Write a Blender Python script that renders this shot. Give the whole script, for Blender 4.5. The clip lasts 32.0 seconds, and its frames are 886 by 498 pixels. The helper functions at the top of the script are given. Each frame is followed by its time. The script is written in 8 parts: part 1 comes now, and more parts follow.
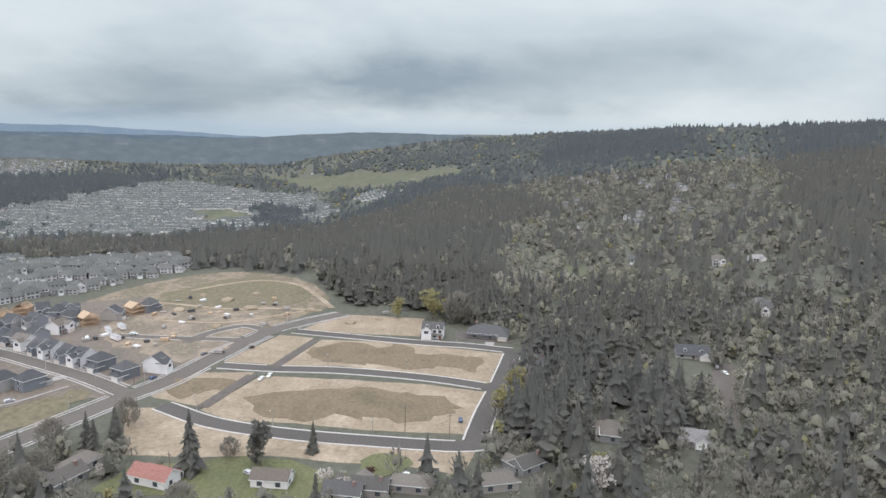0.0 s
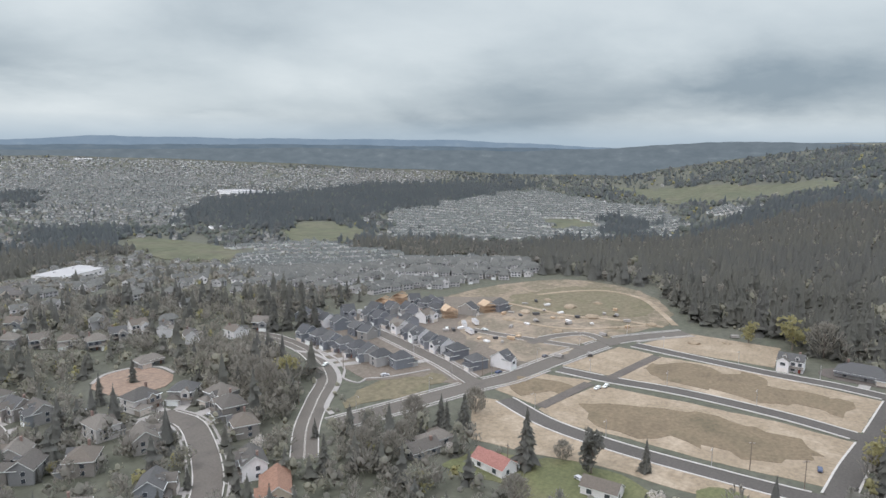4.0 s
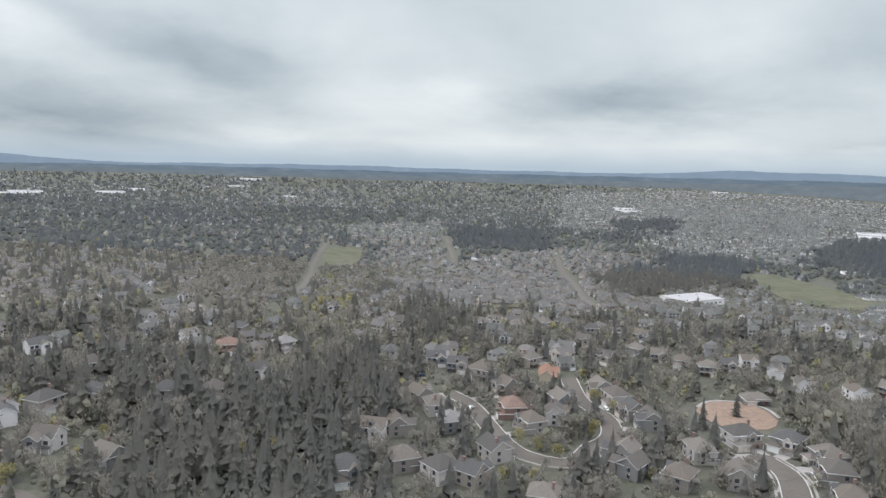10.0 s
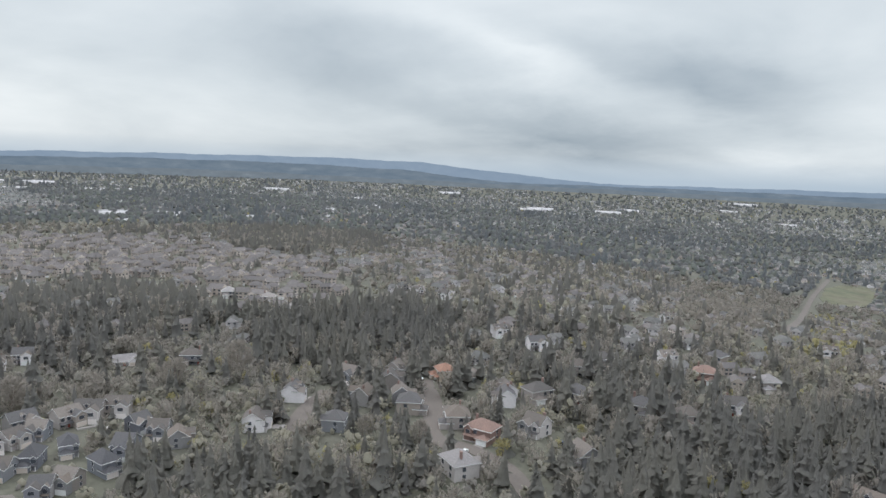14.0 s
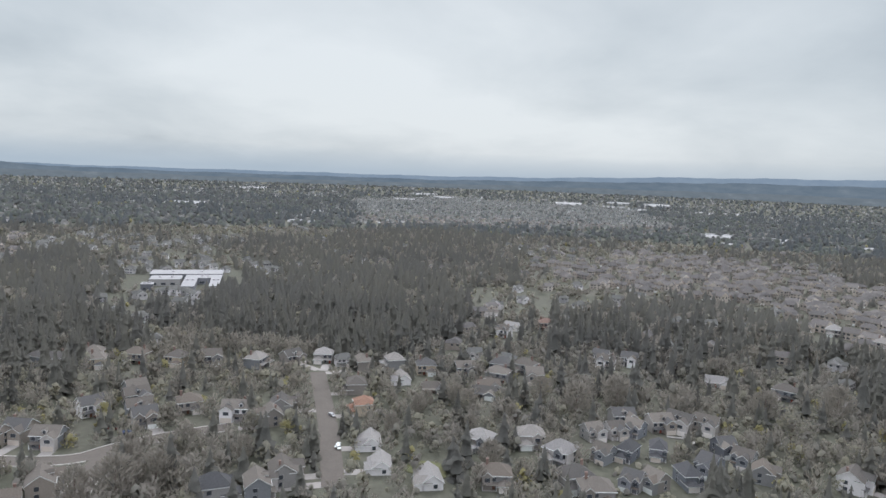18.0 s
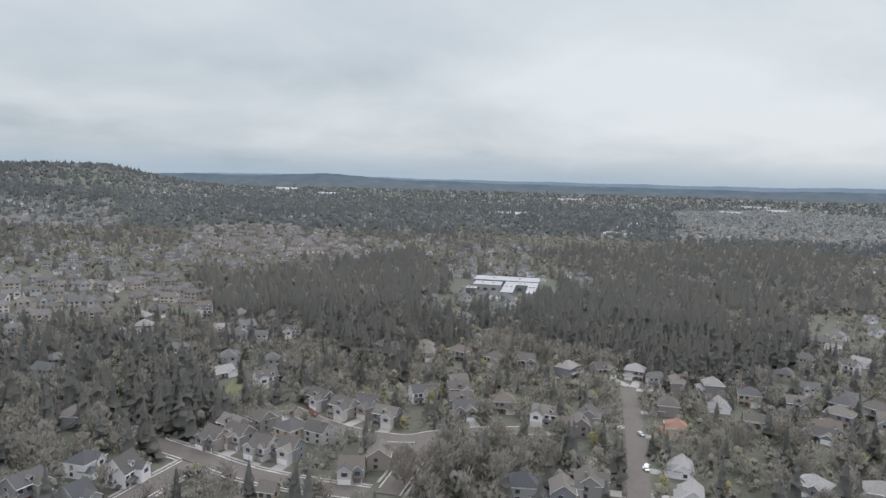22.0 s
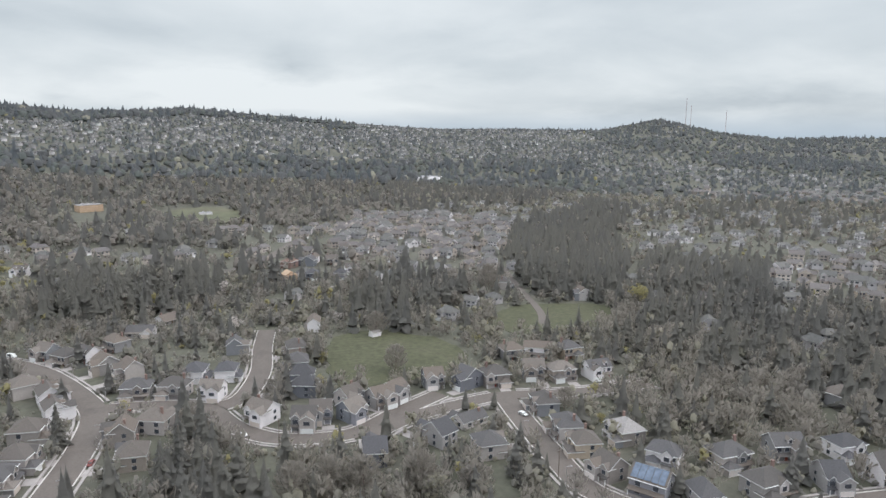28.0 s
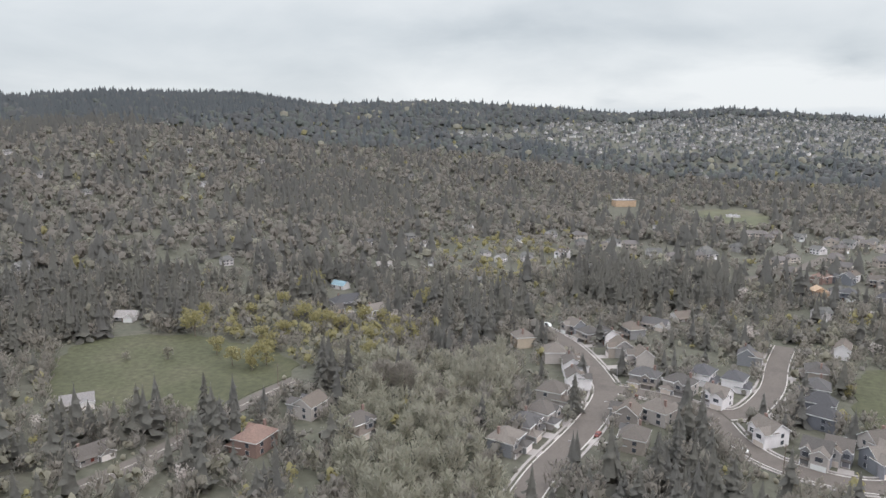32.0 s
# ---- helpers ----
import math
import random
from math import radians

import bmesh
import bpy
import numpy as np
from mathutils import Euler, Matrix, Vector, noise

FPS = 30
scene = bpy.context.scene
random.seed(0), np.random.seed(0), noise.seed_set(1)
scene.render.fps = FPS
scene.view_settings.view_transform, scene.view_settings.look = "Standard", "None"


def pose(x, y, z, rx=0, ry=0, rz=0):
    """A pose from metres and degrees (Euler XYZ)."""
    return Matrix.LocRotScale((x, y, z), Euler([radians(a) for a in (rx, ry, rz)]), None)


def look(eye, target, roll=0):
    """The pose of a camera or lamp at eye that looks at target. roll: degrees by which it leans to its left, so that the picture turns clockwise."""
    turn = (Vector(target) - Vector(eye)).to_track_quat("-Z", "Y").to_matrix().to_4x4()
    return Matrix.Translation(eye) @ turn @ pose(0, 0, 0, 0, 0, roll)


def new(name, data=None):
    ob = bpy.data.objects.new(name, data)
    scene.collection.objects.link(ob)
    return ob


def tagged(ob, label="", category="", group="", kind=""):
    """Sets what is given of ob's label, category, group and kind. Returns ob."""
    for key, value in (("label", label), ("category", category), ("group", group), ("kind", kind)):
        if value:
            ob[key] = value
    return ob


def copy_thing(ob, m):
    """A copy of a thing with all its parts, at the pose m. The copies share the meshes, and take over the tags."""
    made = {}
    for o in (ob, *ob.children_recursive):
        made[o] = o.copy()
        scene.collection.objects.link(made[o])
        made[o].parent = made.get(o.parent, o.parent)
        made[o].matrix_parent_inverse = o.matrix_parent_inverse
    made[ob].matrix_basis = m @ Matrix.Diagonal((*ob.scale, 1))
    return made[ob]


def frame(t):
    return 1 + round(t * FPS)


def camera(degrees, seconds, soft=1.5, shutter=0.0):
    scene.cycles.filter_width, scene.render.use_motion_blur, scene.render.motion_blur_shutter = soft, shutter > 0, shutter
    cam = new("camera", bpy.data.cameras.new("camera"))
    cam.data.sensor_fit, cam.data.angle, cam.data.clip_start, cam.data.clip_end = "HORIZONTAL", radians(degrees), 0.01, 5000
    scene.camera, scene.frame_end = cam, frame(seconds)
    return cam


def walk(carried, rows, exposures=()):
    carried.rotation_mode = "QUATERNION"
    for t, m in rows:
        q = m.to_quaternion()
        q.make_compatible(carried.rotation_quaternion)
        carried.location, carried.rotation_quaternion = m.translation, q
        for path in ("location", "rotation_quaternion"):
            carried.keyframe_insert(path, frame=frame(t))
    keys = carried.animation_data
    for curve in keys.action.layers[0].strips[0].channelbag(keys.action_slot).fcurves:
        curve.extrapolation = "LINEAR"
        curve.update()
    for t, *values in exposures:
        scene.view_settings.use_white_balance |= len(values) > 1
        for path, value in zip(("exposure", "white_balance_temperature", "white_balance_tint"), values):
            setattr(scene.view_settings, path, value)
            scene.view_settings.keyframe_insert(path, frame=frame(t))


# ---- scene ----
cam = camera(65.3, 32.0, soft=1.5)
EYE = 125.0  # the drone hovers here and only turns

TURNS = [
    (0.0, 80.77, -1.53, -89.58),
    (0.5, 80.81, -1.31, -86.10),
    (1.0, 80.83, -1.26, -82.51),
    (1.5, 80.89, -1.32, -78.95),
    (2.0, 80.91, -1.25, -75.43),
    (2.5, 80.91, -0.90, -72.08),
    (3.0, 80.95, -0.73, -68.59),
    (3.5, 81.03, -0.61, -65.02),
    (4.0, 81.15, -0.59, -61.40),
    (4.5, 81.29, -0.58, -57.67),
    (6.5, 81.81, -0.48, -44.60),
    (7.0, 81.93, -0.62, -40.92),
    (7.5, 82.09, -0.60, -36.35),
    (8.0, 82.29, -0.78, -31.20),
    (8.5, 82.49, -0.95, -25.75),
    (9.0, 82.69, -1.15, -20.85),
    (9.5, 82.91, -1.31, -16.65),
    (10.0, 83.10, -1.53, -12.30),
    (10.5, 83.24, -1.77, -7.35),
    (11.0, 83.35, -1.95, -2.10),
    (11.5, 83.44, -2.07, 2.56),
    (12.0, 83.51, -2.18, 6.76),
    (12.5, 83.56, -2.22, 10.72),
    (13.0, 83.60, -2.22, 15.08),
    (13.5, 83.64, -2.25, 20.58),
    (14.0, 83.70, -2.31, 26.83),
    (14.5, 83.74, -2.34, 33.24),
    (16.5, 83.93, -2.33, 52.34),
    (17.0, 83.83, -2.34, 61.47),
    (17.5, 83.78, -2.32, 68.82),
    (18.0, 83.81, -2.31, 74.22),
    (18.5, 83.82, -2.30, 78.97),
    (19.0, 83.82, -2.36, 83.15),
    (19.5, 83.85, -2.27, 86.22),
    (20.0, 83.86, -2.20, 88.59),
    (20.5, 83.92, -2.07, 89.95),
    (21.0, 83.93, -2.02, 92.62),
    (21.5, 83.90, -1.88, 95.88),
    (22.0, 83.86, -1.84, 99.99),
    (22.5, 82.42, -1.73, 103.41),
    (23.0, 81.23, -1.60, 107.64),
    (23.5, 81.08, -1.46, 113.44),
    (24.0, 80.96, -1.26, 119.93),
    (24.5, 80.87, -1.22, 126.30),
    (25.0, 80.78, -1.26, 131.48),
    (25.5, 80.76, -1.02, 135.70),
    (27.5, 80.58, -0.65, 154.27),
    (28.0, 80.51, -0.57, 159.52),
    (28.5, 80.45, -0.54, 165.43),
    (29.0, 80.43, -0.62, 172.20),
    (29.5, 80.39, -0.61, 178.44),
    (30.0, 80.36, -0.65, -176.47),
    (30.5, 80.32, -0.59, -172.04),
    (31.0, 80.26, -0.52, -167.47),
    (31.5, 80.23, -0.44, -163.17),
    (32.0, 80.23, -0.34, -158.58),
]
# the picture brightens a little over the darker wooded sides
EXPOSURES = [(0.0, 0.13, 6370, 9), (4.0, 0.03, 6380, 8.5), (8.0, 0.06, 6450, 9), (12.0, 0.14, 6450, 9.5), (17.0, 0.03, 6350, 10.5), (20.0, -0.06, 6350, 10.5), (23.0, -0.03, 6380, 10.5), (25.0, 0.1, 6450, 10), (28.0, 0.14, 6480, 10.5), (32.0, 0.19, 6600, 12)]
walk(cam, [(t, pose(0, 0, EYE, rx, ry, rz)) for t, rx, ry, rz in TURNS], EXPOSURES)

# ---- sky and sun: a bright overcast spring day ----
SUN_AZ, SUN_EL = radians(160), radians(48)
ZENITH = 2.5
world = bpy.data.worlds.new("overcast_sky")
scene.world = world
world.use_nodes = True


NOISE_SHARE = 0.42
CLOUDS = []


def cloud(az, el, wide, high, roll, weight):
    """A bank of the deck: direction, half extents and lean in degrees; thicker below zero, thinner above."""
    CLOUDS.append((az, el, wide, high, roll, weight))


cloud(8.9, 4.3, 20.9, 3.8, 0, -0.24)
cloud(27.4, 1.4, 17.7, 2.9, 0, -0.19)
cloud(30.3, 6.3, 15.8, 4.4, 0, 0.10)
cloud(340.2, 5.7, 26.6, 5.7, -4, -0.11)
cloud(352.8, 1.0, 24.1, 1.9, 0, 0.04)
cloud(14.1, 8.7, 19.0, 2.5, 0, -0.04)
cloud(47.8, 2.4, 20.9, 1.8, -3, -0.12)
cloud(57.1, 5.6, 11.4, 3.8, 0, -0.07)
cloud(36.1, 8.3, 16.5, 5.1, 0, 0.08)
cloud(53.8, 0.8, 15.8, 1.4, 0, 0.05)
cloud(27.0, 1.6, 15.8, 1.3, -3, -0.04)
cloud(62.5, 5.3, 15.2, 3.0, -6, -0.12)
cloud(77.5, 5.6, 8.9, 3.2, 10, 0.08)
cloud(52.0, 2.1, 20.9, 2.0, 0, 0.09)
cloud(24.5, 3.9, 8.2, 3.8, 0, -0.06)
cloud(68.6, 8.5, 15.8, 2.5, 0, -0.02)
cloud(80.8, 0.6, 15.8, 1.9, 0, -0.07)
cloud(107.2, 3.3, 20.9, 3.8, 14, -0.15)
cloud(96.5, 6.9, 20.3, 2.9, 18, -0.11)
cloud(65.1, 5.1, 17.7, 3.2, -6, -0.14)
cloud(83.9, 3.2, 14.6, 3.2, 0, 0.10)
cloud(76.2, 6.1, 5.1, 1.9, 0, 0.08)
cloud(111.7, -0.4, 19.0, 1.8, 0, -0.09)
cloud(109.6, 8.6, 13.9, 2.5, 22, 0.06)
cloud(101.8, 3.7, 25.4, 3.2, 4, -0.11)
cloud(92.8, 8.2, 19.0, 3.8, 12, -0.10)
cloud(111.0, 9.9, 19.0, 2.0, 18, 0.10)
cloud(120.8, 1.5, 19.0, 2.3, 0, -0.12)
cloud(89.6, 1.7, 12.7, 1.5, 0, 0.08)
cloud(138.3, 7.4, 20.9, 3.2, 8, 0.03)
cloud(171.8, 7.9, 27.3, 6.3, 0, 0.08)
cloud(153.8, 4.3, 22.2, 3.8, 0, 0.08)
cloud(127.3, 7.5, 15.8, 7.0, 0, -0.11)
cloud(181.6, 0.5, 22.2, 2.2, 0, -0.10)
cloud(188.2, 10.2, 12.0, 3.2, 12, -0.07)
cloud(161.1, 5.9, 22.2, 3.2, 0, 0.05)
cloud(205.8, 0.6, 25.4, 1.9, 0, -0.10)
cloud(198.0, 5.7, 19.0, 1.9, 0, 0.03)
cloud(223.5, 2.2, 20.9, 1.5, 0, -0.08)
cloud(221.4, 4.6, 16.5, 1.4, 0, 0.05)
cloud(198.2, 3.2, 20.9, 1.3, 0, -0.04)
cloud(207.4, 8.3, 22.2, 3.8, 0, -0.06)
cloud(243.9, 6.1, 17.7, 2.7, 0, -0.07)
cloud(252.9, 2.0, 13.9, 1.8, 0, 0.07)
cloud(239.5, 1.4, 5.1, 1.0, 0, 0.09)
cloud(261.4, 5.2, 3.8, 2.2, 0, -0.13)
cloud(266.6, 4.0, 19.0, 2.5, 0, 0.08)
cloud(271.2, 7.4, 15.8, 2.2, 0, -0.06)
cloud(227.1, 2.2, 17.7, 1.9, 0, -0.08)
cloud(249.8, 7.8, 7.6, 2.2, 0, -0.06)
cloud(278.4, 2.4, 2.5, 0.9, 0, -0.10)
cloud(288.3, 7.2, 16.5, 2.5, 0, -0.06)
cloud(268.3, 3.1, 20.9, 1.5, 0, 0.08)
cloud(248.7, 5.3, 12.7, 2.5, 0, -0.08)
cloud(290.7, 7.5, 13.9, 3.2, 0, -0.07)
cloud(283.4, 2.3, 17.7, 1.5, 0, 0.08)
cloud(310.3, 7.4, 15.8, 2.5, 0, -0.05)
cloud(200.0, 7.2, 23.5, 6.6, 0, -0.05)
cloud(224.5, 7.3, 18.8, 5.2, 0, -0.05)
cloud(126.9, 10.9, 14.1, 5.6, 0, -0.05)
cloud(43.2, 7.9, 11.7, 5.6, 0, -0.08)
cloud(348.7, 6.4, 11.7, 5.6, 0, -0.07)
cloud(359.1, 4.3, 17.8, 3.8, 0, -0.13)
cloud(115.0, 4.3, 16.4, 4.2, 8, -0.10)
cloud(21.0, 3.4, 9.4, 2.8, 0, -0.10)
cloud(44.0, 8.0, 17.0, 4.6, 4, -0.13)
cloud(25.0, 6.8, 13.0, 3.8, 0, -0.10)
cloud(143.0, 7.2, 17.0, 5.0, 0, -0.09)
cloud(94.0, 6.5, 14.0, 4.0, 8, -0.08)
cloud(104.0, 7.0, 14.0, 4.6, 6, -0.12)



def sky_nodes(nt):
    n, l = nt.nodes, nt.links
    n.clear()
    out = n.new("ShaderNodeOutputWorld")
    bg = n.new("ShaderNodeBackground")
    sky = n.new("ShaderNodeTexSky")
    sky.sky_type, sky.sun_disc = "NISHITA", False
    sky.sun_elevation, sky.sun_rotation = SUN_EL, math.pi / 2 - SUN_AZ
    sky.air_density, sky.dust_density = 1.0, 3.0
    dim = n.new("ShaderNodeVectorMath")
    dim.operation = "SCALE"
    dim.inputs["Scale"].default_value = 0.09
    l.new(sky.outputs[0], dim.inputs[0])
    # cloud deck: the view direction meets a flat layer overhead
    tc = n.new("ShaderNodeTexCoord")
    sep = n.new("ShaderNodeSeparateXYZ")
    l.new(tc.outputs["Generated"], sep.inputs[0])
    up = n.new("ShaderNodeMath")
    up.operation = "MAXIMUM"
    up.inputs[1].default_value = 0.0
    l.new(sep.outputs["Z"], up.inputs[0])
    lift = n.new("ShaderNodeMath")
    lift.operation = "ADD"
    lift.inputs[1].default_value = 0.26
    l.new(up.outputs[0], lift.inputs[0])
    plane = n.new("ShaderNodeCombineXYZ")
    for axis in ("X", "Y"):
        d = n.new("ShaderNodeMath")
        d.operation = "DIVIDE"
        l.new(sep.outputs[axis], d.inputs[0])
        l.new(lift.outputs[0], d.inputs[1])
        l.new(d.outputs[0], plane.inputs[axis])
    big = n.new("ShaderNodeTexNoise")
    big.inputs["Scale"].default_value, big.inputs["Detail"].default_value = 1.1, 7.0
    big.inputs["Roughness"].default_value, big.inputs["Distortion"].default_value = 0.52, 0.25
    drift = n.new("ShaderNodeMapping")
    drift.inputs["Location"].default_value = (-34.14, -14.36, 1.60)
    l.new(plane.outputs[0], drift.inputs["Vector"])
    l.new(drift.outputs[0], big.inputs["Vector"])
    calm = n.new("ShaderNodeMath")
    calm.operation = "MULTIPLY_ADD"
    calm.inputs[1].default_value, calm.inputs[2].default_value = NOISE_SHARE, 0.535 - 0.5 * NOISE_SHARE
    l.new(big.outputs["Fac"], calm.inputs[0])
    # torn edges for the single cloud banks
    torn = n.new("ShaderNodeTexNoise")
    torn.inputs["Scale"].default_value, torn.inputs["Detail"].default_value, torn.inputs["Roughness"].default_value = 2.2, 6.0, 0.6
    l.new(drift.outputs[0], torn.inputs["Vector"])
    bend = n.new("ShaderNodeVectorMath")
    bend.operation = "MULTIPLY_ADD"
    bend.inputs[1].default_value, bend.inputs[2].default_value = (0.12, 0.12, 0.07), (-0.06, -0.06, -0.035)
    l.new(torn.outputs["Color"], bend.inputs[0])
    bent = n.new("ShaderNodeVectorMath")
    l.new(tc.outputs["Generated"], bent.inputs[0])
    l.new(bend.outputs[0], bent.inputs[1])
    total = calm
    for az, el, wide, high, roll, weight in CLOUDS:
        a, e = radians(az), radians(el)
        place = n.new("ShaderNodeMapping")
        place.vector_type = "TEXTURE"
        place.inputs["Location"].default_value = (math.cos(e) * math.cos(a), math.cos(e) * math.sin(a), math.sin(e))
        place.inputs["Rotation"].default_value = (radians(roll), 0, a)
        place.inputs["Scale"].default_value = (0.9, radians(wide * 1.35), radians(high * 1.35))
        l.new(bent.outputs[0], place.inputs["Vector"])
        bank = n.new("ShaderNodeTexGradient")
        bank.gradient_type = "QUADRATIC_SPHERE"
        l.new(place.outputs[0], bank.inputs["Vector"])
        add = n.new("ShaderNodeMath")
        add.operation = "MULTIPLY_ADD"
        add.inputs[1].default_value = weight
        l.new(bank.outputs["Fac"], add.inputs[0])
        l.new(total.outputs[0], add.inputs[2])
        total = add
    ramp = n.new("ShaderNodeValToRGB")
    els = ramp.color_ramp.elements
    els[0].position, els[0].color = 0.26, (0.30, 0.365, 0.425, 1)
    els[1].position, els[1].color = 0.62, (0.78, 0.83, 0.855, 1)
    mid = els.new(0.48)
    mid.color = (0.60, 0.66, 0.70, 1)
    l.new(total.outputs[0], ramp.inputs[0])
    # a thin blue-grey clear strip where the deck ends over the far hills
    strip = n.new("ShaderNodeMapRange")
    strip.inputs["From Min"].default_value, strip.inputs["From Max"].default_value = 0.0, 0.032
    strip.inputs["To Min"].default_value, strip.inputs["To Max"].default_value = 0.8, 0.0
    l.new(up.outputs[0], strip.inputs["Value"])
    far = n.new("ShaderNodeMixRGB")
    far.inputs[2].default_value = (0.42, 0.52, 0.62, 1)
    l.new(strip.outputs[0], far.inputs[0])
    l.new(ramp.outputs[0], far.inputs[1])
    mix = n.new("ShaderNodeMixRGB")
    mix.inputs[0].default_value = 0.92
    l.new(dim.outputs[0], mix.inputs[1])
    l.new(far.outputs[0], mix.inputs[2])
    l.new(mix.outputs[0], bg.inputs["Color"])
    # an overcast sky is brighter overhead than at the horizon
    zen = n.new("ShaderNodeMapRange")
    zen.inputs["From Min"].default_value, zen.inputs["From Max"].default_value = 0.25, 0.9
    zen.inputs["To Min"].default_value, zen.inputs["To Max"].default_value = 1.0, ZENITH
    l.new(up.outputs[0], zen.inputs["Value"])
    l.new(zen.outputs[0], bg.inputs["Strength"])
    l.new(bg.outputs[0], out.inputs["Surface"])


sky_nodes(world.node_tree)
sun = new("sun", bpy.data.lights.new("sun", "SUN"))
sun.data.energy, sun.data.angle, sun.data.color = 0.85, radians(30), (1.0, 0.97, 0.92)
sun.matrix_world = look((0, 0, 0), (-math.cos(SUN_AZ) * math.cos(SUN_EL), -math.sin(SUN_AZ) * math.cos(SUN_EL), -math.sin(SUN_EL)))

# ---- materials ----
MATS = {}


def material(name, colours, rough=0.85, grain=1.0, stain=0.05, pick="noise", bump=0.0, metal=0.0, spread=0.25, leaf=False):
    """A surface with a ramp of colours picked by noise, by the object's random number or by a tint attribute, with grain and stains over it."""
    m = bpy.data.materials.new(name)
    m.use_nodes = True
    n, l = m.node_tree.nodes, m.node_tree.links
    bs = n["Principled BSDF"]
    bs.inputs["Roughness"].default_value, bs.inputs["Metallic"].default_value = rough, metal
    if leaf:
        bs.inputs["Specular IOR Level"].default_value = 0.2
    geo = n.new("ShaderNodeNewGeometry")
    fine, wide = n.new("ShaderNodeTexNoise"), n.new("ShaderNodeTexNoise")
    for tex, scale, detail in ((fine, grain, 4.0), (wide, stain, 5.0)):
        tex.inputs["Scale"].default_value, tex.inputs["Detail"].default_value = scale, detail
        tex.inputs["Roughness"].default_value = 0.62
        l.new(geo.outputs["Position"], tex.inputs["Vector"])
    ramp = n.new("ShaderNodeValToRGB")
    e = ramp.color_ramp.elements
    while len(e) < len(colours):
        e.new(0.5)
    lo, hi = (0.32, 0.68) if pick == "noise" else (0.0, 1.0)
    for i, c in enumerate(colours):
        e[i].position = lo + (hi - lo) * i / max(1, len(colours) - 1)
    for i, c in enumerate(colours):
        e[i].color = (*[min(0.84, v * k) for v, k in zip(c, (1.32, 1.25, 1.31))], 1)
    if pick == "noise":
        l.new(wide.outputs["Fac"], ramp.inputs[0])
    elif pick == "object":
        info = n.new("ShaderNodeObjectInfo")
        l.new(info.outputs["Random"], ramp.inputs[0])
        ramp.color_ramp.interpolation = "CONSTANT"
        for i in range(len(colours)):
            e[i].position = i / len(colours)
    elif pick == "island":
        l.new(geo.outputs["Random Per Island"], ramp.inputs[0])
    else:
        at = n.new("ShaderNodeAttribute")
        at.attribute_name = "tint"
        l.new(at.outputs["Fac"], ramp.inputs[0])
    vary = n.new("ShaderNodeMapRange")
    vary.inputs["From Min"].default_value, vary.inputs["From Max"].default_value = 0.3, 0.7
    vary.inputs["To Min"].default_value, vary.inputs["To Max"].default_value = 1 - spread, 1 + spread
    l.new(fine.outputs["Fac"], vary.inputs["Value"])
    scale = n.new("ShaderNodeVectorMath")
    scale.operation = "SCALE"
    l.new(ramp.outputs[0], scale.inputs[0])
    l.new(vary.outputs[0], scale.inputs["Scale"])
    l.new(scale.outputs[0], bs.inputs["Base Color"])
    if bump:
        bp = n.new("ShaderNodeBump")
        bp.inputs["Strength"].default_value, bp.inputs["Distance"].default_value = bump, 0.3
        l.new(fine.outputs["Fac"], bp.inputs["Height"])
        l.new(bp.outputs[0], bs.inputs["Normal"])
    if leaf:
        thin, mixed = n.new("ShaderNodeBsdfTranslucent"), n.new("ShaderNodeMixShader")
        l.new(scale.outputs[0], thin.inputs["Color"])
        mixed.inputs[0].default_value = 0.55
        l.new(bs.outputs[0], mixed.inputs[1])
        l.new(thin.outputs[0], mixed.inputs[2])
        l.new(mixed.outputs[0], n["Material Output"].inputs["Surface"])
    MATS[name] = m
    return m


material("ground_cover", [(0.071, 0.071, 0.055), (0.081, 0.081, 0.061), (0.074, 0.077, 0.055), (0.089, 0.085, 0.066)], grain=0.25, stain=0.012, bump=0.5, spread=0.26)
material("lawn", [(0.083, 0.09, 0.041), (0.101, 0.107, 0.048), (0.119, 0.113, 0.058)], grain=0.6, stain=0.04, bump=0.3)
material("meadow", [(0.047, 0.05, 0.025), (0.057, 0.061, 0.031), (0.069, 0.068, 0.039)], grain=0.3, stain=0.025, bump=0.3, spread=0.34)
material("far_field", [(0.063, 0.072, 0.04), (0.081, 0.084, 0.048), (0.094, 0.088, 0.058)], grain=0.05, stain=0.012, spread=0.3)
material("graded_soil", [(0.289, 0.236, 0.171), (0.215, 0.172, 0.119), (0.32, 0.265, 0.197)], grain=0.5, stain=0.035, bump=0.5, spread=0.22)
material("weedy_soil", [(0.115, 0.088, 0.056), (0.15, 0.116, 0.074), (0.105, 0.085, 0.052)], grain=0.5, stain=0.04, bump=0.4)
material("graded_dirt", [(0.105, 0.088, 0.071), (0.14, 0.117, 0.094), (0.095, 0.085, 0.066)], grain=0.5, stain=0.04, bump=0.4)
material("field_soil", [(0.139, 0.113, 0.08), (0.205, 0.164, 0.118), (0.123, 0.105, 0.069), (0.172, 0.138, 0.098)], grain=0.3, stain=0.04, bump=0.4, spread=0.32)
material("site_soil", [(0.176, 0.142, 0.106), (0.224, 0.182, 0.136), (0.136, 0.116, 0.084), (0.2, 0.16, 0.118)], grain=0.4, stain=0.05, bump=0.4, spread=0.3)
material("rough_grass", [(0.106, 0.095, 0.054), (0.132, 0.112, 0.071), (0.102, 0.096, 0.054)], grain=0.3, stain=0.04, bump=0.4, spread=0.32)
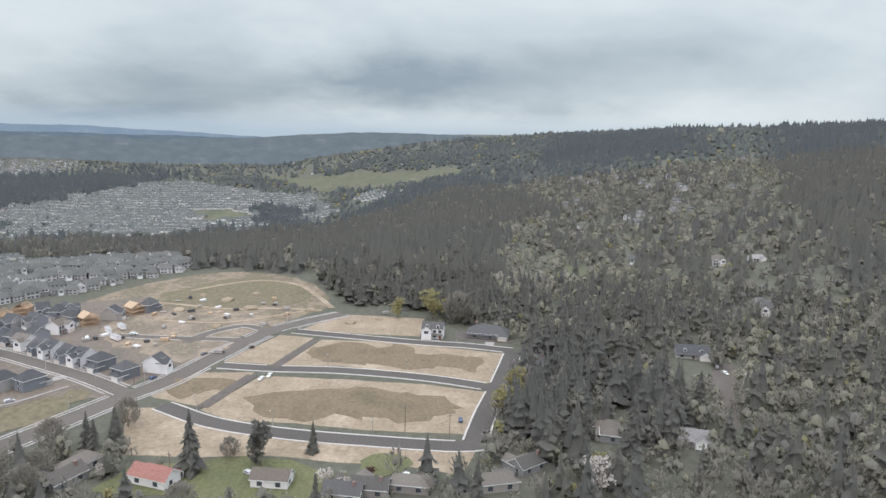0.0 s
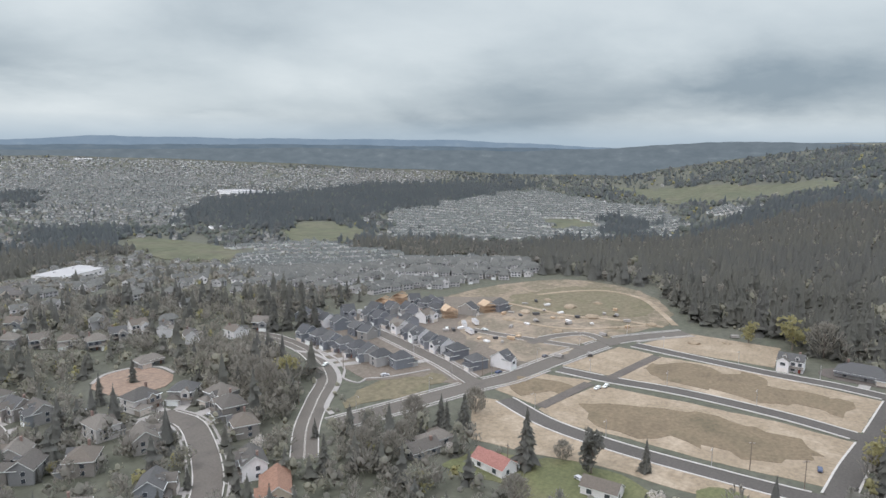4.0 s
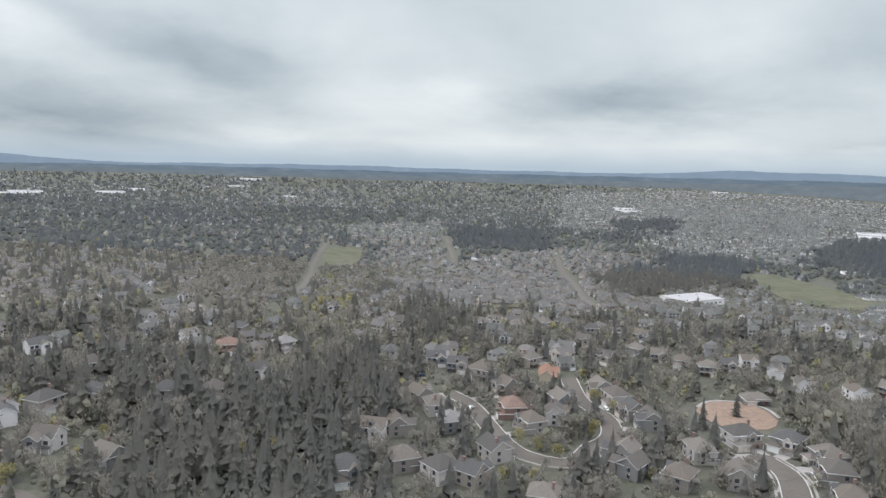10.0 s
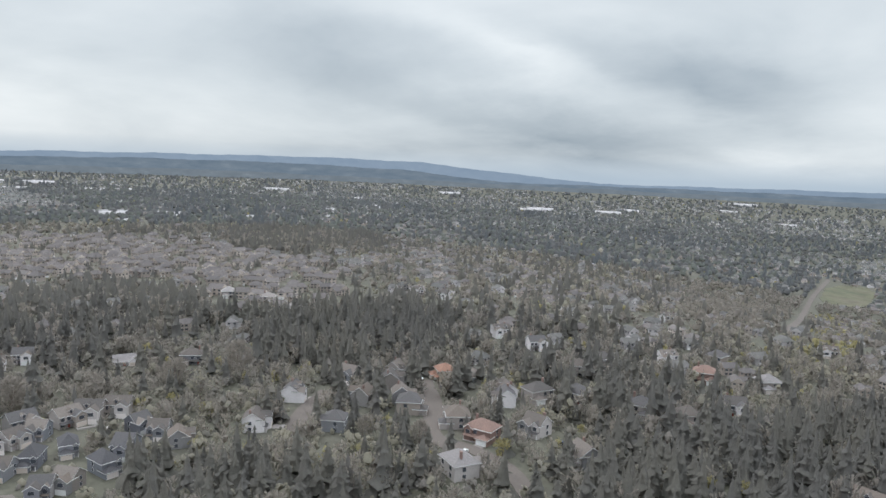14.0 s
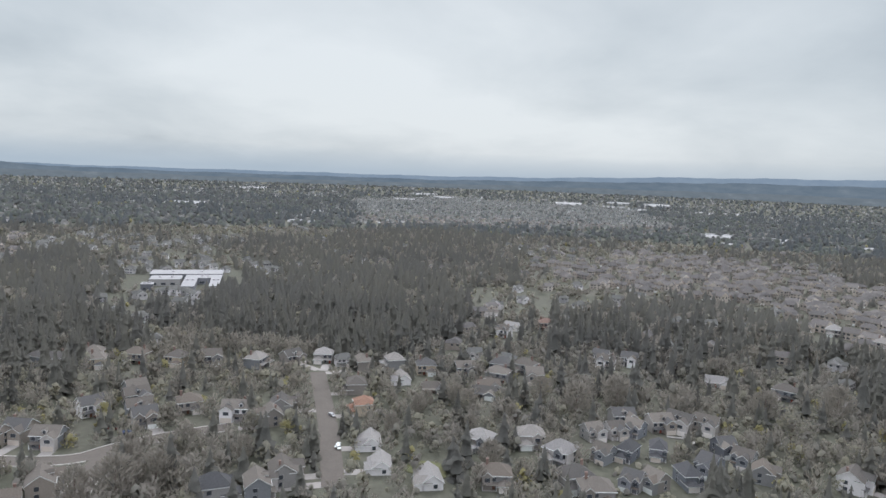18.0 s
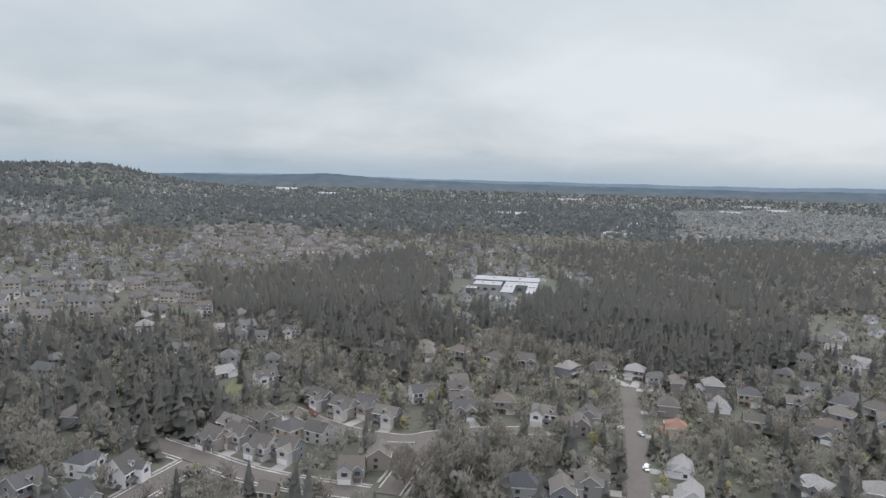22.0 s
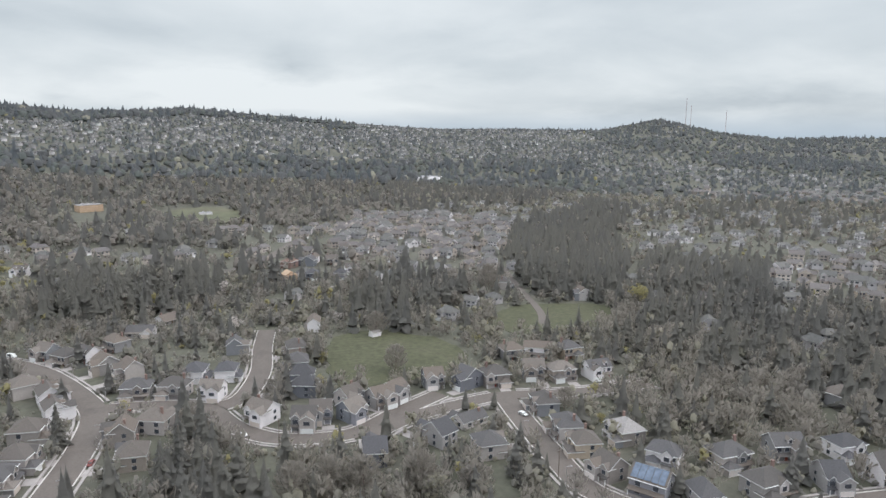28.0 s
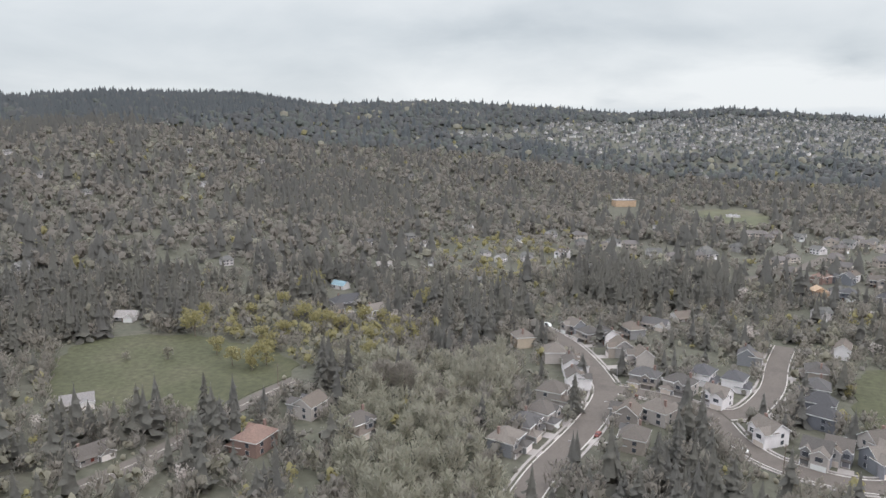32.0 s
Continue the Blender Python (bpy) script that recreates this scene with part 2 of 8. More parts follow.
material("red_clay", [(0.22, 0.155, 0.115), (0.19, 0.14, 0.105)], grain=0.4, stain=0.05)
material("asphalt", [(0.085, 0.076, 0.066), (0.108, 0.096, 0.083), (0.097, 0.087, 0.075)], grain=1.2, stain=0.05, spread=0.14)
material("new_asphalt", [(0.066, 0.06, 0.054), (0.083, 0.075, 0.068)], grain=1.0, stain=0.04, spread=0.18)
material("concrete", [(0.241, 0.23, 0.213), (0.297, 0.283, 0.264)], grain=1.0, stain=0.1, spread=0.12)
material("kerb_stone", [(0.372, 0.36, 0.336), (0.444, 0.432, 0.402)], grain=1.0, stain=0.1, spread=0.12)
material("gravel", [(0.08, 0.069, 0.061), (0.105, 0.091, 0.08)], grain=1.5, stain=0.1)
material("road_paint", [(0.40, 0.385, 0.345), (0.45, 0.435, 0.39)], grain=2.0, stain=0.2)
ROOFS = [(0.075, 0.071, 0.066), (0.096, 0.087, 0.076), (0.125, 0.113, 0.098), (0.092, 0.084, 0.075), (0.145, 0.132, 0.115), (0.078, 0.077, 0.076), (0.117, 0.101, 0.084)]
material("roof_shingle", ROOFS, grain=2.0, stain=0.3, pick="object", bump=0.4, spread=0.2)
material("roof_dark", [(0.058, 0.059, 0.062), (0.078, 0.078, 0.079), (0.066, 0.067, 0.071)], grain=2.0, stain=0.3, pick="object", bump=0.3, spread=0.2)
material("roof_pale", [(0.20, 0.19, 0.175), (0.235, 0.229, 0.218), (0.185, 0.18, 0.174)], grain=2.0, stain=0.3, pick="object", bump=0.3)
material("roof_orange", [(0.23, 0.135, 0.093), (0.20, 0.118, 0.084)], grain=1.6, stain=0.3, bump=0.3)
material("roof_rust", [(0.185, 0.125, 0.10), (0.16, 0.112, 0.092)], grain=1.6, stain=0.3, bump=0.3)
material("roof_red", [(0.265, 0.128, 0.105), (0.234, 0.114, 0.095)], grain=1.6, stain=0.25, bump=0.3)
material("roof_blue", [(0.15, 0.235, 0.265), (0.17, 0.255, 0.285)], grain=1.0, stain=0.2)
material("roof_white", [(0.32, 0.32, 0.32), (0.28, 0.283, 0.287)], grain=0.5, stain=0.05, spread=0.08)
material("roof_grey", [(0.36, 0.36, 0.355), (0.31, 0.31, 0.31)], grain=0.5, stain=0.05, spread=0.08)
material("siding", [(0.27, 0.258, 0.235), (0.23, 0.228, 0.215), (0.34, 0.325, 0.30), (0.195, 0.2, 0.198), (0.26, 0.238, 0.205), (0.21, 0.197, 0.178), (0.42, 0.41, 0.388), (0.18, 0.192, 0.20)], grain=1.5, stain=0.2, pick="object", spread=0.1)
material("siding_white", [(0.64, 0.64, 0.63), (0.58, 0.58, 0.57)], grain=1.5, stain=0.2, spread=0.07)
material("siding_dark", [(0.16, 0.175, 0.19), (0.21, 0.22, 0.235), (0.30, 0.30, 0.29), (0.13, 0.14, 0.155)], grain=1.5, stain=0.2, pick="object", spread=0.1)
material("siding_tan", [(0.40, 0.345, 0.26), (0.37, 0.33, 0.26)], grain=1.5, stain=0.2, spread=0.1)
material("raw_timber", [(0.441, 0.333, 0.225), (0.387, 0.288, 0.194), (0.495, 0.383, 0.27)], grain=1.2, stain=0.4, spread=0.2)
material("trim_paint", [(0.72, 0.71, 0.69), (0.66, 0.655, 0.64)], grain=2.0, stain=0.3, spread=0.06)
material("garage_paint", [(0.62, 0.60, 0.56), (0.70, 0.69, 0.66), (0.50, 0.46, 0.40)], grain=2.0, stain=0.3, pick="object", spread=0.06)
material("door_paint", [(0.16, 0.09, 0.06), (0.10, 0.10, 0.11), (0.25, 0.07, 0.05)], grain=2.0, stain=0.3, pick="object")
material("brick", [(0.215, 0.15, 0.125), (0.185, 0.132, 0.112)], grain=3.0, stain=0.5)
material("window_glass", [(0.06, 0.07, 0.08), (0.045, 0.05, 0.06)], rough=0.12, grain=0.5, stain=0.1)
# panel blue is lightened: reflected sky is put into the base colour
material("solar_glass", [(0.085, 0.115, 0.16), (0.10, 0.135, 0.18)], rough=0.18, grain=0.5, stain=0.1)
material("bark", [(0.13, 0.105, 0.085), (0.17, 0.14, 0.115)], grain=3.0, stain=0.5, spread=0.3)
material("conifer", [(0.145, 0.147, 0.134), (0.154, 0.157, 0.142), (0.17, 0.171, 0.146), (0.149, 0.15, 0.137)], grain=0.9, stain=0.1, pick="tint", spread=0.1, leaf=True)
# firs beyond 1440 m: bluer, with distance haze painted into the base colour
material("hazed_conifer", [(0.124, 0.143, 0.149), (0.135, 0.153, 0.157), (0.149, 0.168, 0.167)], grain=0.9, stain=0.1, pick="tint", spread=0.1, leaf=True)
material("broadleaf", [(0.206, 0.206, 0.179), (0.225, 0.225, 0.186), (0.227, 0.221, 0.198), (0.259, 0.258, 0.202), (0.283, 0.278, 0.216), (0.323, 0.316, 0.254)], grain=0.9, stain=0.1, pick="tint", spread=0.14, leaf=True)
material("bare_twig", [(0.226, 0.216, 0.188), (0.249, 0.239, 0.208), (0.247, 0.237, 0.199), (0.281, 0.268, 0.231)], grain=0.9, stain=0.1, pick="tint", spread=0.14, leaf=True)
material("alder_twig", [(0.29, 0.29, 0.234), (0.324, 0.323, 0.258), (0.31, 0.314, 0.245), (0.354, 0.347, 0.284)], grain=0.9, stain=0.1, pick="tint", spread=0.14, leaf=True)
# far crowns: the blue-grey of hazy air is mixed into their colours
material("hazed_leaf", [(0.144, 0.164, 0.152), (0.158, 0.179, 0.162), (0.182, 0.2, 0.174), (0.164, 0.179, 0.168)], grain=0.9, stain=0.1, pick="tint", spread=0.12, leaf=True)
material("hazed_twig", [(0.139, 0.149, 0.147), (0.153, 0.163, 0.16), (0.172, 0.179, 0.174)], grain=0.9, stain=0.1, pick="tint", spread=0.12, leaf=True)
material("spring_leaf", [(0.26, 0.248, 0.136), (0.304, 0.288, 0.149), (0.278, 0.271, 0.152)], grain=0.9, stain=0.1, pick="tint", spread=0.15, leaf=True)
material("blossom", [(0.46, 0.44, 0.40), (0.56, 0.54, 0.50), (0.40, 0.385, 0.34)], grain=0.9, stain=0.1, pick="tint", spread=0.3, leaf=True)
material("plum_leaf", [(0.105, 0.06, 0.055), (0.14, 0.075, 0.065)], grain=0.9, stain=0.1, pick="tint", spread=0.4, leaf=True)
material("car_paint", [(0.75, 0.75, 0.75), (0.10, 0.10, 0.11), (0.45, 0.46, 0.47), (0.06, 0.08, 0.14), (0.70, 0.70, 0.69), (0.13, 0.035, 0.03)], rough=0.25, grain=0.5, stain=0.1, pick="object", spread=0.03)
material("tyre", [(0.03, 0.03, 0.03), (0.04, 0.04, 0.04)], grain=3.0)
material("metal", [(0.45, 0.45, 0.46), (0.5, 0.5, 0.5)], rough=0.4, metal=0.8, grain=1.0)
material("mast_paint", [(0.42, 0.38, 0.37), (0.48, 0.46, 0.45)], rough=0.5, grain=1.0)
material("far_houses", [(0.301, 0.301, 0.288), (0.462, 0.457, 0.449), (0.266, 0.269, 0.27), (0.621, 0.619, 0.614), (0.355, 0.35, 0.339)], grain=0.5, stain=0.1, pick="tint", spread=0.1)
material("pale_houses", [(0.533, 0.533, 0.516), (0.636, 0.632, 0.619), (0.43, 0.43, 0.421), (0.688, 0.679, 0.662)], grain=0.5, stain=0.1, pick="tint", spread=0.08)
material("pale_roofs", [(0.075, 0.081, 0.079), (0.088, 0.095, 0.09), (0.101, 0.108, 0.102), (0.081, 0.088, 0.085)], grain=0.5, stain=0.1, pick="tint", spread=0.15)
material("tan_houses", [(0.317, 0.288, 0.245), (0.461, 0.423, 0.364), (0.27, 0.246, 0.213), (0.596, 0.558, 0.497)], grain=0.5, stain=0.1, pick="tint", spread=0.1)
material("tan_roofs", [(0.1, 0.094, 0.088), (0.124, 0.115, 0.108), (0.091, 0.087, 0.084), (0.144, 0.135, 0.126)], grain=0.5, stain=0.1, pick="tint", spread=0.15)
material("far_roofs", [(0.082, 0.085, 0.08), (0.10, 0.102, 0.094), (0.116, 0.117, 0.108), (0.092, 0.094, 0.089)], grain=0.5, stain=0.1, pick="tint", spread=0.15)


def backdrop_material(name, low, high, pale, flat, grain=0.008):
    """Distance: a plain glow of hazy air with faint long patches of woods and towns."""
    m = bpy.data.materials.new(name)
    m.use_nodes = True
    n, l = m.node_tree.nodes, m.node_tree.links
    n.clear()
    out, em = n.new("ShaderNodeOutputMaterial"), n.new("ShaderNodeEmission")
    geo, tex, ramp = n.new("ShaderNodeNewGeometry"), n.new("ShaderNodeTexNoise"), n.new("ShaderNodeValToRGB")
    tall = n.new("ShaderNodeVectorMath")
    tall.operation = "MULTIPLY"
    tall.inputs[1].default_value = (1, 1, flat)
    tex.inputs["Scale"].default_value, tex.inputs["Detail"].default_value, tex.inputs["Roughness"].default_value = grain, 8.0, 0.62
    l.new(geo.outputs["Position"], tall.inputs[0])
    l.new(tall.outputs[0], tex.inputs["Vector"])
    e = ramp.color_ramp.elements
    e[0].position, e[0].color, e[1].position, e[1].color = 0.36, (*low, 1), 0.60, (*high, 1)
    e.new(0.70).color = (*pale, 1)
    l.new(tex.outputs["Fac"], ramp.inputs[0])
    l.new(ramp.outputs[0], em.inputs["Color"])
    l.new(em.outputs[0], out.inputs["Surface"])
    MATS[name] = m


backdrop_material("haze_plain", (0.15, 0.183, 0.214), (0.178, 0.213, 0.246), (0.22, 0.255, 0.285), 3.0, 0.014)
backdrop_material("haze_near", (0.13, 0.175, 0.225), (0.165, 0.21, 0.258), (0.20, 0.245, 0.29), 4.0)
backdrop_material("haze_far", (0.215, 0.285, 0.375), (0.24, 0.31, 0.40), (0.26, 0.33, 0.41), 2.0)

# ---- the lie of the land: azimuth in degrees, where the slope starts, where its crest is, height of the crest ----
CRESTS = [(0, 1125, 4500, 138), (7, 1500, 4500, 100), (11, 2200, 4500, 74), (14, 3000, 4500, 20), (28, 3300, 4500, 62), (100, 3300, 4500, 60), (160, 3300, 4500, 45), (205, 3375, 4500, 23), (210, 3000, 4500, 33), (216, 2000, 4500, 123), (224, 1625, 4375, 108), (228, 1500, 4125, 135), (232.5, 1500, 4000, 205), (237, 1375, 3750, 138), (244, 1250, 3625, 144), (250, 1188, 3500, 140)]
CRESTS += [(258, 1125, 3250, 162), (269, 1000, 3000, 201), (277, 938, 2875, 179), (283, 875, 2750, 198), (292, 750, 2625, 216), (301, 650, 2375, 192), (307, 600, 2250, 220), (317, 525, 2000, 204), (323, 500, 2000, 185), (330, 500, 2000, 170), (342, 562, 2375, 162), (351, 688, 3250, 146), (360, 1125, 4500, 138)]
# the valley floor beyond the new lots lies lower: azimuth, depth, where the fall starts and ends
VALLEY = [(0, 0, 700, 1150), (4, 35, 700, 1150), (10, 75, 700, 1150), (20, 90, 685, 1150), (32, 90, 640, 1200), (40, 90, 480, 1300), (85, 90, 450, 1350), (100, 60, 470, 1400), (115, 28, 520, 1400), (128, 0, 560, 1400), (360, 0, 700, 1150)]
_DA, _DZ, _D0, _D1 = (np.array([v[k] for v in VALLEY], float) for k in range(4))
_AZ = np.array([c[0] for c in CRESTS], float)
_R0, _R1, _ZT = (np.array([c[k] for c in CRESTS], float) for k in (1, 2, 3))


def land(x, y):
    """Height of the ground at x, y (arrays or numbers)."""
    x, y = np.asarray(x, float), np.asarray(y, float)
    r, a = np.hypot(x, y), np.degrees(np.arctan2(y, x)) % 360
    r0, r1, zt = np.interp(a, _AZ, _R0), np.interp(a, _AZ, _R1), np.interp(a, _AZ, _ZT)
    s = np.clip((r - r0) / (r1 - r0), 0, 1)
    ease = 0.45 * s + 0.55 * s * s * (3 - 2 * s)
    drop = np.interp(a, _DA, _DZ)
    d0, d1 = np.interp(a, _DA, _D0), np.interp(a, _DA, _D1)
    q = np.clip((r - d0) / (d1 - d0), 0, 1)
    far = np.clip((r - 2000) / 2500, 0, 1)
    valley = -drop * (q * q * (3 - 2 * q)) * (1 - 0.75 * far)
    roll = np.sin(x * 0.0071 + 1.3) * np.sin(y * 0.0063 + 0.4) * 9 * np.clip((r - r0) / 500, 0, 1) * (1 - s)
    return zt * ease + roll + valley

# ---- building helpers ----
def mesh_of(bm, mats, smooth=False):
    me = bpy.data.meshes.new("shape")
    bm.normal_update()
    bm.to_mesh(me)
    bm.free()
    for m in (mats if isinstance(mats, (list, tuple)) else [mats]):
        me.materials.append(MATS[m])
    if smooth:
        me.polygons.foreach_set("use_smooth", [True] * len(me.polygons))
    return me


def part(name, bm, mats, parent=None, label="", smooth=False):
    ob = new(name, mesh_of(bm, mats, smooth) if isinstance(bm, bmesh.types.BMesh) else bm)
    if parent is not None:
        ob.parent = parent
    if label:
        ob["label"] = label
    return ob


def add_box(bm, x0, x1, y0, y1, z0, z1, mat=0):
    v = [bm.verts.new(p) for p in ((x0, y0, z0), (x1, y0, z0), (x1, y1, z0), (x0, y1, z0), (x0, y0, z1), (x1, y0, z1), (x1, y1, z1), (x0, y1, z1))]
    for f in ((3, 2, 1, 0), (4, 5, 6, 7), (0, 1, 5, 4), (1, 2, 6, 5), (2, 3, 7, 6), (3, 0, 4, 7)):
        bm.faces.new([v[i] for i in f]).material_index = mat
    return v


def box(x0, x1, y0, y1, z0, z1):
    bm = bmesh.new()
    add_box(bm, x0, x1, y0, y1, z0, z1)
    return bm


def add_poly(bm, pts, mat=0):
    f = bm.faces.new([bm.verts.new(p) for p in pts])
    f.material_index = mat
    return f


def thicken(bm, down):
    """Give the open sheet in bm a thickness, straight down."""
    geom = bmesh.ops.extrude_face_region(bm, geom=bm.faces[:])
    bmesh.ops.translate(bm, verts=[g for g in geom["geom"] if isinstance(g, bmesh.types.BMVert)], vec=(0, 0, down))
    bmesh.ops.recalc_face_normals(bm, faces=bm.faces[:])
    return bm


def from_arrays(name, verts, faces, mats, tint=None, face_mat=None, kind="stuff", label="", category="", lean=None):
    """One joined mesh from numpy arrays of verts and triangles."""
    me = bpy.data.meshes.new(name)
    nv, nf = len(verts), len(faces)
    me.vertices.add(nv)
    me.vertices.foreach_set("co", np.ascontiguousarray(verts, dtype=np.float32).ravel())
    me.loops.add(nf * 3)
    me.loops.foreach_set("vertex_index", np.ascontiguousarray(faces, dtype=np.int32).ravel())
    me.polygons.add(nf)
    me.polygons.foreach_set("loop_start", np.arange(0, nf * 3, 3, dtype=np.int32))
    for m in mats:
        me.materials.append(MATS[m])
    if face_mat is not None:
        me.polygons.foreach_set("material_index", np.ascontiguousarray(face_mat, dtype=np.int32))
    if tint is not None:
        me.attributes.new("tint", "FLOAT", "POINT").data.foreach_set("value", np.ascontiguousarray(tint, dtype=np.float32))
    if lean is not None:
        me.attributes.new("custom_normal", "FLOAT_VECTOR", "POINT").data.foreach_set("vector", np.ascontiguousarray(lean, dtype=np.float32).ravel())
    me.update(calc_edges=True)
    return tagged(new(name, me), label, category, "", kind)


def crown_slope(v, f):
    """Leaf sprays take their slope from the crown as a whole, with their faces turned outward."""
    q = (v - (0, 0, 0.35)) * (1.5, 1.5, 0.8) + (0, 0, 0.3)
    q[:, 2] = np.maximum(q[:, 2], 0.75)
    q = q / (np.linalg.norm(q, axis=1)[:, None] + 1e-6)
    g = np.cross(v[f[:, 1]] - v[f[:, 0]], v[f[:, 2]] - v[f[:, 0]])
    back = (g * q[f].mean(1)).sum(1) < 0
    f = f.copy()
    f[back] = f[back][:, ::-1]
    return q, f


def scatter(name, shapes, xs, ys, size, mats, rng, label, category, squash=(0.8, 1.25), sink=0.3, tints=None, turns=None, soft=False):
    """Many small shapes (verts, tris, face materials) stood on the land at xs, ys and joined into one object."""
    V, Fc, T, M, N, base = [], [], [], [], [], 0
    which = rng.integers(0, len(shapes), len(xs))
    zs = land(xs, ys) - sink
    turn = rng.uniform(0, 2 * math.pi, len(xs)) if turns is None else turns
    tall = size * rng.uniform(*squash, len(xs))
    tint = rng.uniform(0, 1, len(xs)) if tints is None else tints
    for k, (sv, sf, sm) in enumerate(shapes):
        idx = np.nonzero(which == k)[0]
        if not len(idx):
            continue
        c, s = np.cos(turn[idx])[:, None], np.sin(turn[idx])[:, None]
        w, h = size[idx][:, None], tall[idx][:, None]
        px = (sv[:, 0] * c - sv[:, 1] * s) * w + xs[idx][:, None]
        py = (sv[:, 0] * s + sv[:, 1] * c) * w + ys[idx][:, None]
        pz = sv[:, 2] * h + zs[idx][:, None]
        n = len(sv)
        if soft:
            q, sf = crown_slope(sv, sf)
            N.append(np.stack([q[:, 0] * c - q[:, 1] * s, q[:, 0] * s + q[:, 1] * c, q[:, 2] + 0 * c], -1).reshape(-1, 3))
        V.append(np.stack([px, py, pz], -1).reshape(-1, 3))
        Fc.append((sf[None] + (np.arange(len(idx)) * n)[:, None, None]).reshape(-1, 3) + base)
        M.append(np.tile(sm, len(idx)))
        T.append(np.clip(np.repeat(tint[idx], n) + np.tile(rng.uniform(-0.06, 0.06, n), len(idx)), 0, 1))
        base += n * len(idx)
    if not V:
        return None
    return from_arrays(name, np.concatenate(V), np.concatenate(Fc), mats, np.concatenate(T), np.concatenate(M), "stuff", label, category, np.concatenate(N) if soft else None)


# ---- tree shapes, one metre tall unless said; each is (verts, tris, face materials: 0 leaf, 1 bark) ----
def blades(rng, centres, size, flat=0.0, mat=0):
    """Loose tilted leaf sprays: one bent quad round each centre."""
    V, Fc = [], []
    for c, s in zip(centres, size):
        a = rng.normal(size=3)
        a[2] *= 1 - flat
        a /= np.linalg.norm(a) + 1e-9
        b = np.cross(a, rng.normal(size=3))
        b /= np.linalg.norm(b) + 1e-9
        n = np.cross(a, b)
        k = len(V)
        V += [c - a * s, c - b * s * 0.7 + n * s * 0.25, c + a * s * rng.uniform(0.7, 1.2), c + b * s * 0.7 + n * s * 0.25]
        Fc += [(k, k + 1, k + 2), (k, k + 2, k + 3)]
    return np.array(V), np.array(Fc), np.full(len(Fc), mat)


def stem(points, radii, sides=5, mat=1):
    V, Fc = [], []
    for p, r in zip(points, radii):
        for i in range(sides):
            a = 2 * math.pi * i / sides
            V.append((p[0] + r * math.cos(a), p[1] + r * math.sin(a), p[2]))
    for k in range(len(points) - 1):
        for i in range(sides):
            j = (i + 1) % sides
            a, b, c, d = k * sides + i, k * sides + j, (k + 1) * sides + j, (k + 1) * sides + i
            Fc += [(a, b, c), (a, c, d)]
    return np.array(V, float), np.array(Fc), np.full(len(Fc), mat)


def merged(*shapes):
    V, Fc, M, base = [], [], [], 0
    for v, f, m in shapes:
        V.append(v), Fc.append(f + base), M.append(m)
        base += len(v)
    return np.concatenate(V), np.concatenate(Fc), np.concatenate(M)


def conifer_shape(rng, tiers, arms, width=0.19, bare=0.08, ragged=0.3, fan=(0.42, 0.62)):
    """A fir: drooping branch fans, tier over tier, round a dark core."""
    V, Fc = [], []
    for t in range(tiers):
        u = t / (tiers - 1)
        z = bare + (1 - bare) * u ** 0.92 * 0.97 + (rng.uniform(-0.5, 0.5) / tiers if 0 < t < tiers - 1 else 0)
        reach = width * (1 - u) ** 0.85 * rng.uniform(0.85, 1.1) + 0.012
        off = rng.uniform(0, 6.28)
        for i in range(arms):
            a = off + 6.283 * i / arms + rng.uniform(-0.25, 0.25)
            r = reach * rng.uniform(1 - ragged, 1 + ragged)
            hw = r * rng.uniform(*fan)
            ca, sa = math.cos(a), math.sin(a)
            drop = r * rng.uniform(0.2, 0.95)
            k = len(V)
            V += [(0, 0, z + 0.04), (ca * r * 0.55 - sa * hw, sa * r * 0.55 + ca * hw, z - drop * 0.7), (ca * r, sa * r, z - drop), (ca * r * 0.55 + sa * hw, sa * r * 0.55 - ca * hw, z - drop * 0.7)]
            Fc += [(k, k + 1, k + 2), (k, k + 2, k + 3)]
    crown = np.array(V, float), np.array(Fc), np.zeros(len(Fc), int)
    heart = stem([(0, 0, bare), (0, 0, bare + 0.16), (0, 0, 0.6), (0, 0, 0.95)], [width * 0.3, width * 0.55, width * 0.3, 0.005], 5, 0)
    return merged(crown, heart)


def leafy_shape(rng, n, spray, crown=(0.28, 0.32), low=0.25, lobes=7):
    """A broad crown: sprays gathered in uneven lobes."""
    cs = []
    centres = []
    for _ in range(lobes):
        a, q = rng.uniform(0, 6.28), rng.uniform(0.2, 0.75)
        z = rng.uniform(0.15, 0.85)
        w = crown[0] * math.sin(math.pi * (0.2 + 0.7 * z)) * q
        centres.append((math.cos(a) * w, math.sin(a) * w, low + (0.95 - low) * z))
    for i in range(n):
        c = centres[i % lobes]
        d = rng.normal(size=3)
        d *= rng.uniform(0.45, 1.0) ** 0.5 / np.linalg.norm(d)
        cs.append((c[0] + d[0] * crown[0] * 0.5, c[1] + d[1] * crown[0] * 0.5, c[2] + d[2] * crown[1] * 0.42))
    return blades(rng, np.array(cs), spray * rng.uniform(0.6, 1.3, n))


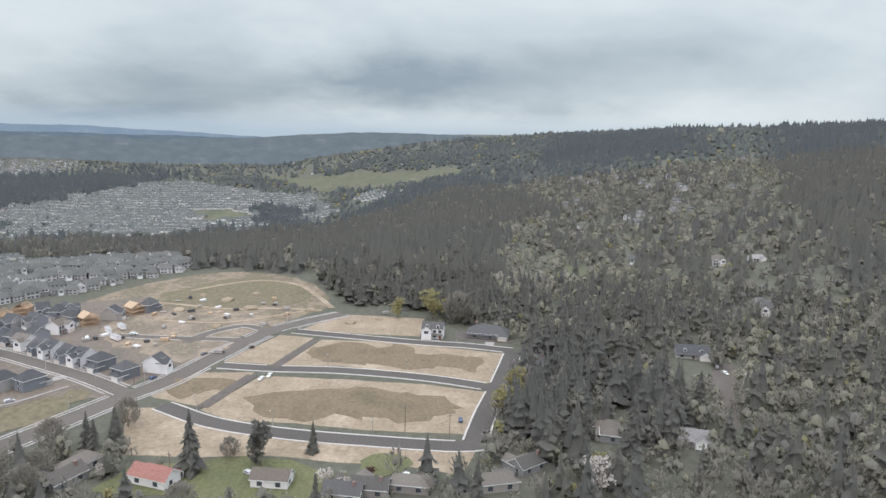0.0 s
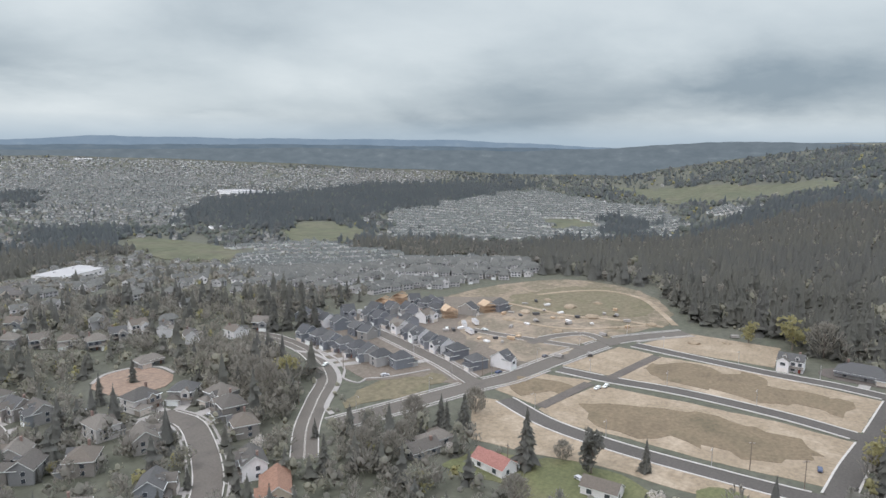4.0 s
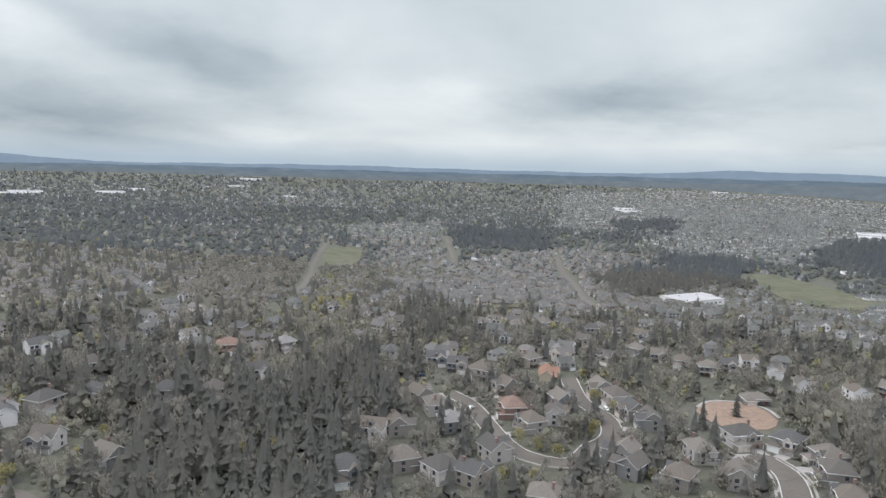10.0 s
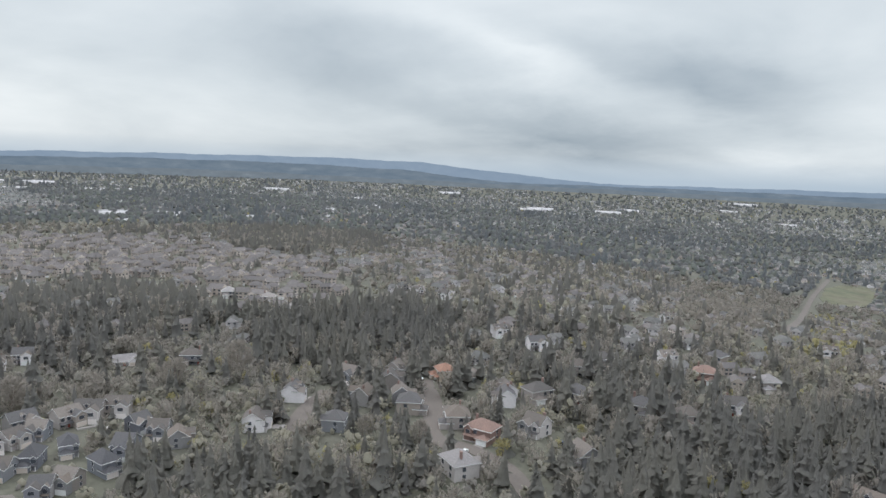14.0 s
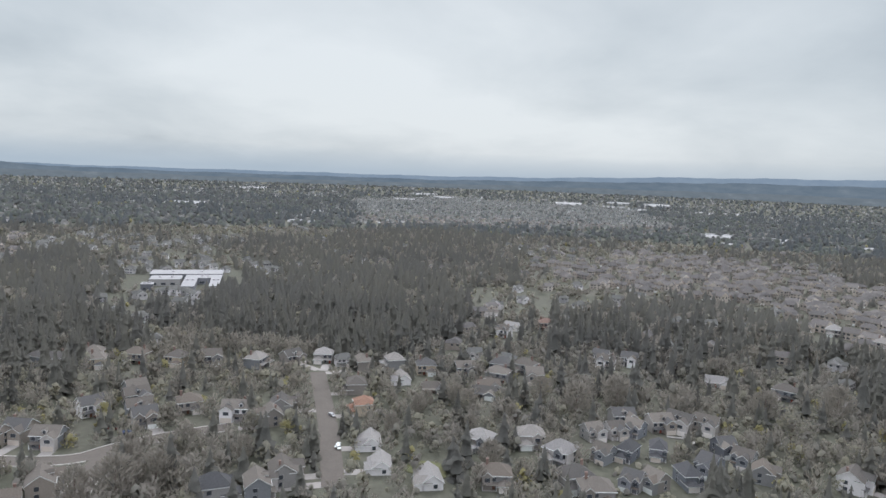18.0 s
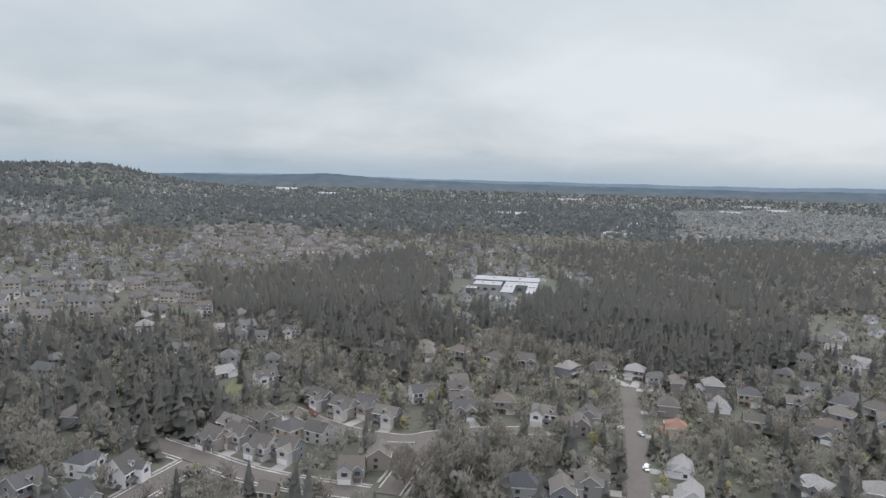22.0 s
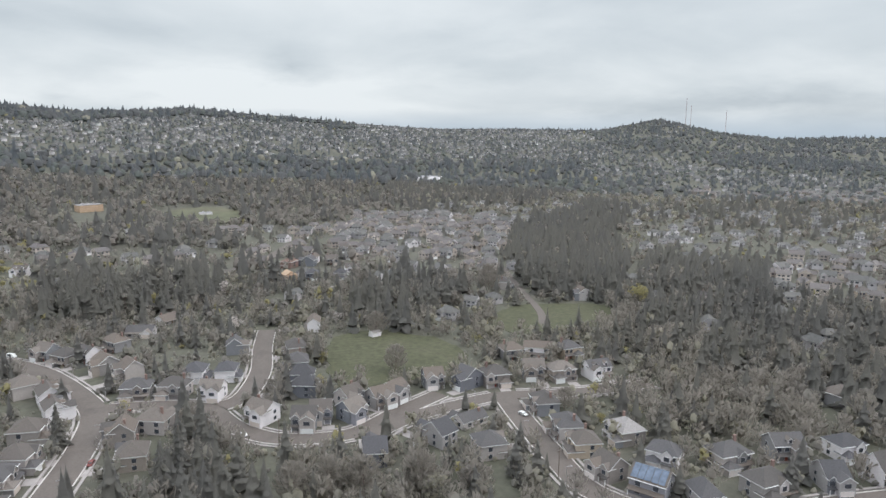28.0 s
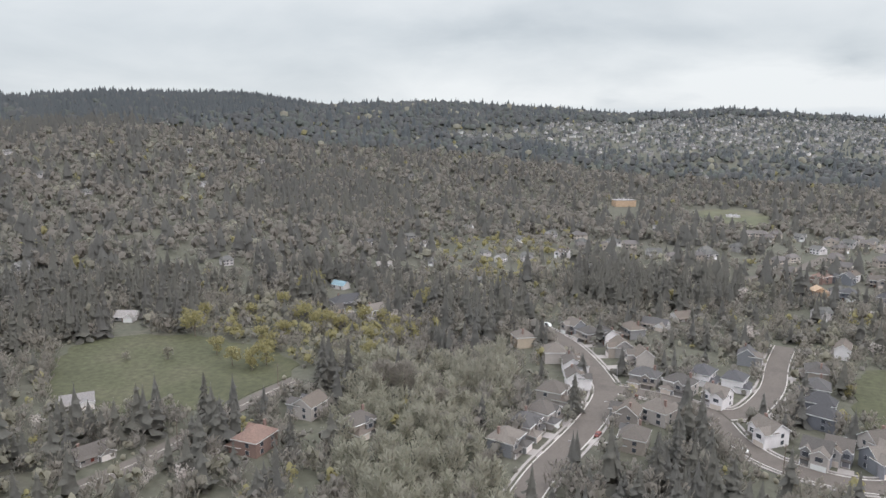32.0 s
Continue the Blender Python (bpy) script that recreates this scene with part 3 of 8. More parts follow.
def twig_shape(rng, n, spray, width=0.24, low=0.2, thick=1.0):
    """A leafless crown: thin rising sprays."""
    V, Fc = [], []
    for _ in range(n):
        a, q, z = rng.uniform(0, 6.28), rng.uniform(0.1, 1) ** 0.6, rng.uniform(0, 1)
        w = width * math.sin(math.pi * (0.18 + 0.74 * z)) * q
        c = np.array((math.cos(a) * w, math.sin(a) * w, low + (0.92 - low) * z))
        d = np.array((math.cos(a) * 0.55, math.sin(a) * 0.55, 1.0)) + rng.normal(size=3) * 0.35
        d /= np.linalg.norm(d)
        s = np.cross(d, rng.normal(size=3))
        s /= np.linalg.norm(s)
        L, B = spray * rng.uniform(0.8, 1.6), spray * rng.uniform(0.2, 0.42) * thick
        k = len(V)
        V += [c - d * L * 0.5, c + d * L - s * B, c + d * L * 0.8 + s * B]
        Fc += [(k, k + 1, k + 2)]
    return np.array(V), np.array(Fc), np.zeros(len(Fc), int)


def clump_shape(rng, tall=0.5):
    """A far crown, twenty jittered faces."""
    bm = bmesh.new()
    bmesh.ops.create_icosphere(bm, subdivisions=1, radius=1.0)
    v = np.array([p.co[:] for p in bm.verts])
    f = np.array([[q.index for q in t.verts] for t in bm.faces])
    bm.free()
    v = v * rng.uniform(0.6, 1.3, (len(v), 1)) * (0.42, 0.42, tall) + (0, 0, tall * 0.85)
    return v, f, np.zeros(len(f), int)


def spire_shape(rng):
    """A far conifer: three ragged skirts."""
    V, Fc = [], []
    for z0, z1, r in ((0.02, 0.6, 0.34), (0.26, 0.84, 0.25), (0.52, 1.0, 0.15)):
        k, n = len(V), 6
        V.append((0, 0, z1))
        for i in range(n):
            a, q = 6.283 * i / n + rng.uniform(-0.3, 0.3), r * rng.uniform(0.6, 1.35)
            V.append((math.cos(a) * q, math.sin(a) * q, z0 + rng.uniform(-0.04, 0.06)))
        Fc += [(k, k + 1 + i, k + 1 + (i + 1) % n) for i in range(n)]
    return np.array(V, float), np.array(Fc), np.zeros(len(Fc), int)


def shape_mesh(shape, mats, rng, spread=0.35, soft=False):
    v, f, m = shape
    if soft:
        slope, f = crown_slope(v, f)
    me = bpy.data.meshes.new("shape")
    me.from_pydata(v.tolist(), [], f.tolist())
    for q in mats:
        me.materials.append(MATS[q])
    tint = np.clip(0.5 + rng.uniform(-spread, spread, len(v) // 4 + 1).repeat(4)[:len(v)], 0, 1)
    me.attributes.new("tint", "FLOAT", "POINT").data.foreach_set("value", tint.astype(np.float32))
    if soft:
        me.attributes.new("custom_normal", "FLOAT_VECTOR", "POINT").data.foreach_set("vector", slope.astype(np.float32).ravel())
    return me


FIELD_POLYS = []


def drape(name, pts, mat, lift=0.1, label="", category="ground", cell=25.0, smooth_rounds=0, ragged=0.0, kind="structure"):
    """A patch of ground cover that follows the land inside an outline of x, y corners."""
    FIELD_POLYS.append(list(pts))
    pts = [Vector((*p, 0)) for p in pts]
    for _ in range(smooth_rounds):
        pts = [q for i, p in enumerate(pts) for q in (p.lerp(pts[(i + 1) % len(pts)], 0.25), p.lerp(pts[(i + 1) % len(pts)], 0.75))]
    if ragged:
        fine = []
        for i, p in enumerate(pts):
            q = pts[(i + 1) % len(pts)]
            n = max(1, int((q - p).length / 5))
            fine += [p.lerp(q, k / n) for k in range(n)]
        pts = [p + Vector((noise.noise(p * 0.06), noise.noise(p * 0.06 + Vector((9, 4, 0))), 0)) * ragged + Vector((noise.noise(p * 0.3), noise.noise(p * 0.3 + Vector((3, 8, 0))), 0)) * ragged * 0.7 for p in fine]
    bm = bmesh.new()
    add_poly(bm, pts)
    bmesh.ops.triangulate(bm, faces=bm.faces[:])
    for _ in range(4):
        long = [e for e in bm.edges if e.calc_length() > cell]
        if not long:
            break
        bmesh.ops.subdivide_edges(bm, edges=long, cuts=1)
        bmesh.ops.triangulate(bm, faces=[f for f in bm.faces if len(f.verts) > 3])
    for v in bm.verts:
        v.co.z = float(land(v.co.x, v.co.y)) + lift
    bm.normal_update()
    if sum(f.normal.z * f.calc_area() for f in bm.faces) < 0:
        bmesh.ops.reverse_faces(bm, faces=bm.faces[:])
    thicken(bm, -0.6)
    return tagged(part(name, bm, mat), label, category, "", kind)


def along(pts, step=4.0):
    """A smooth line through x, y points, evenly stepped."""
    P = [np.array(p, float) for p in pts]
    P = [2 * P[0] - P[1]] + P + [2 * P[-1] - P[-2]]
    out = []
    for a, b, c, d in zip(P, P[1:], P[2:], P[3:]):
        n = max(2, int(np.linalg.norm(c - b) / step))
        for t in np.arange(n) / n:
            out.append(0.5 * (2 * b + (c - a) * t + (2 * a - 5 * b + 4 * c - d) * t * t + (3 * b - a - 3 * c + d) * t ** 3))
    out.append(P[-2])
    return np.array(out)


def strip(bm, line, left, right, top, bottom, mat=0):
    """A band between two offsets from a line, with sides."""
    tan = np.gradient(line, axis=0)
    tan /= np.linalg.norm(tan, axis=1)[:, None] + 1e-9
    nor = np.stack([-tan[:, 1], tan[:, 0]], 1)
    rows = []
    for p, q in zip(line, nor):
        a, b = p + q * left, p + q * right
        za, zb = float(land(*a)), float(land(*b))
        rows.append([bm.verts.new(v) for v in ((*a, za + bottom), (*a, za + top), (*b, zb + top), (*b, zb + bottom))])
    for r, s in zip(rows, rows[1:]):
        for i in range(3):
            f = bm.faces.new((r[i], r[i + 1], s[i + 1], s[i]))
            f.material_index = mat
    bmesh.ops.recalc_face_normals(bm, faces=bm.faces[:])


ROAD_LINES, ROAD_PLANS = [], []


def road(name, pts, width, mat="asphalt", label="", kerb=True, walk=0.0, line=None):
    """Plan a street; build_roads() lays them all, so that kerbs stop at the junctions."""
    ln = along(pts)
    ROAD_LINES.append((ln, width))
    ROAD_PLANS.append((name, mat, label, kerb, walk, line))


def footpath(name, pts, width):
    bm = bmesh.new()
    strip(bm, along(pts, 2.5), width / 2, -width / 2, 0.42, -0.6)
    tagged(part(name, bm, "concrete"), "curving pale concrete footpath", "pavement", "", "structure")


def offset(line, by):
    tan = np.gradient(line, axis=0)
    tan /= np.linalg.norm(tan, axis=1)[:, None] + 1e-9
    return line + np.stack([-tan[:, 1], tan[:, 0]], 1) * by


def clear_runs(line, by, skip, gap):
    """The stretches of a line, seen at an offset, that cross no other street."""
    p = offset(line, by)
    ok = np.ones(len(p), bool)
    for k, (ln, w) in enumerate(ROAD_LINES):
        if k != skip:
            ok &= np.hypot(p[:, None, 0] - ln[None, :, 0], p[:, None, 1] - ln[None, :, 1]).min(1) > w / 2 + gap
    runs, start = [], None
    for i, good in enumerate([*ok, False]):
        if good and start is None:
            start = i
        elif not good and start is not None:
            if i - start > 2:
                runs.append(line[start:i])
            start = None
    return runs


def build_roads():
    for k, (name, mat, label, kerb, walk, line) in enumerate(ROAD_PLANS):
        ln, width = ROAD_LINES[k]
        lift = 0.15 + 0.007 * k
        bm = bmesh.new()
        strip(bm, ln, width / 2, -width / 2, lift, -0.6)
        top = tagged(part(name, bm, mat), label or "grey asphalt road with worn edges", "road", "", "structure")
        for side in (1, -1) if kerb else ():
            a = side * (width / 2 + 0.02)
            for run in clear_runs(ln, a, k, 0.3):
                bm = bmesh.new()
                strip(bm, run, a, a + side * (0.85 if mat == "new_asphalt" else 0.5), 0.15 + 0.007 * k + 0.15, -0.6)
                part("kerb", bm, "kerb_stone", top, "pale concrete kerb")
            b = a + side * 1.7
            for run in clear_runs(ln, b, k, 1.5) if walk else ():
                bm = bmesh.new()
                strip(bm, run, b, b + side * walk, lift + 0.13, -0.6)
                part("sidewalk", bm, "concrete", top, "pale concrete sidewalk")
        if line:
            bm = bmesh.new()
            for off in ((0.30, 0.12), (-0.12, -0.30)):
                strip(bm, ln, off[0], off[1], lift + 0.012, lift)
            part("lane_line", bm, "road_paint", top, "painted double centre line")


def road_near(x, y):
    """The nearest road point and the way towards it."""
    best = (1e9, 0.0, 0.0)
    for ln, w in ROAD_LINES:
        d = np.hypot(ln[:, 0] - x, ln[:, 1] - y)
        i = int(d.argmin())
        if d[i] < best[0]:
            best = (float(d[i]), float(ln[i, 0] - x), float(ln[i, 1] - y))
    return best

# ---- houses: the front looks along -y, the base is at z = 0 ----
def edged(bm):
    """Painted fascia boards on the upright edges of a roof."""
    bm.normal_update()
    for f in bm.faces:
        if abs(f.normal.z) < 0.2:
            f.material_index = 1
    return bm


def gable_roof(x0, x1, y0, y1, z, rise, over=0.5, ridge="x", thick=0.32):
    bm = bmesh.new()
    X0, X1, Y0, Y1 = x0 - over, x1 + over, y0 - over, y1 + over
    if ridge == "x":
        ym = (y0 + y1) / 2
        slope = rise / ((y1 - y0) / 2)
        e = z - over * slope
        add_poly(bm, [(X0, Y0, e), (X1, Y0, e), (X1, ym, z + rise), (X0, ym, z + rise)])
        add_poly(bm, [(X1, Y1, e), (X0, Y1, e), (X0, ym, z + rise), (X1, ym, z + rise)])
    else:
        xm = (x0 + x1) / 2
        slope = rise / ((x1 - x0) / 2)
        e = z - over * slope
        add_poly(bm, [(X0, Y1, e), (X0, Y0, e), (xm, Y0, z + rise), (xm, Y1, z + rise)])
        add_poly(bm, [(X1, Y0, e), (X1, Y1, e), (xm, Y1, z + rise), (xm, Y0, z + rise)])
    bmesh.ops.remove_doubles(bm, verts=bm.verts[:], dist=0.001)
    bmesh.ops.translate(bm, verts=bm.verts[:], vec=(0, 0, thick))
    return edged(thicken(bm, -thick))


def hip_roof(x0, x1, y0, y1, z, rise, over=0.5, thick=0.32):
    bm = bmesh.new()
    X0, X1, Y0, Y1 = x0 - over, x1 + over, y0 - over, y1 + over
    w, d = X1 - X0, Y1 - Y0
    z -= 0.15
    if w >= d:
        h = min(d / 2, w / 2 - 0.2)
        a, b = (X0 + h, (Y0 + Y1) / 2, z + rise), (X1 - h, (Y0 + Y1) / 2, z + rise)
        quads = [[(X0, Y0, z), (X1, Y0, z), b, a], [(X1, Y1, z), (X0, Y1, z), a, b], [(X0, Y1, z), (X0, Y0, z), a], [(X1, Y0, z), (X1, Y1, z), b]]
    else:
        h = min(w / 2, d / 2 - 0.2)
        a, b = ((X0 + X1) / 2, Y0 + h, z + rise), ((X0 + X1) / 2, Y1 - h, z + rise)
        quads = [[(X0, Y1, z), (X0, Y0, z), a, b], [(X1, Y0, z), (X1, Y1, z), b, a], [(X0, Y0, z), (X1, Y0, z), a], [(X1, Y1, z), (X0, Y1, z), b]]
    for q in quads:
        add_poly(bm, q)
    bmesh.ops.remove_doubles(bm, verts=bm.verts[:], dist=0.001)
    bmesh.ops.translate(bm, verts=bm.verts[:], vec=(0, 0, thick))
    return edged(thicken(bm, -thick))


def body(x0, x1, y0, y1, z1, rise=0.0, ridge="x"):
    """Walls with gable ends where rise is given."""
    bm = bmesh.new()
    add_box(bm, x0, x1, y0, y1, -1.2, z1)
    if rise:
        if ridge == "x":
            ym = (y0 + y1) / 2
            for x, s in ((x0, -1), (x1, 1)):
                add_poly(bm, [(x, y0, z1), (x, y1, z1), (x, ym, z1 + rise)][::s])
                add_poly(bm, [(x - s * 0.2, y0, z1), (x - s * 0.2, y1, z1), (x - s * 0.2, ym, z1 + rise)][::-s])
        else:
            xm = (x0 + x1) / 2
            for y, s in ((y0, 1), (y1, -1)):
                add_poly(bm, [(x0, y, z1), (x1, y, z1), (xm, y, z1 + rise)][::s])
                add_poly(bm, [(x0, y + s * 0.2, z1), (x1, y + s * 0.2, z1), (xm, y + s * 0.2, z1 + rise)][::-s])
    return bm


def panel(x0, x1, y, z0, z1, frame_w, depth=0.12, sink=0.06):
    """One framed panel proud of a wall that looks along -y: material 0 frame, 1 inner face."""
    bm = bmesh.new()
    add_box(bm, x0 - frame_w, x1 + frame_w, y - depth, y, z0 - frame_w, z1 + frame_w)
    front = min(bm.faces, key=lambda f: f.calc_center_median().y)
    bmesh.ops.inset_region(bm, faces=[front], thickness=frame_w)
    inner = bmesh.ops.extrude_face_region(bm, geom=[front])
    bmesh.ops.translate(bm, verts=[g for g in inner["geom"] if isinstance(g, bmesh.types.BMVert)], vec=(0, sink, 0))
    for g in inner["geom"]:
        if isinstance(g, bmesh.types.BMFace):
            g.material_index = 1
    if front.is_valid:
        bm.faces.remove(front)
    return bm


def window_bm(x, y, z, w, h, face):
    """A framed pane. face: 0 front, 1 right, 2 back, 3 left."""
    bm = panel(-w / 2, w / 2, 0, 0, h, 0.2)
    bmesh.ops.rotate(bm, cent=(0, 0, 0), matrix=Matrix.Rotation(face * math.pi / 2, 3, "Z"), verts=bm.verts[:])
    bmesh.ops.translate(bm, verts=bm.verts[:], vec=(x, y, z))
    return bm


def garage_door_bm(x, y, w):
    bm = panel(x - w / 2, x + w / 2, y, 0.1, 2.25, 0.16)
    return bm


def house(w=13.0, d=11.0, storeys=2, roof="gable", wall="siding", cover="roof_shingle", wing=True, side=1, chimney=True, label="", solar=False, dormers=0, porch=True, rise=0.0, plain=False):
    """A detached house: main body, forward garage wing, porch, windows."""
    w, d = w * 0.9, d * 0.9
    h = 2.85 * storeys + 0.3
    rise = rise or d * 0.34
    e = new("house")
    tagged(e, label, "house", "houses")
    x0, x1, y0, y1 = -w / 2, w / 2, -d / 2, d / 2
    gab = roof == "gable"
    part("wall", body(x0, x1, y0, y1, h, rise if gab else 0), wall, e)
    rf = part("roof", gable_roof(x0, x1, y0, y1, h, rise) if gab else hip_roof(x0, x1, y0, y1, h, rise), [cover, "trim_paint"], e)
    if not plain:
        eave = h - (0.5 * rise / (d / 2) if gab else 0.15)
        part("gutter", box(x0 - 0.5, x1 + 0.5, y0 - 0.64, y0 - 0.51, eave + 0.04, eave + 0.2), "trim_paint", rf, "white gutter")
    gw = 6.0
    if wing:
        gx0 = x1 - gw if side > 0 else x0
        wh = h if storeys == 2 and roof == "gable" else 3.0
        wy0 = y0 - 3.2
        wr = 1.9 if gab else 1.7
        part("garage_wall", body(gx0, gx0 + gw, wy0, y0 + 0.4, wh - 0.15, wr, "y") if gab else body(gx0, gx0 + gw, wy0, y0 + 0.4, wh - 0.15), wall, e)
        part("garage_roof", gable_roof(gx0, gx0 + gw, wy0, y0 + 3.4, wh - 0.15, wr, 0.45, "y") if gab else hip_roof(gx0, gx0 + gw, wy0, y0 + 3.4, wh - 0.15, wr, 0.45), [cover, "trim_paint"], e)
        part("garage_door", garage_door_bm(gx0 + gw / 2, wy0, 4.9), ["trim_paint", "garage_paint"], e, "panelled garage door")
        if wh > 4:
            part("window", window_bm(gx0 + gw / 2, wy0, 3.9, 2.2, 1.3, 0), ["trim_paint", "window_glass"], e)
    fx0, fx1 = (x0, x1 - gw) if side > 0 else (x0 + gw, x1)
    if not wing:
        fx0, fx1 = x0, x1
    fm = (fx0 + fx1) / 2
    for s in range(storeys):
        z = 1.0 + 2.85 * s
        n = 2 if fx1 - fx0 > 5 else 1
        for i in range(n):
            xx = fx0 + (fx1 - fx0) * (i + 0.5) / n
            if s == 0 and i == n - 1:
                part("front_door", panel(xx - 0.5, xx + 0.5, y0, 0.14, 2.15, 0.14), ["trim_paint", "door_paint"], e)
            else:
                part("window", window_bm(xx, y0, z, 1.5, 1.4, 0), ["trim_paint", "window_glass"], e)
        for i in range(1 if plain else 2):
            part("window", window_bm(x1 - w * (i + 0.5) / (1 if plain else 2), y1, z, 1.5, 1.4, 2), ["trim_paint", "window_glass"], e)
        if plain:
            continue
        part("window", window_bm(x1, d * 0.12, z, 1.2, 1.3, 1), ["trim_paint", "window_glass"], e)
        part("window", window_bm(x0, d * 0.12, z, 1.2, 1.3, 3), ["trim_paint", "window_glass"], e)
    if wing and storeys == 2 and not plain and not dormers:
        # a second, smaller gable beside the garage wing
        cw = min(4.2, fx1 - fx0 - 0.4)
        cx = fx0 + cw / 2 + 0.2
        part("gable_wall", body(cx - cw / 2, cx + cw / 2, y0 - 0.9, y0 + 0.3, h - 0.1, cw * 0.42, "y"), wall, e)
        part("gable_roof", gable_roof(cx - cw / 2, cx + cw / 2, y0 - 0.9, y0 + 2.6, h - 0.1, cw * 0.42, 0.4, "y"), [cover, "trim_paint"], e)
        part("window", window_bm(cx, y0 - 0.9, 3.7, 1.7, 1.4, 0), ["trim_paint", "window_glass"], e)
    if porch:
        if not plain:
            part("porch", box(fx0 + 0.2, fx1 - 0.1, y0 - 1.9, y0, -0.8, 0.12), "concrete", e)
        bm = bmesh.new()
        add_poly(bm, [(fx0, y0 - 2.2, 2.7), (fx1, y0 - 2.2, 2.7), (fx1, y0, 3.35), (fx0, y0, 3.35)])
        part("porch_roof", thicken(bm, -0.18), cover, e)
        for xx in () if plain else (fx0 + 0.4, fx1 - 0.4):
            part("porch_post", box(xx - 0.12, xx + 0.12, y0 - 1.85, y0 - 1.6, 0.1, 2.75), "trim_paint", e)
    if chimney:
        bm = box(-side * w * 0.3 - 0.5, -side * w * 0.3 + 0.5, d * 0.1, d * 0.1 + 0.8, h - 0.5, h + rise + 0.9)
        add_box(bm, -side * w * 0.3 - 0.6, -side * w * 0.3 + 0.6, d * 0.1 - 0.1, d * 0.1 + 0.9, h + rise + 0.9, h + rise + 1.05)
        part("chimney", bm, "brick", e)
    for k in range(dormers):
        xx = x0 + w * (k + 0.5) / dormers
        zz = h + rise * 0.25
        dm = part("dormer", body(xx - 1.0, xx + 1.0, y0 + d * 0.06, y0 + d * 0.4, zz + 1.2, 0.8, "y"), wall, e)
        part("dormer_roof", gable_roof(xx - 1.0, xx + 1.0, y0 + d * 0.06, y0 + d * 0.46, zz + 1.2, 0.8, 0.25, "y", 0.15), [cover, "trim_paint"], dm)
        part("window", window_bm(xx, y0 + d * 0.06, zz + 0.2, 0.9, 0.9, 0), ["trim_paint", "window_glass"], dm)
    if solar:
        slope = math.atan2(rise, d / 2)
        for k in range(5):
            bm = box(-1.12, 1.12, 0.1, d / 2 / math.cos(slope) - 0.15, 0.10, 0.16)
            bmesh.ops.rotate(bm, cent=(0, 0, 0), matrix=Matrix.Rotation(slope, 3, "X"), verts=bm.verts[:])
            bmesh.ops.translate(bm, verts=bm.verts[:], vec=(k * 2.4 - 4.8, y0, h + 0.32))
            part("solar_panel", bm, "solar_glass", e, "dark blue solar panel")
    return e

# ---- the ground: one sheet out to the horizon ----
def build_ground():
    rings = np.concatenate([[0.0], np.geomspace(15, 4960, 190)])
    n = 360
    a = np.linspace(0, 2 * math.pi, n, endpoint=False)
    R, A = np.meshgrid(rings[1:], a, indexing="ij")
    x, y = (R * np.cos(A)).ravel(), (R * np.sin(A)).ravel()
    v = np.concatenate([[[0, 0, float(land(0, 0))]], np.stack([x, y, land(x, y)], 1)])
    f = [(0, 1 + i, 1 + (i + 1) % n) for i in range(n)]
    for k in range(len(rings) - 2):
        b = 1 + k * n
        i = np.arange(n)
        j = (i + 1) % n
        f += np.stack([b + i, b + n + i, b + n + j], 1).tolist() + np.stack([b + i, b + n + j, b + j], 1).tolist()
    g = from_arrays("ground", v, np.array(f), ["ground_cover"], kind="structure", label="rolling ground with rough grass, brush and bare earth", category="ground")
    g.data.polygons.foreach_set("use_smooth", [True] * len(g.data.polygons))


build_ground()


# ---- distance: two ranges of hazy hills that close the plain ----
HAZE_AZ, HAZE_R = (-9, 24, 58, 214), (3560, 3560, 4280, 4280)
RANGE_PLAIN = [(-9, -0.5), (-4, 0.0), (2, 0.22), (8, 0.15), (14, -0.35), (22, -0.75), (40, -0.65), (60, -0.9), (90, -0.95), (115, -0.75), (135, -0.5), (150, -0.65), (175, -0.9), (195, -0.85), (205, -0.9), (210, -1.1), (214, -1.8)]
RANGE_NEAR = [(0, 0.1), (8, -0.25), (16, -0.5), (24, -0.45), (40, -0.35), (58, -0.5), (75, -0.6), (100, -0.55), (112, -0.6), (120, 0.1), (130, 0.3), (141, 0.2), (150, -0.1), (165, -0.5), (185, -0.6), (195, -0.5), (199.5, -0.15), (204, -0.5), (216, -0.6)]
RANGE_FAR = [(-4, 0.3), (5, 0.0), (14, -0.42), (22, -0.1), (28, 0.12), (45, 0.08), (55, 0.18), (62, -0.25), (75, -0.3), (86, -0.2), (104, -0.4), (112, 0.2), (119, 0.8), (127, 0.86), (137, 0.68), (146, 0.45), (156, 0.02), (166, -0.22), (190, -0.4), (205, -0.36), (213, -0.6), (220, -0.7)]


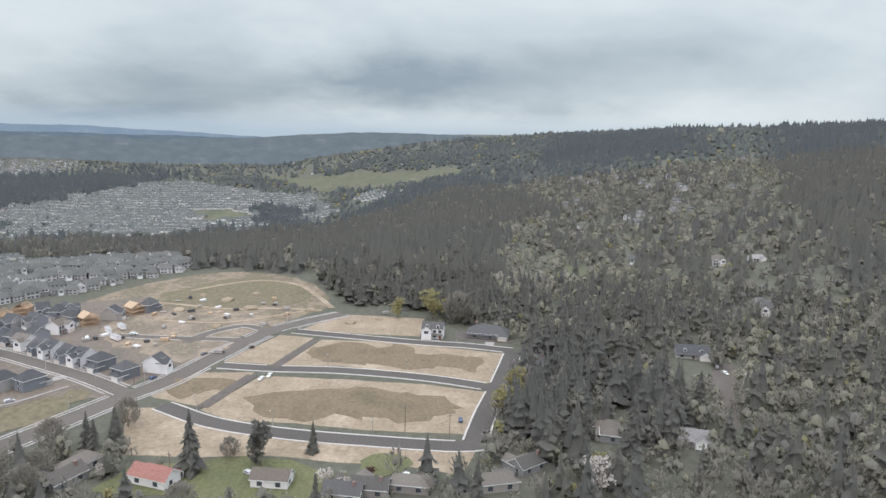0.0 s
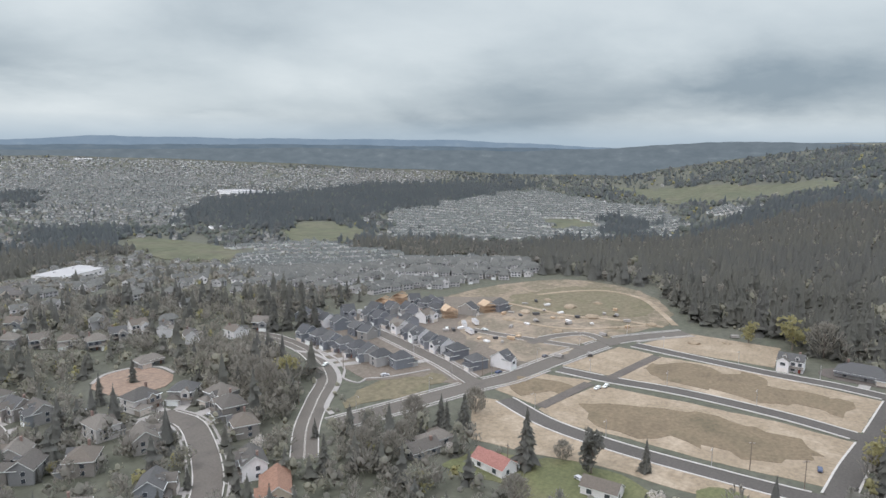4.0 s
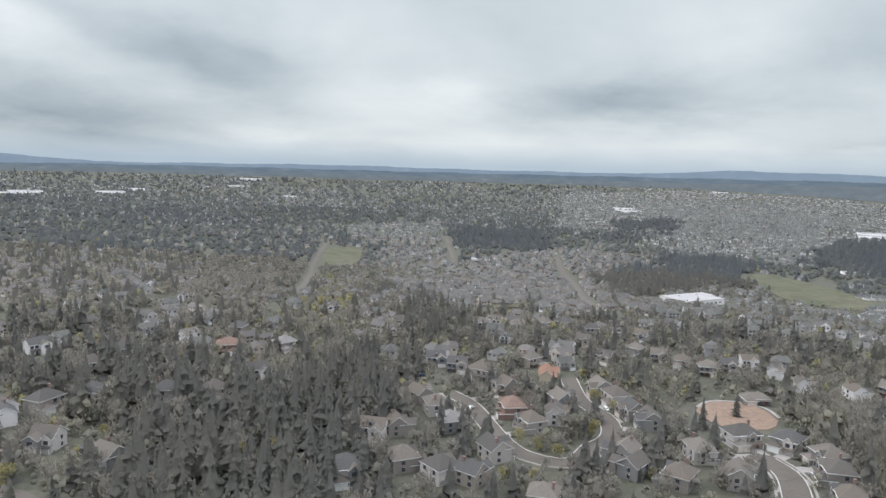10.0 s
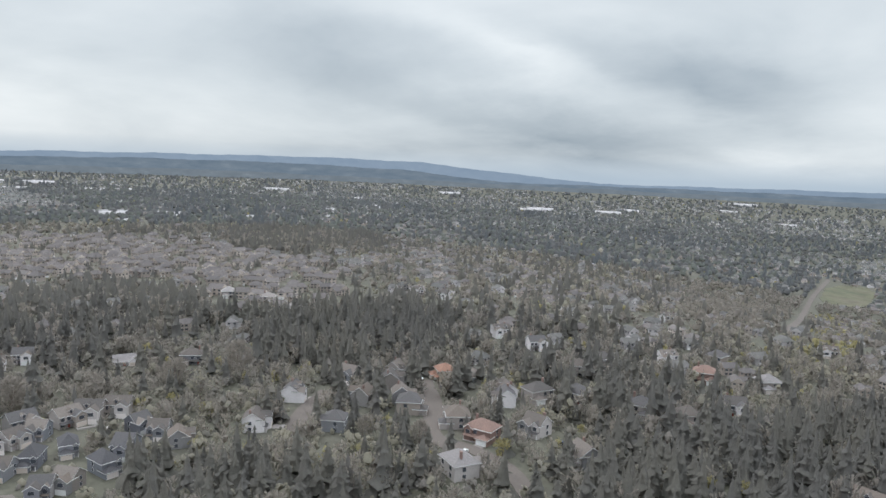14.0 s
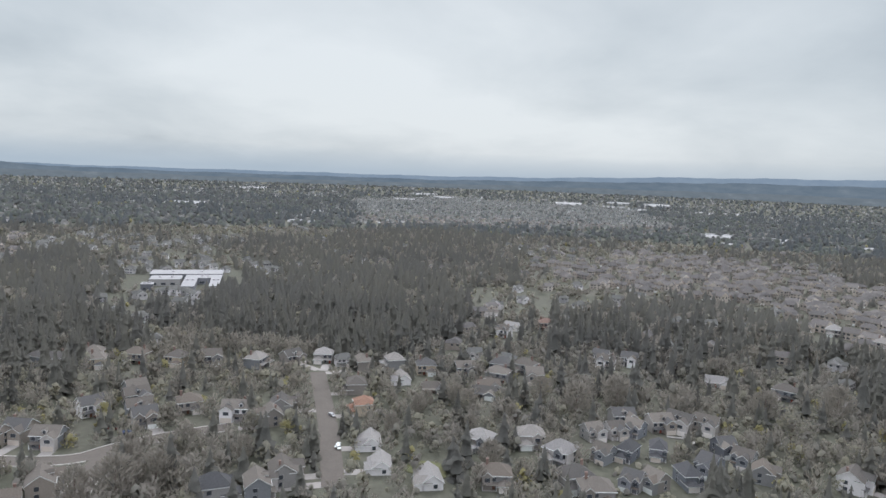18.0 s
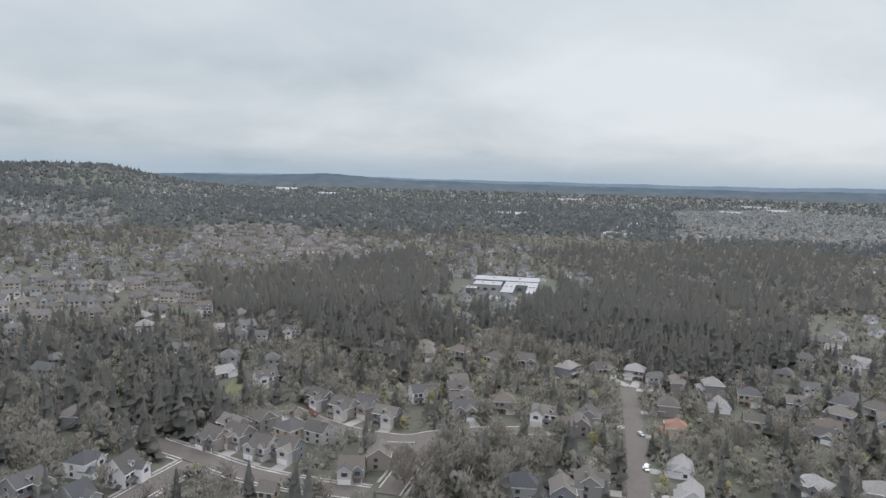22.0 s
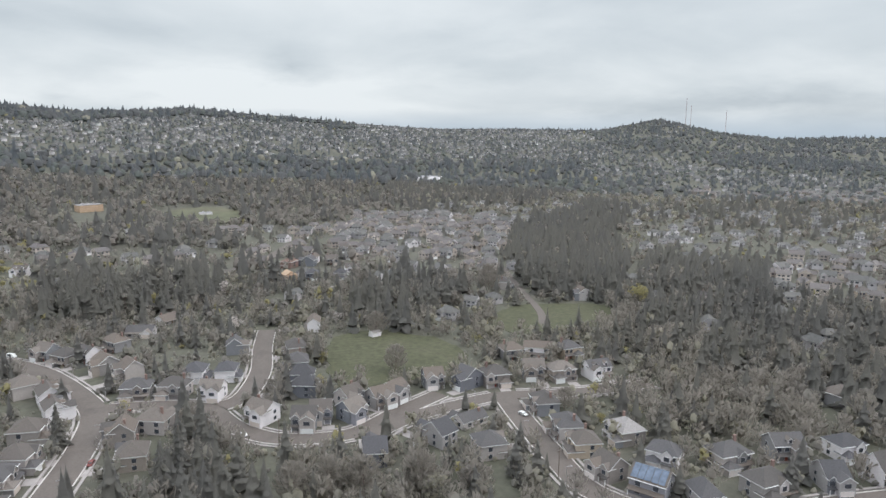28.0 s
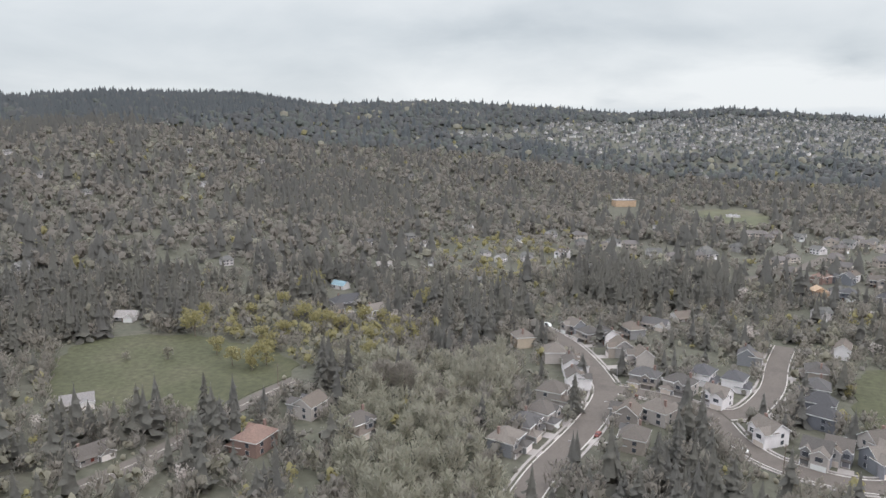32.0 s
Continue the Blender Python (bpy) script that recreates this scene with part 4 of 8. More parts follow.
def far_range(name, profile, r, mat, seed):
    """A low range of hills at the edge of the plain; heights as degrees above the eye's level."""
    g = np.random.default_rng(int(seed))
    az = np.arange(profile[0][0], profile[-1][0] + 0.01, 0.25)
    el = np.interp(az, [p[0] for p in profile], [p[1] for p in profile])
    el = el + 0.025 * np.sin(az * 0.9 + seed) + 0.012 * np.sin(az * 3.3) + g.normal(0, 0.006, len(az))
    r = np.interp(az, HAZE_AZ, HAZE_R) if r is None else np.full(len(az), float(r))
    V, Fc = [], []
    n = len(az)
    i = np.arange(n - 1)
    for k in range(5):
        rr = r + 15 * k
        z = -90 + (EYE + r * np.tan(np.radians(el)) + 90) * math.sin(k / 4 * math.pi / 2)
        V.append(np.stack([rr * np.cos(np.radians(az)), rr * np.sin(np.radians(az)), z], 1))
        if k:
            b = (k - 1) * n
            Fc += [np.stack([b + i, b + n + i + 1, b + i + 1], 1), np.stack([b + i, b + n + i, b + n + i + 1], 1)]
    from_arrays(name, np.concatenate(V), np.concatenate(Fc), [mat], kind="structure", label="hazy blue-grey hills on the horizon", category="backdrop")


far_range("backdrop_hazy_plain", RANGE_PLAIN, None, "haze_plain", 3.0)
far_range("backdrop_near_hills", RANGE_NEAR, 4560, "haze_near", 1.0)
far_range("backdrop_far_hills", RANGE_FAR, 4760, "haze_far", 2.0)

# ---- streets ----
road('road_collector', [(233.5, 181.3), (264.0, 168.1), (306.2, 150.2), (331.6, 137.4), (372.0, 126.2), (422.5, 110.2), (447.6, 92.9), (471.9, 70.4)], 11.8, 'asphalt', kerb=True, walk=1.2, line=None, label="grey asphalt street with pale concrete kerbs")
road('road_bend', [(325.4, 317.5), (323.7, 292.8), (310.2, 257.7), (282.4, 223.2), (254.2, 206.7), (225.3, 189.6), (200.8, 170.8)], 10.6, 'asphalt', kerb=True, walk=0, line='double', label="grey asphalt street with pale concrete kerbs")
road('road_front', [(299.7, 127.5), (282.7, 98.3), (273.5, 64.3), (268.6, 25.0), (266.3, -6.4), (268.6, -17.2)], 9.4, 'new_asphalt', kerb=True, walk=0, line=None, label="dark fresh asphalt street between graded lots")
road('road_east', [(271.4, -14.7), (301.4, -20.7), (340.9, -30.3), (394.9, -42.1)], 9.4, 'new_asphalt', kerb=True, walk=0, line=None, label="dark fresh asphalt street between graded lots")
road('road_middle', [(357.0, 119.3), (354.2, 90.5), (354.0, 52.8), (346.4, 7.9), (335.0, -26.0)], 8.8, 'new_asphalt', kerb=True, walk=0, line=None, label="dark fresh asphalt street between graded lots")
road('road_upper', [(426.1, 94.2), (419.1, 63.4), (408.7, 13.9), (405.0, -15.4), (397.7, -41.4)], 8.8, 'new_asphalt', kerb=True, walk=0, line=None, label="dark fresh asphalt street between graded lots")
road('road_gravel_front', [(299.2, 109.0), (343.3, 98.2)], 5.9, 'gravel', kerb=False, walk=0, line=None, label="brown gravel access strip")
road('road_gravel_back', [(356.0, 90.7), (409.1, 77.2)], 5.9, 'gravel', kerb=False, walk=0, line=None, label="brown gravel access strip")
road('road_new_homes', [(312.1, 148.6), (332.1, 178.4), (348.5, 208.7), (365.6, 241.8), (382.2, 278.8)], 8.8, 'asphalt', kerb=True, walk=1.1, line=None, label="grey asphalt street with pale concrete kerbs")
road('road_graded', [(403.7, 115.5), (403.9, 144.7), (404.1, 174.4), (405.8, 197.8)], 7.1, 'asphalt', kerb=True, walk=0, line=None, label="grey asphalt street with pale concrete kerbs")
road('road_graded_loop', [(418.7, 104.8), (434.4, 128.1), (416.8, 145.5), (395.9, 152.7)], 7.1, 'asphalt', kerb=True, walk=0, line=None, label="grey asphalt street with pale concrete kerbs")
road('road_hill_a', [(85.2, 360.8), (92.3, 339.4), (94.9, 289.6), (102.3, 271.1), (117.4, 263.6), (133.2, 277.6)], 9.4, 'asphalt', kerb=True, walk=0, line=None, label="grey asphalt street with pale concrete kerbs")
road('road_hill_b', [(162.6, 377.1), (153.9, 339.4), (155.6, 310.4), (147.1, 288.0), (132.7, 276.4)], 9.4, 'asphalt', kerb=True, walk=0, line=None, label="grey asphalt street with pale concrete kerbs")
road('road_cul_de_sac', [(203.8, 253.8), (202.4, 236.3), (186.2, 210.5), (169.8, 190.2), (155.9, 177.5)], 10.6, 'asphalt', kerb=True, walk=1.1, line=None, label="grey asphalt street with pale concrete kerbs")
road('road_wood', [(-148.3, 280.3), (-122.7, 279.7), (-98.9, 268.3), (-81.2, 247.9)], 8.3, 'asphalt', kerb=False, walk=0, line=None)
road('road_drive', [(-224.6, 311.6), (-215.2, 278.3), (-200.3, 247.8)], 9.4, 'asphalt', kerb=False, walk=0, line=None)
road('road_drive_low', [(-189.7, 360.6), (-162.2, 321.7), (-146.3, 287.4), (-127.5, 275.2)], 9.4, 'asphalt', kerb=False, walk=0, line=None)
road('road_straight', [(-420.9, 43.5), (-372.9, 41.7), (-323.1, 39.2), (-262.6, 34.3)], 9.6, 'asphalt', kerb=False, walk=0, line=None)
road('road_terrace', [(-333.3, -136.6), (-320.2, -115.9), (-310.8, -93.6), (-308.5, -68.9), (-317.6, -54.6), (-327.9, -34.0), (-335.7, -6.4)], 9.4, 'asphalt', kerb=True, walk=0, line=None, label="grey asphalt street with pale concrete kerbs")
road('road_terrace_low', [(-313.7, -56.6), (-284.1, -59.6), (-251.1, -62.2)], 9.4, 'asphalt', kerb=True, walk=1.1, line=None, label="grey asphalt street with pale concrete kerbs")
road('road_lower', [(-289.7, -205.8), (-276.3, -178.8), (-265.6, -150.1), (-255.5, -122.5), (-251.0, -96.2), (-249.6, -70.2)], 10.6, 'asphalt', kerb=True, walk=1.1, line=None, label="grey asphalt street with pale concrete kerbs")
road('road_loop', [(-259.3, -149.3), (-227.9, -154.8), (-199.1, -158.8), (-176.7, -159.3), (-158.7, -161.6), (-144.5, -172.1), (-133.8, -186.6), (-129.7, -201.0), (-131.8, -225.0), (-135.0, -254.1), (-140.3, -288.6)], 10.6, 'asphalt', kerb=True, walk=1.2, line=None, label="grey asphalt street with pale concrete kerbs")
road('road_row', [(-218.4, -278.2), (-190.4, -278.3), (-167.0, -280.9), (-139.7, -287.4), (-115.8, -284.1), (-89.2, -277.1), (-68.7, -265.8)], 10, 'asphalt', kerb=True, walk=1.2, line=None, label="grey asphalt street with pale concrete kerbs")
road('road_row_end', [(-111.8, -299.6), (-84.4, -283.6), (-60.3, -269.1), (-32.3, -274.0), (-15.9, -291.5), (-5.7, -315.8), (9.7, -326.6), (27.9, -330.9), (42.0, -332.0)], 10, 'asphalt', kerb=True, walk=1.2, line=None, label="grey asphalt street with pale concrete kerbs")
road('road_court', [(-11.0, -317.4), (-22.2, -326.6), (-33.1, -359.7), (-38.4, -399.8), (-45.2, -438.2)], 10.6, 'asphalt', kerb=True, walk=1.2, line=None, label="grey asphalt street with pale concrete kerbs")
road('road_west', [(102.3, -423.1), (88.3, -412.4), (69.5, -388.2), (50.7, -351.5), (42.0, -324.9), (43.1, -290.8), (48.0, -259.5), (51.8, -238.0), (53.9, -214.8)], 11.2, 'asphalt', kerb=True, walk=1.2, line=None, label="grey asphalt street with pale concrete kerbs")
road('road_meadow', [(201.5, -162.5), (198.0, -176.9), (195.1, -195.4), (195.0, -232.6), (193.3, -258.2), (189.5, -282.8)], 9.4, 'asphalt', kerb=False, walk=0, line='double')
road('road_mid_far', [(17.5, -546.8), (-9.1, -590.1), (-35.7, -640.1), (-72.6, -692.8), (-112.0, -785.0)], 11.5, 'asphalt', kerb=False, walk=0, line=None)
road('road_rise', [(-220.0, -394.5), (-235.1, -428.4), (-252.6, -493.0), (-269.1, -548.1), (-291.3, -630.7)], 5.5, 'asphalt', kerb=False, walk=0, line=None)
road('road_track_a', [(529.9, 198.8), (557.2, 179.0), (575.1, 154.3), (561.6, 121.2), (520.4, 96.4), (487.2, 80.5)], 4.5, 'graded_soil', kerb=False, walk=0, line=None, label="pale dirt track across the graded field")
road('road_track_b', [(492.1, 220.8), (485.6, 191.2), (476.3, 153.2), (481.7, 120.7), (479.1, 86.6)], 4.5, 'graded_soil', kerb=False, walk=0, line=None, label="pale dirt track across the graded field")
road('road_track_c', [(443.3, 191.0), (439.7, 165.3), (441.7, 142.1), (455.2, 122.1), (476.4, 98.5)], 4.0, 'graded_soil', kerb=False, walk=0, line=None, label="pale dirt track across the graded field")
road('road_site', [(-86.0, -556.0), (-110.0, -549.0), (-136.0, -530.0)], 6.0, 'concrete', kerb=False, walk=0, line=None, label="pale concrete lane below a building site")
road('road_far_a', [(350.0, 1457.4), (417.7, 1815.5), (478.4, 2144.5)], 11.0, 'asphalt', kerb=False, walk=0, line=None)
road('road_far_b', [(318.6, 679.3), (493.6, 1119.8), (556.2, 1347.2), (635.0, 1580.0)], 12.0, 'asphalt', kerb=False, walk=0, line=None)
road('road_far_c', [(1.9, 758.6), (42.1, 1395.9), (90.6, 1824.7)], 9.0, 'asphalt', kerb=False, walk=0, line=None)
footpath('pavement_bend', [(309.1, 268.1), (309.8, 255.9), (305.0, 241.1), (294.8, 226.8), (284.0, 216.0), (273.4, 209.4), (259.8, 202.9), (247.5, 196.2), (242.3, 188.6)], 2.6)
footpath('pavement_edge', [(316.4, 262.8), (314.0, 248.0), (307.8, 234.9), (295.8, 221.6), (284.5, 213.5), (282.9, 202.9), (290.1, 203.5)], 1.4)
footpath('pavement_verge', [(290.1, 203.5), (299.6, 193.5), (320.0, 181.3)], 1.3)
footpath('pavement_basin', [(212.2, 319.4), (225.0, 326.6), (239.8, 323.2), (248.2, 312.1), (245.8, 297.4)], 2.0)
footpath('pavement_court', [(-286.4, 201.4), (-282.6, 210.1), (-283.4, 218.7)], 2.0)
footpath('pavement_court_edge', [(-277.5, 214.4), (-275.3, 206.5), (-268.9, 203.8), (-254.5, 204.2), (-239.7, 203.9), (-222.0, 199.2)], 2.0)
NO_TREES = [[(-316, -50), (-236, -53), (-236, -74), (-304, -72)], [(249, 186), (275, 205), (303, 282), (349, 319), (463, 301), (557, 258), (624, 218), (609, 120), (501, 72), (485, 10), (413, -49), (337, -36), (263, -19), (240, -9), (243, 35), (244, 94), (247, 120)]]
build_roads()

# ---- lots, lawns and fields ----
drape('lot_front', [(296.6, 108.3), (342.7, 93.1), (341.1, 50.7), (336.7, 7.5), (328.3, -23.3), (278.6, -12.7), (278.9, 26.1), (285.2, 67.1), (285.6, 91.1)], 'graded_soil', 0.060, 'bare tan graded building lot', 'ground', smooth_rounds=0, ragged=0.8)
drape('lot_back', [(358.7, 89.1), (409.9, 75.4), (407.8, 27.2), (391.9, -35.9), (342.2, -24.5), (352.3, 8.2), (361.3, 54.0)], 'graded_soil', 0.066, 'bare tan graded building lot', 'ground', smooth_rounds=0, ragged=0.8)
drape('lot_corner', [(310.3, 137.6), (344.7, 131.6), (347.9, 97.8), (300.8, 111.9)], 'graded_soil', 0.072, 'bare tan graded building lot', 'ground', smooth_rounds=0, ragged=0.8)
drape('lot_small', [(364.3, 120.1), (416.8, 101.4), (412.3, 79.5), (361.0, 91.7)], 'graded_soil', 0.078, 'bare tan graded building lot', 'ground', smooth_rounds=0, ragged=0.8)
drape('lot_upper', [(430.1, 90.6), (471.5, 71.9), (465.5, 13.0), (421.7, 14.5), (425.3, 64.4)], 'graded_soil', 0.084, 'bare tan graded building lot', 'ground', smooth_rounds=0, ragged=0.8)
drape('graded_field', [(471.3, 261.5), (538.8, 250.1), (602.8, 210.8), (612.7, 169.6), (581.8, 114.7), (498.6, 78.4), (446.6, 106.9), (396.2, 130.7), (392.9, 151.9), (395.4, 183.8), (462.0, 196.5)], 'field_soil', 0.090, 'brown graded field with tracks', 'field', smooth_rounds=1, ragged=2.0)
drape('graded_bank', [(296.7, 144.1), (297.4, 129.5), (279.0, 97.0), (270.2, 63.4), (265.5, 24.6), (262.5, -14.9), (241.7, -8.5), (248.0, 14.1), (249.3, 35.8), (253.4, 68.7), (250.2, 96.6), (250.7, 122.0)], 'graded_soil', 0.096, 'bare tan graded building lot', 'ground', smooth_rounds=0, ragged=0.8)
drape('weeds_front', [(301.1, 99.0), (324.1, 76.7), (330.4, 32.0), (318.1, -11.3), (296.1, -3.9), (289.4, 27.3), (292.6, 69.0)], 'weedy_soil', 0.142, 'brown weedy growth over graded soil', 'ground', smooth_rounds=1, ragged=9.0)
drape('weeds_back', [(375.7, 79.3), (404.9, 71.6), (398.8, 26.5), (380.1, -26.8), (355.4, -20.1), (363.6, 23.6), (366.0, 61.1)], 'weedy_soil', 0.148, 'brown weedy growth over graded soil', 'ground', smooth_rounds=1, ragged=9.0)
drape('weeds_graded', [(505.1, 214.8), (581.4, 192.5), (587.3, 141.5), (544.5, 107.1), (494.4, 105.6), (481.6, 141.5), (475.7, 184.1)], 'rough_grass', 0.154, 'rough olive grass over graded soil', 'ground', smooth_rounds=1, ragged=9.0)
drape('weeds_corner', [(315.1, 131.0), (336.9, 125.4), (340.6, 102.6), (310.5, 114.0)], 'weedy_soil', 0.160, 'brown weedy growth over graded soil', 'ground', smooth_rounds=1, ragged=9.0)
drape('building_plots', [(313.7, 271.9), (338.8, 292.8), (361.6, 289.6), (422.5, 286.6), (477.6, 267.9), (507.5, 222.9), (445.7, 179.8), (392.5, 169.5), (356.5, 127.9), (333.0, 150.5), (306.7, 156.3), (301.1, 185.6), (287.1, 200.0), (295.1, 217.2), (308.2, 242.0)], 'graded_dirt', 0.106, 'bare brown dirt plots around new houses', 'ground', smooth_rounds=0, ragged=2.0)
drape('site_ground', [(425.0, 219.0), (468.9, 203.3), (471.8, 154.7), (456.1, 112.3), (420.9, 122.1), (378.2, 128.7), (355.7, 139.8), (376.9, 174.7), (388.1, 196.0)], 'site_soil', 0.152, 'bare brown building site with wheel tracks', 'ground', smooth_rounds=1, ragged=4.0)
drape('verge_lawn', [(272.1, 201.2), (296.7, 187.6), (319.4, 173.0), (307.7, 158.9), (275.4, 174.5), (251.6, 187.9)], 'rough_grass', 0.178, 'rough olive grass over graded soil', 'ground', smooth_rounds=1, ragged=9.0)
drape('front_lawn', [(222.2, 88.7), (248.7, 94.4), (253.5, 67.9), (236.8, 29.2), (223.9, 27.5), (213.9, 85.5)], 'lawn', 0.154, 'green garden lawn', 'ground', smooth_rounds=1, ragged=3.0)
drape('red_roof_lawn', [(224.9, 122.4), (242.9, 113.0), (246.4, 93.5), (222.5, 86.8), (221.2, 118.3)], 'lawn', 0.160, 'green garden lawn', 'ground', smooth_rounds=1, ragged=3.0)
drape('bank_lawn', [(254.9, 31.6), (260.9, 11.9), (244.8, 8.8), (237.1, 27.1)], 'lawn', 0.166, 'green garden lawn', 'ground', smooth_rounds=1, ragged=3.0)
drape('street_bulb', [(195.4, 258.8), (208.1, 259.2), (213.0, 246.3), (206.6, 234.6), (195.5, 232.3), (187.7, 242.1)], 'asphalt', 0.302, 'round asphalt turning place at the end of a street', 'ground', smooth_rounds=1, ragged=0.3)
drape('detention_field', [(210.3, 318.3), (227.4, 328.9), (243.1, 322.0), (246.6, 299.5), (233.9, 284.0), (216.2, 286.4), (204.3, 298.4)], 'red_clay', 0.228, 'reddish bare clay detention basin', 'ground', smooth_rounds=1, ragged=1.5)
drape('play_field', [(53.9, 1404.5), (86.6, 1737.6), (184.8, 1784.2), (138.3, 1433.9)], 'far_field', 0.364, 'pale green playing field', 'field', smooth_rounds=1, ragged=4.0)
drape('house_plaza', [(428.9, -6.5), (442.0, -19.3), (428.3, -39.9), (413.0, -46.5), (414.1, -23.6), (418.1, -8.2)], 'gravel', 0.264, 'grey gravel forecourt of a house', 'ground', smooth_rounds=1, ragged=1.0)
drape('yard_drive', [(364.5, -145.8), (387.5, -166.0), (368.5, -166.8), (342.1, -150.7), (295.3, -136.4), (288.2, -126.8), (325.1, -133.9)], 'gravel', 0.270, 'grey gravel forecourt of a house', 'ground', smooth_rounds=1, ragged=1.0)
drape('clearing', [(604.2, -99.2), (685.0, -119.4), (685.2, -140.7), (636.2, -136.4)], 'far_field', 0.406, 'pale green playing field', 'field', smooth_rounds=1, ragged=4.0)
drape('play_meadow', [(-63.4, -329.6), (-74.0, -405.9), (-107.8, -424.1), (-148.5, -379.5), (-146.5, -339.8), (-132.6, -330.6), (-111.2, -324.0), (-85.8, -318.0)], 'meadow', 0.222, 'green meadow grass', 'field', smooth_rounds=1, ragged=4.0)
drape('slope_meadow', [(-178.2, -386.5), (-209.2, -444.3), (-248.0, -446.4), (-291.7, -427.8), (-275.6, -389.7), (-224.6, -366.3)], 'meadow', 0.228, 'green meadow grass', 'field', smooth_rounds=1, ragged=4.0)
drape('west_meadow', [(273.0, -208.0), (343.4, -272.0), (330.7, -310.1), (283.3, -327.3), (229.3, -318.4), (193.6, -297.0), (198.5, -269.9), (199.0, -237.5), (229.3, -226.7), (251.7, -206.3)], 'meadow', 0.240, 'green meadow grass', 'field', smooth_rounds=1, ragged=4.0)
drape('bank_green', [(-332.5, -182.6), (-386.0, -189.5), (-360.1, -169.1), (-324.4, -171.1)], 'lawn', 0.256, 'green garden lawn', 'ground', smooth_rounds=1, ragged=3.0)
drape('yard_green', [(-270.7, 63.9), (-281.1, 70.6), (-276.6, 82.5), (-259.3, 81.5)], 'lawn', 0.262, 'green garden lawn', 'ground', smooth_rounds=1, ragged=3.0)

# ---- where the houses stand: x, y, kind ----
NEW_STREET = [(334, 279, 'd2'), (331, 266, 'd2'), (328, 254, 'd2'), (326, 243, 'd2'), (322, 231, 'd2'), (319, 220, 'd2'), (315, 210, 'd2'), (317, 198, 'd2'), (364, 287, 'wd'), (363, 275, 'wd'), (362, 256, 'wd'), (362, 246, 'wd'), (371, 240, 'w2'), (365, 227, 'wd'), (361, 215, 'wd'), (357, 203, 'wd'), (353, 191, 'wd'), (348, 179, 'dh'), (336, 161, 'dh'), (346, 149, 'wd'), (368, 310, 'd2'), (369, 300, 'wd'), (384, 281, 'd2'), (389, 272, 'd2'), (389, 260, 'd2'), (386, 247, 'd2'), (391, 238, 'd2'), (409, 236, 'w2'), (415, 267, 'd2'), (407, 276, 'd2'), (420, 256, 'd2'), (441, 254, 'd2'), (430, 238, 'd2'), (446, 267, 'd2'), (448, 281, 'tf'), (428, 283, 'tf'), (429, 228, 'tf'), (443, 219, 'wd'), (458, 211, 'tf'), (465, 204, 'd2'), (449, 252, 'd2')]
EDGE_HOMES = [(423, 6, 'w2'), (427, -29, 'h1'), (366, -54, 'r1'), (249, -34, 'r1'), (234, -21, 'r1'), (281, -73, 'r1'), (277, -107, 'p1'), (396, -148, 'rl'), (498, -237, 'w2'), (656, -261, 'w2'), (666, -303, 'p1'), (238, 133, 'r1'), (228, 133, 'r1'), (231, 102, 'rd'), (232, 60, 'rw'), (228, 24, 'r1'), (231, 10, 'r1'), (224, 33, 'r1')]
HILL_HOMES = [(157, 379, 'or'), (169, 346, 'g2'), (171, 331, 'h2'), (170, 310, 'g2'), (172, 297, 'g2'), (139, 330, 'g2'), (128, 310, 'g2'), (110, 323, 'hb'), (113, 303, 'h2'), (74, 309, 'p2'), (48, 308, 'g2'), (45, 271, 'h2'), (59, 259, 'h2'), (70, 253, 'g2'), (90, 275, 'g2'), (92, 230, 'ht'), (141, 262, 'g2'), (138, 249, 'g2'), (152, 237, 'h2'), (175, 259, 'h2'), (176, 233, 'g2'), (204, 271, 'h2'), (222, 262, 'h2'), (249, 322, 'r1'), (126, 204, 'h2'), (151, 197, 'g2'), (228, 244, 'h2'), (219, 229, 'h2'), (207, 209, 'h2'), (182, 180, 'w2'), (176, 162, 'or'), (100, 401, 'g2'), (111, 386, 'h2'), (118, 357, 'g2'), (89, 416, 'g2'), (67, 350, 'g2'), (72, 332, 'h2')]
UPPER_HOMES = [(161, 527, 'w2'), (148, 518, 'h2'), (76, 501, 'w2'), (84, 530, 'w2'), (149, 466, 'w2'), (149, 407, 'h2'), (200, 406, 'g2'), (205, 450, 'g2'), (230, 422, 'h2'), (238, 406, 'g2'), (246, 390, 'h2'), (254, 374, 'h2'), (272, 379, 'g2'), (256, 461, 'g2'), (243, 473, 'g2'), (227, 487, 'h2'), (216, 514, 'h2'), (198, 515, 'h2'), (174, 507, 'h2'), (291, 336, 'w2'), (293, 362, 'w2'), (290, 384, 'w2'), (312, 320, 'w2'), (328, 315, 'g2')]
WOOD_HOMES = [(-181, 368, 'oh'), (-122, 294, 'hb'), (-115, 253, 'p2'), (-135, 357, 'w2'), (-158, 473, 'w2'), (-195, 495, 'w2'), (-170, 308, 'h2'), (-148, 299, 'h2'), (-181, 318, 'g2'), (-69, 491, 'w2'), (-40, 459, 'hb'), (-4, 462, 'p2'), (-19, 402, 'w2'), (-39, 370, 'h2'), (-63, 371, 'h2'), (-72, 291, 'g2'), (-102, 314, 'g2'), (-99, 373, 'h2'), (-119, 364, 'h2'), (21, 264, 'h2'), (37, 305, 'g2'), (-351, 643, 'p1'), (-307, 637, 'p1'), (-165, 379, 'r1'), (-97, 687, 'w2'), (35, 613, 'w2'), (57, 569, 'w2'), (-105, 456, 'h2'), (-113, 428, 'h2'), (-38, 513, 'h2')]
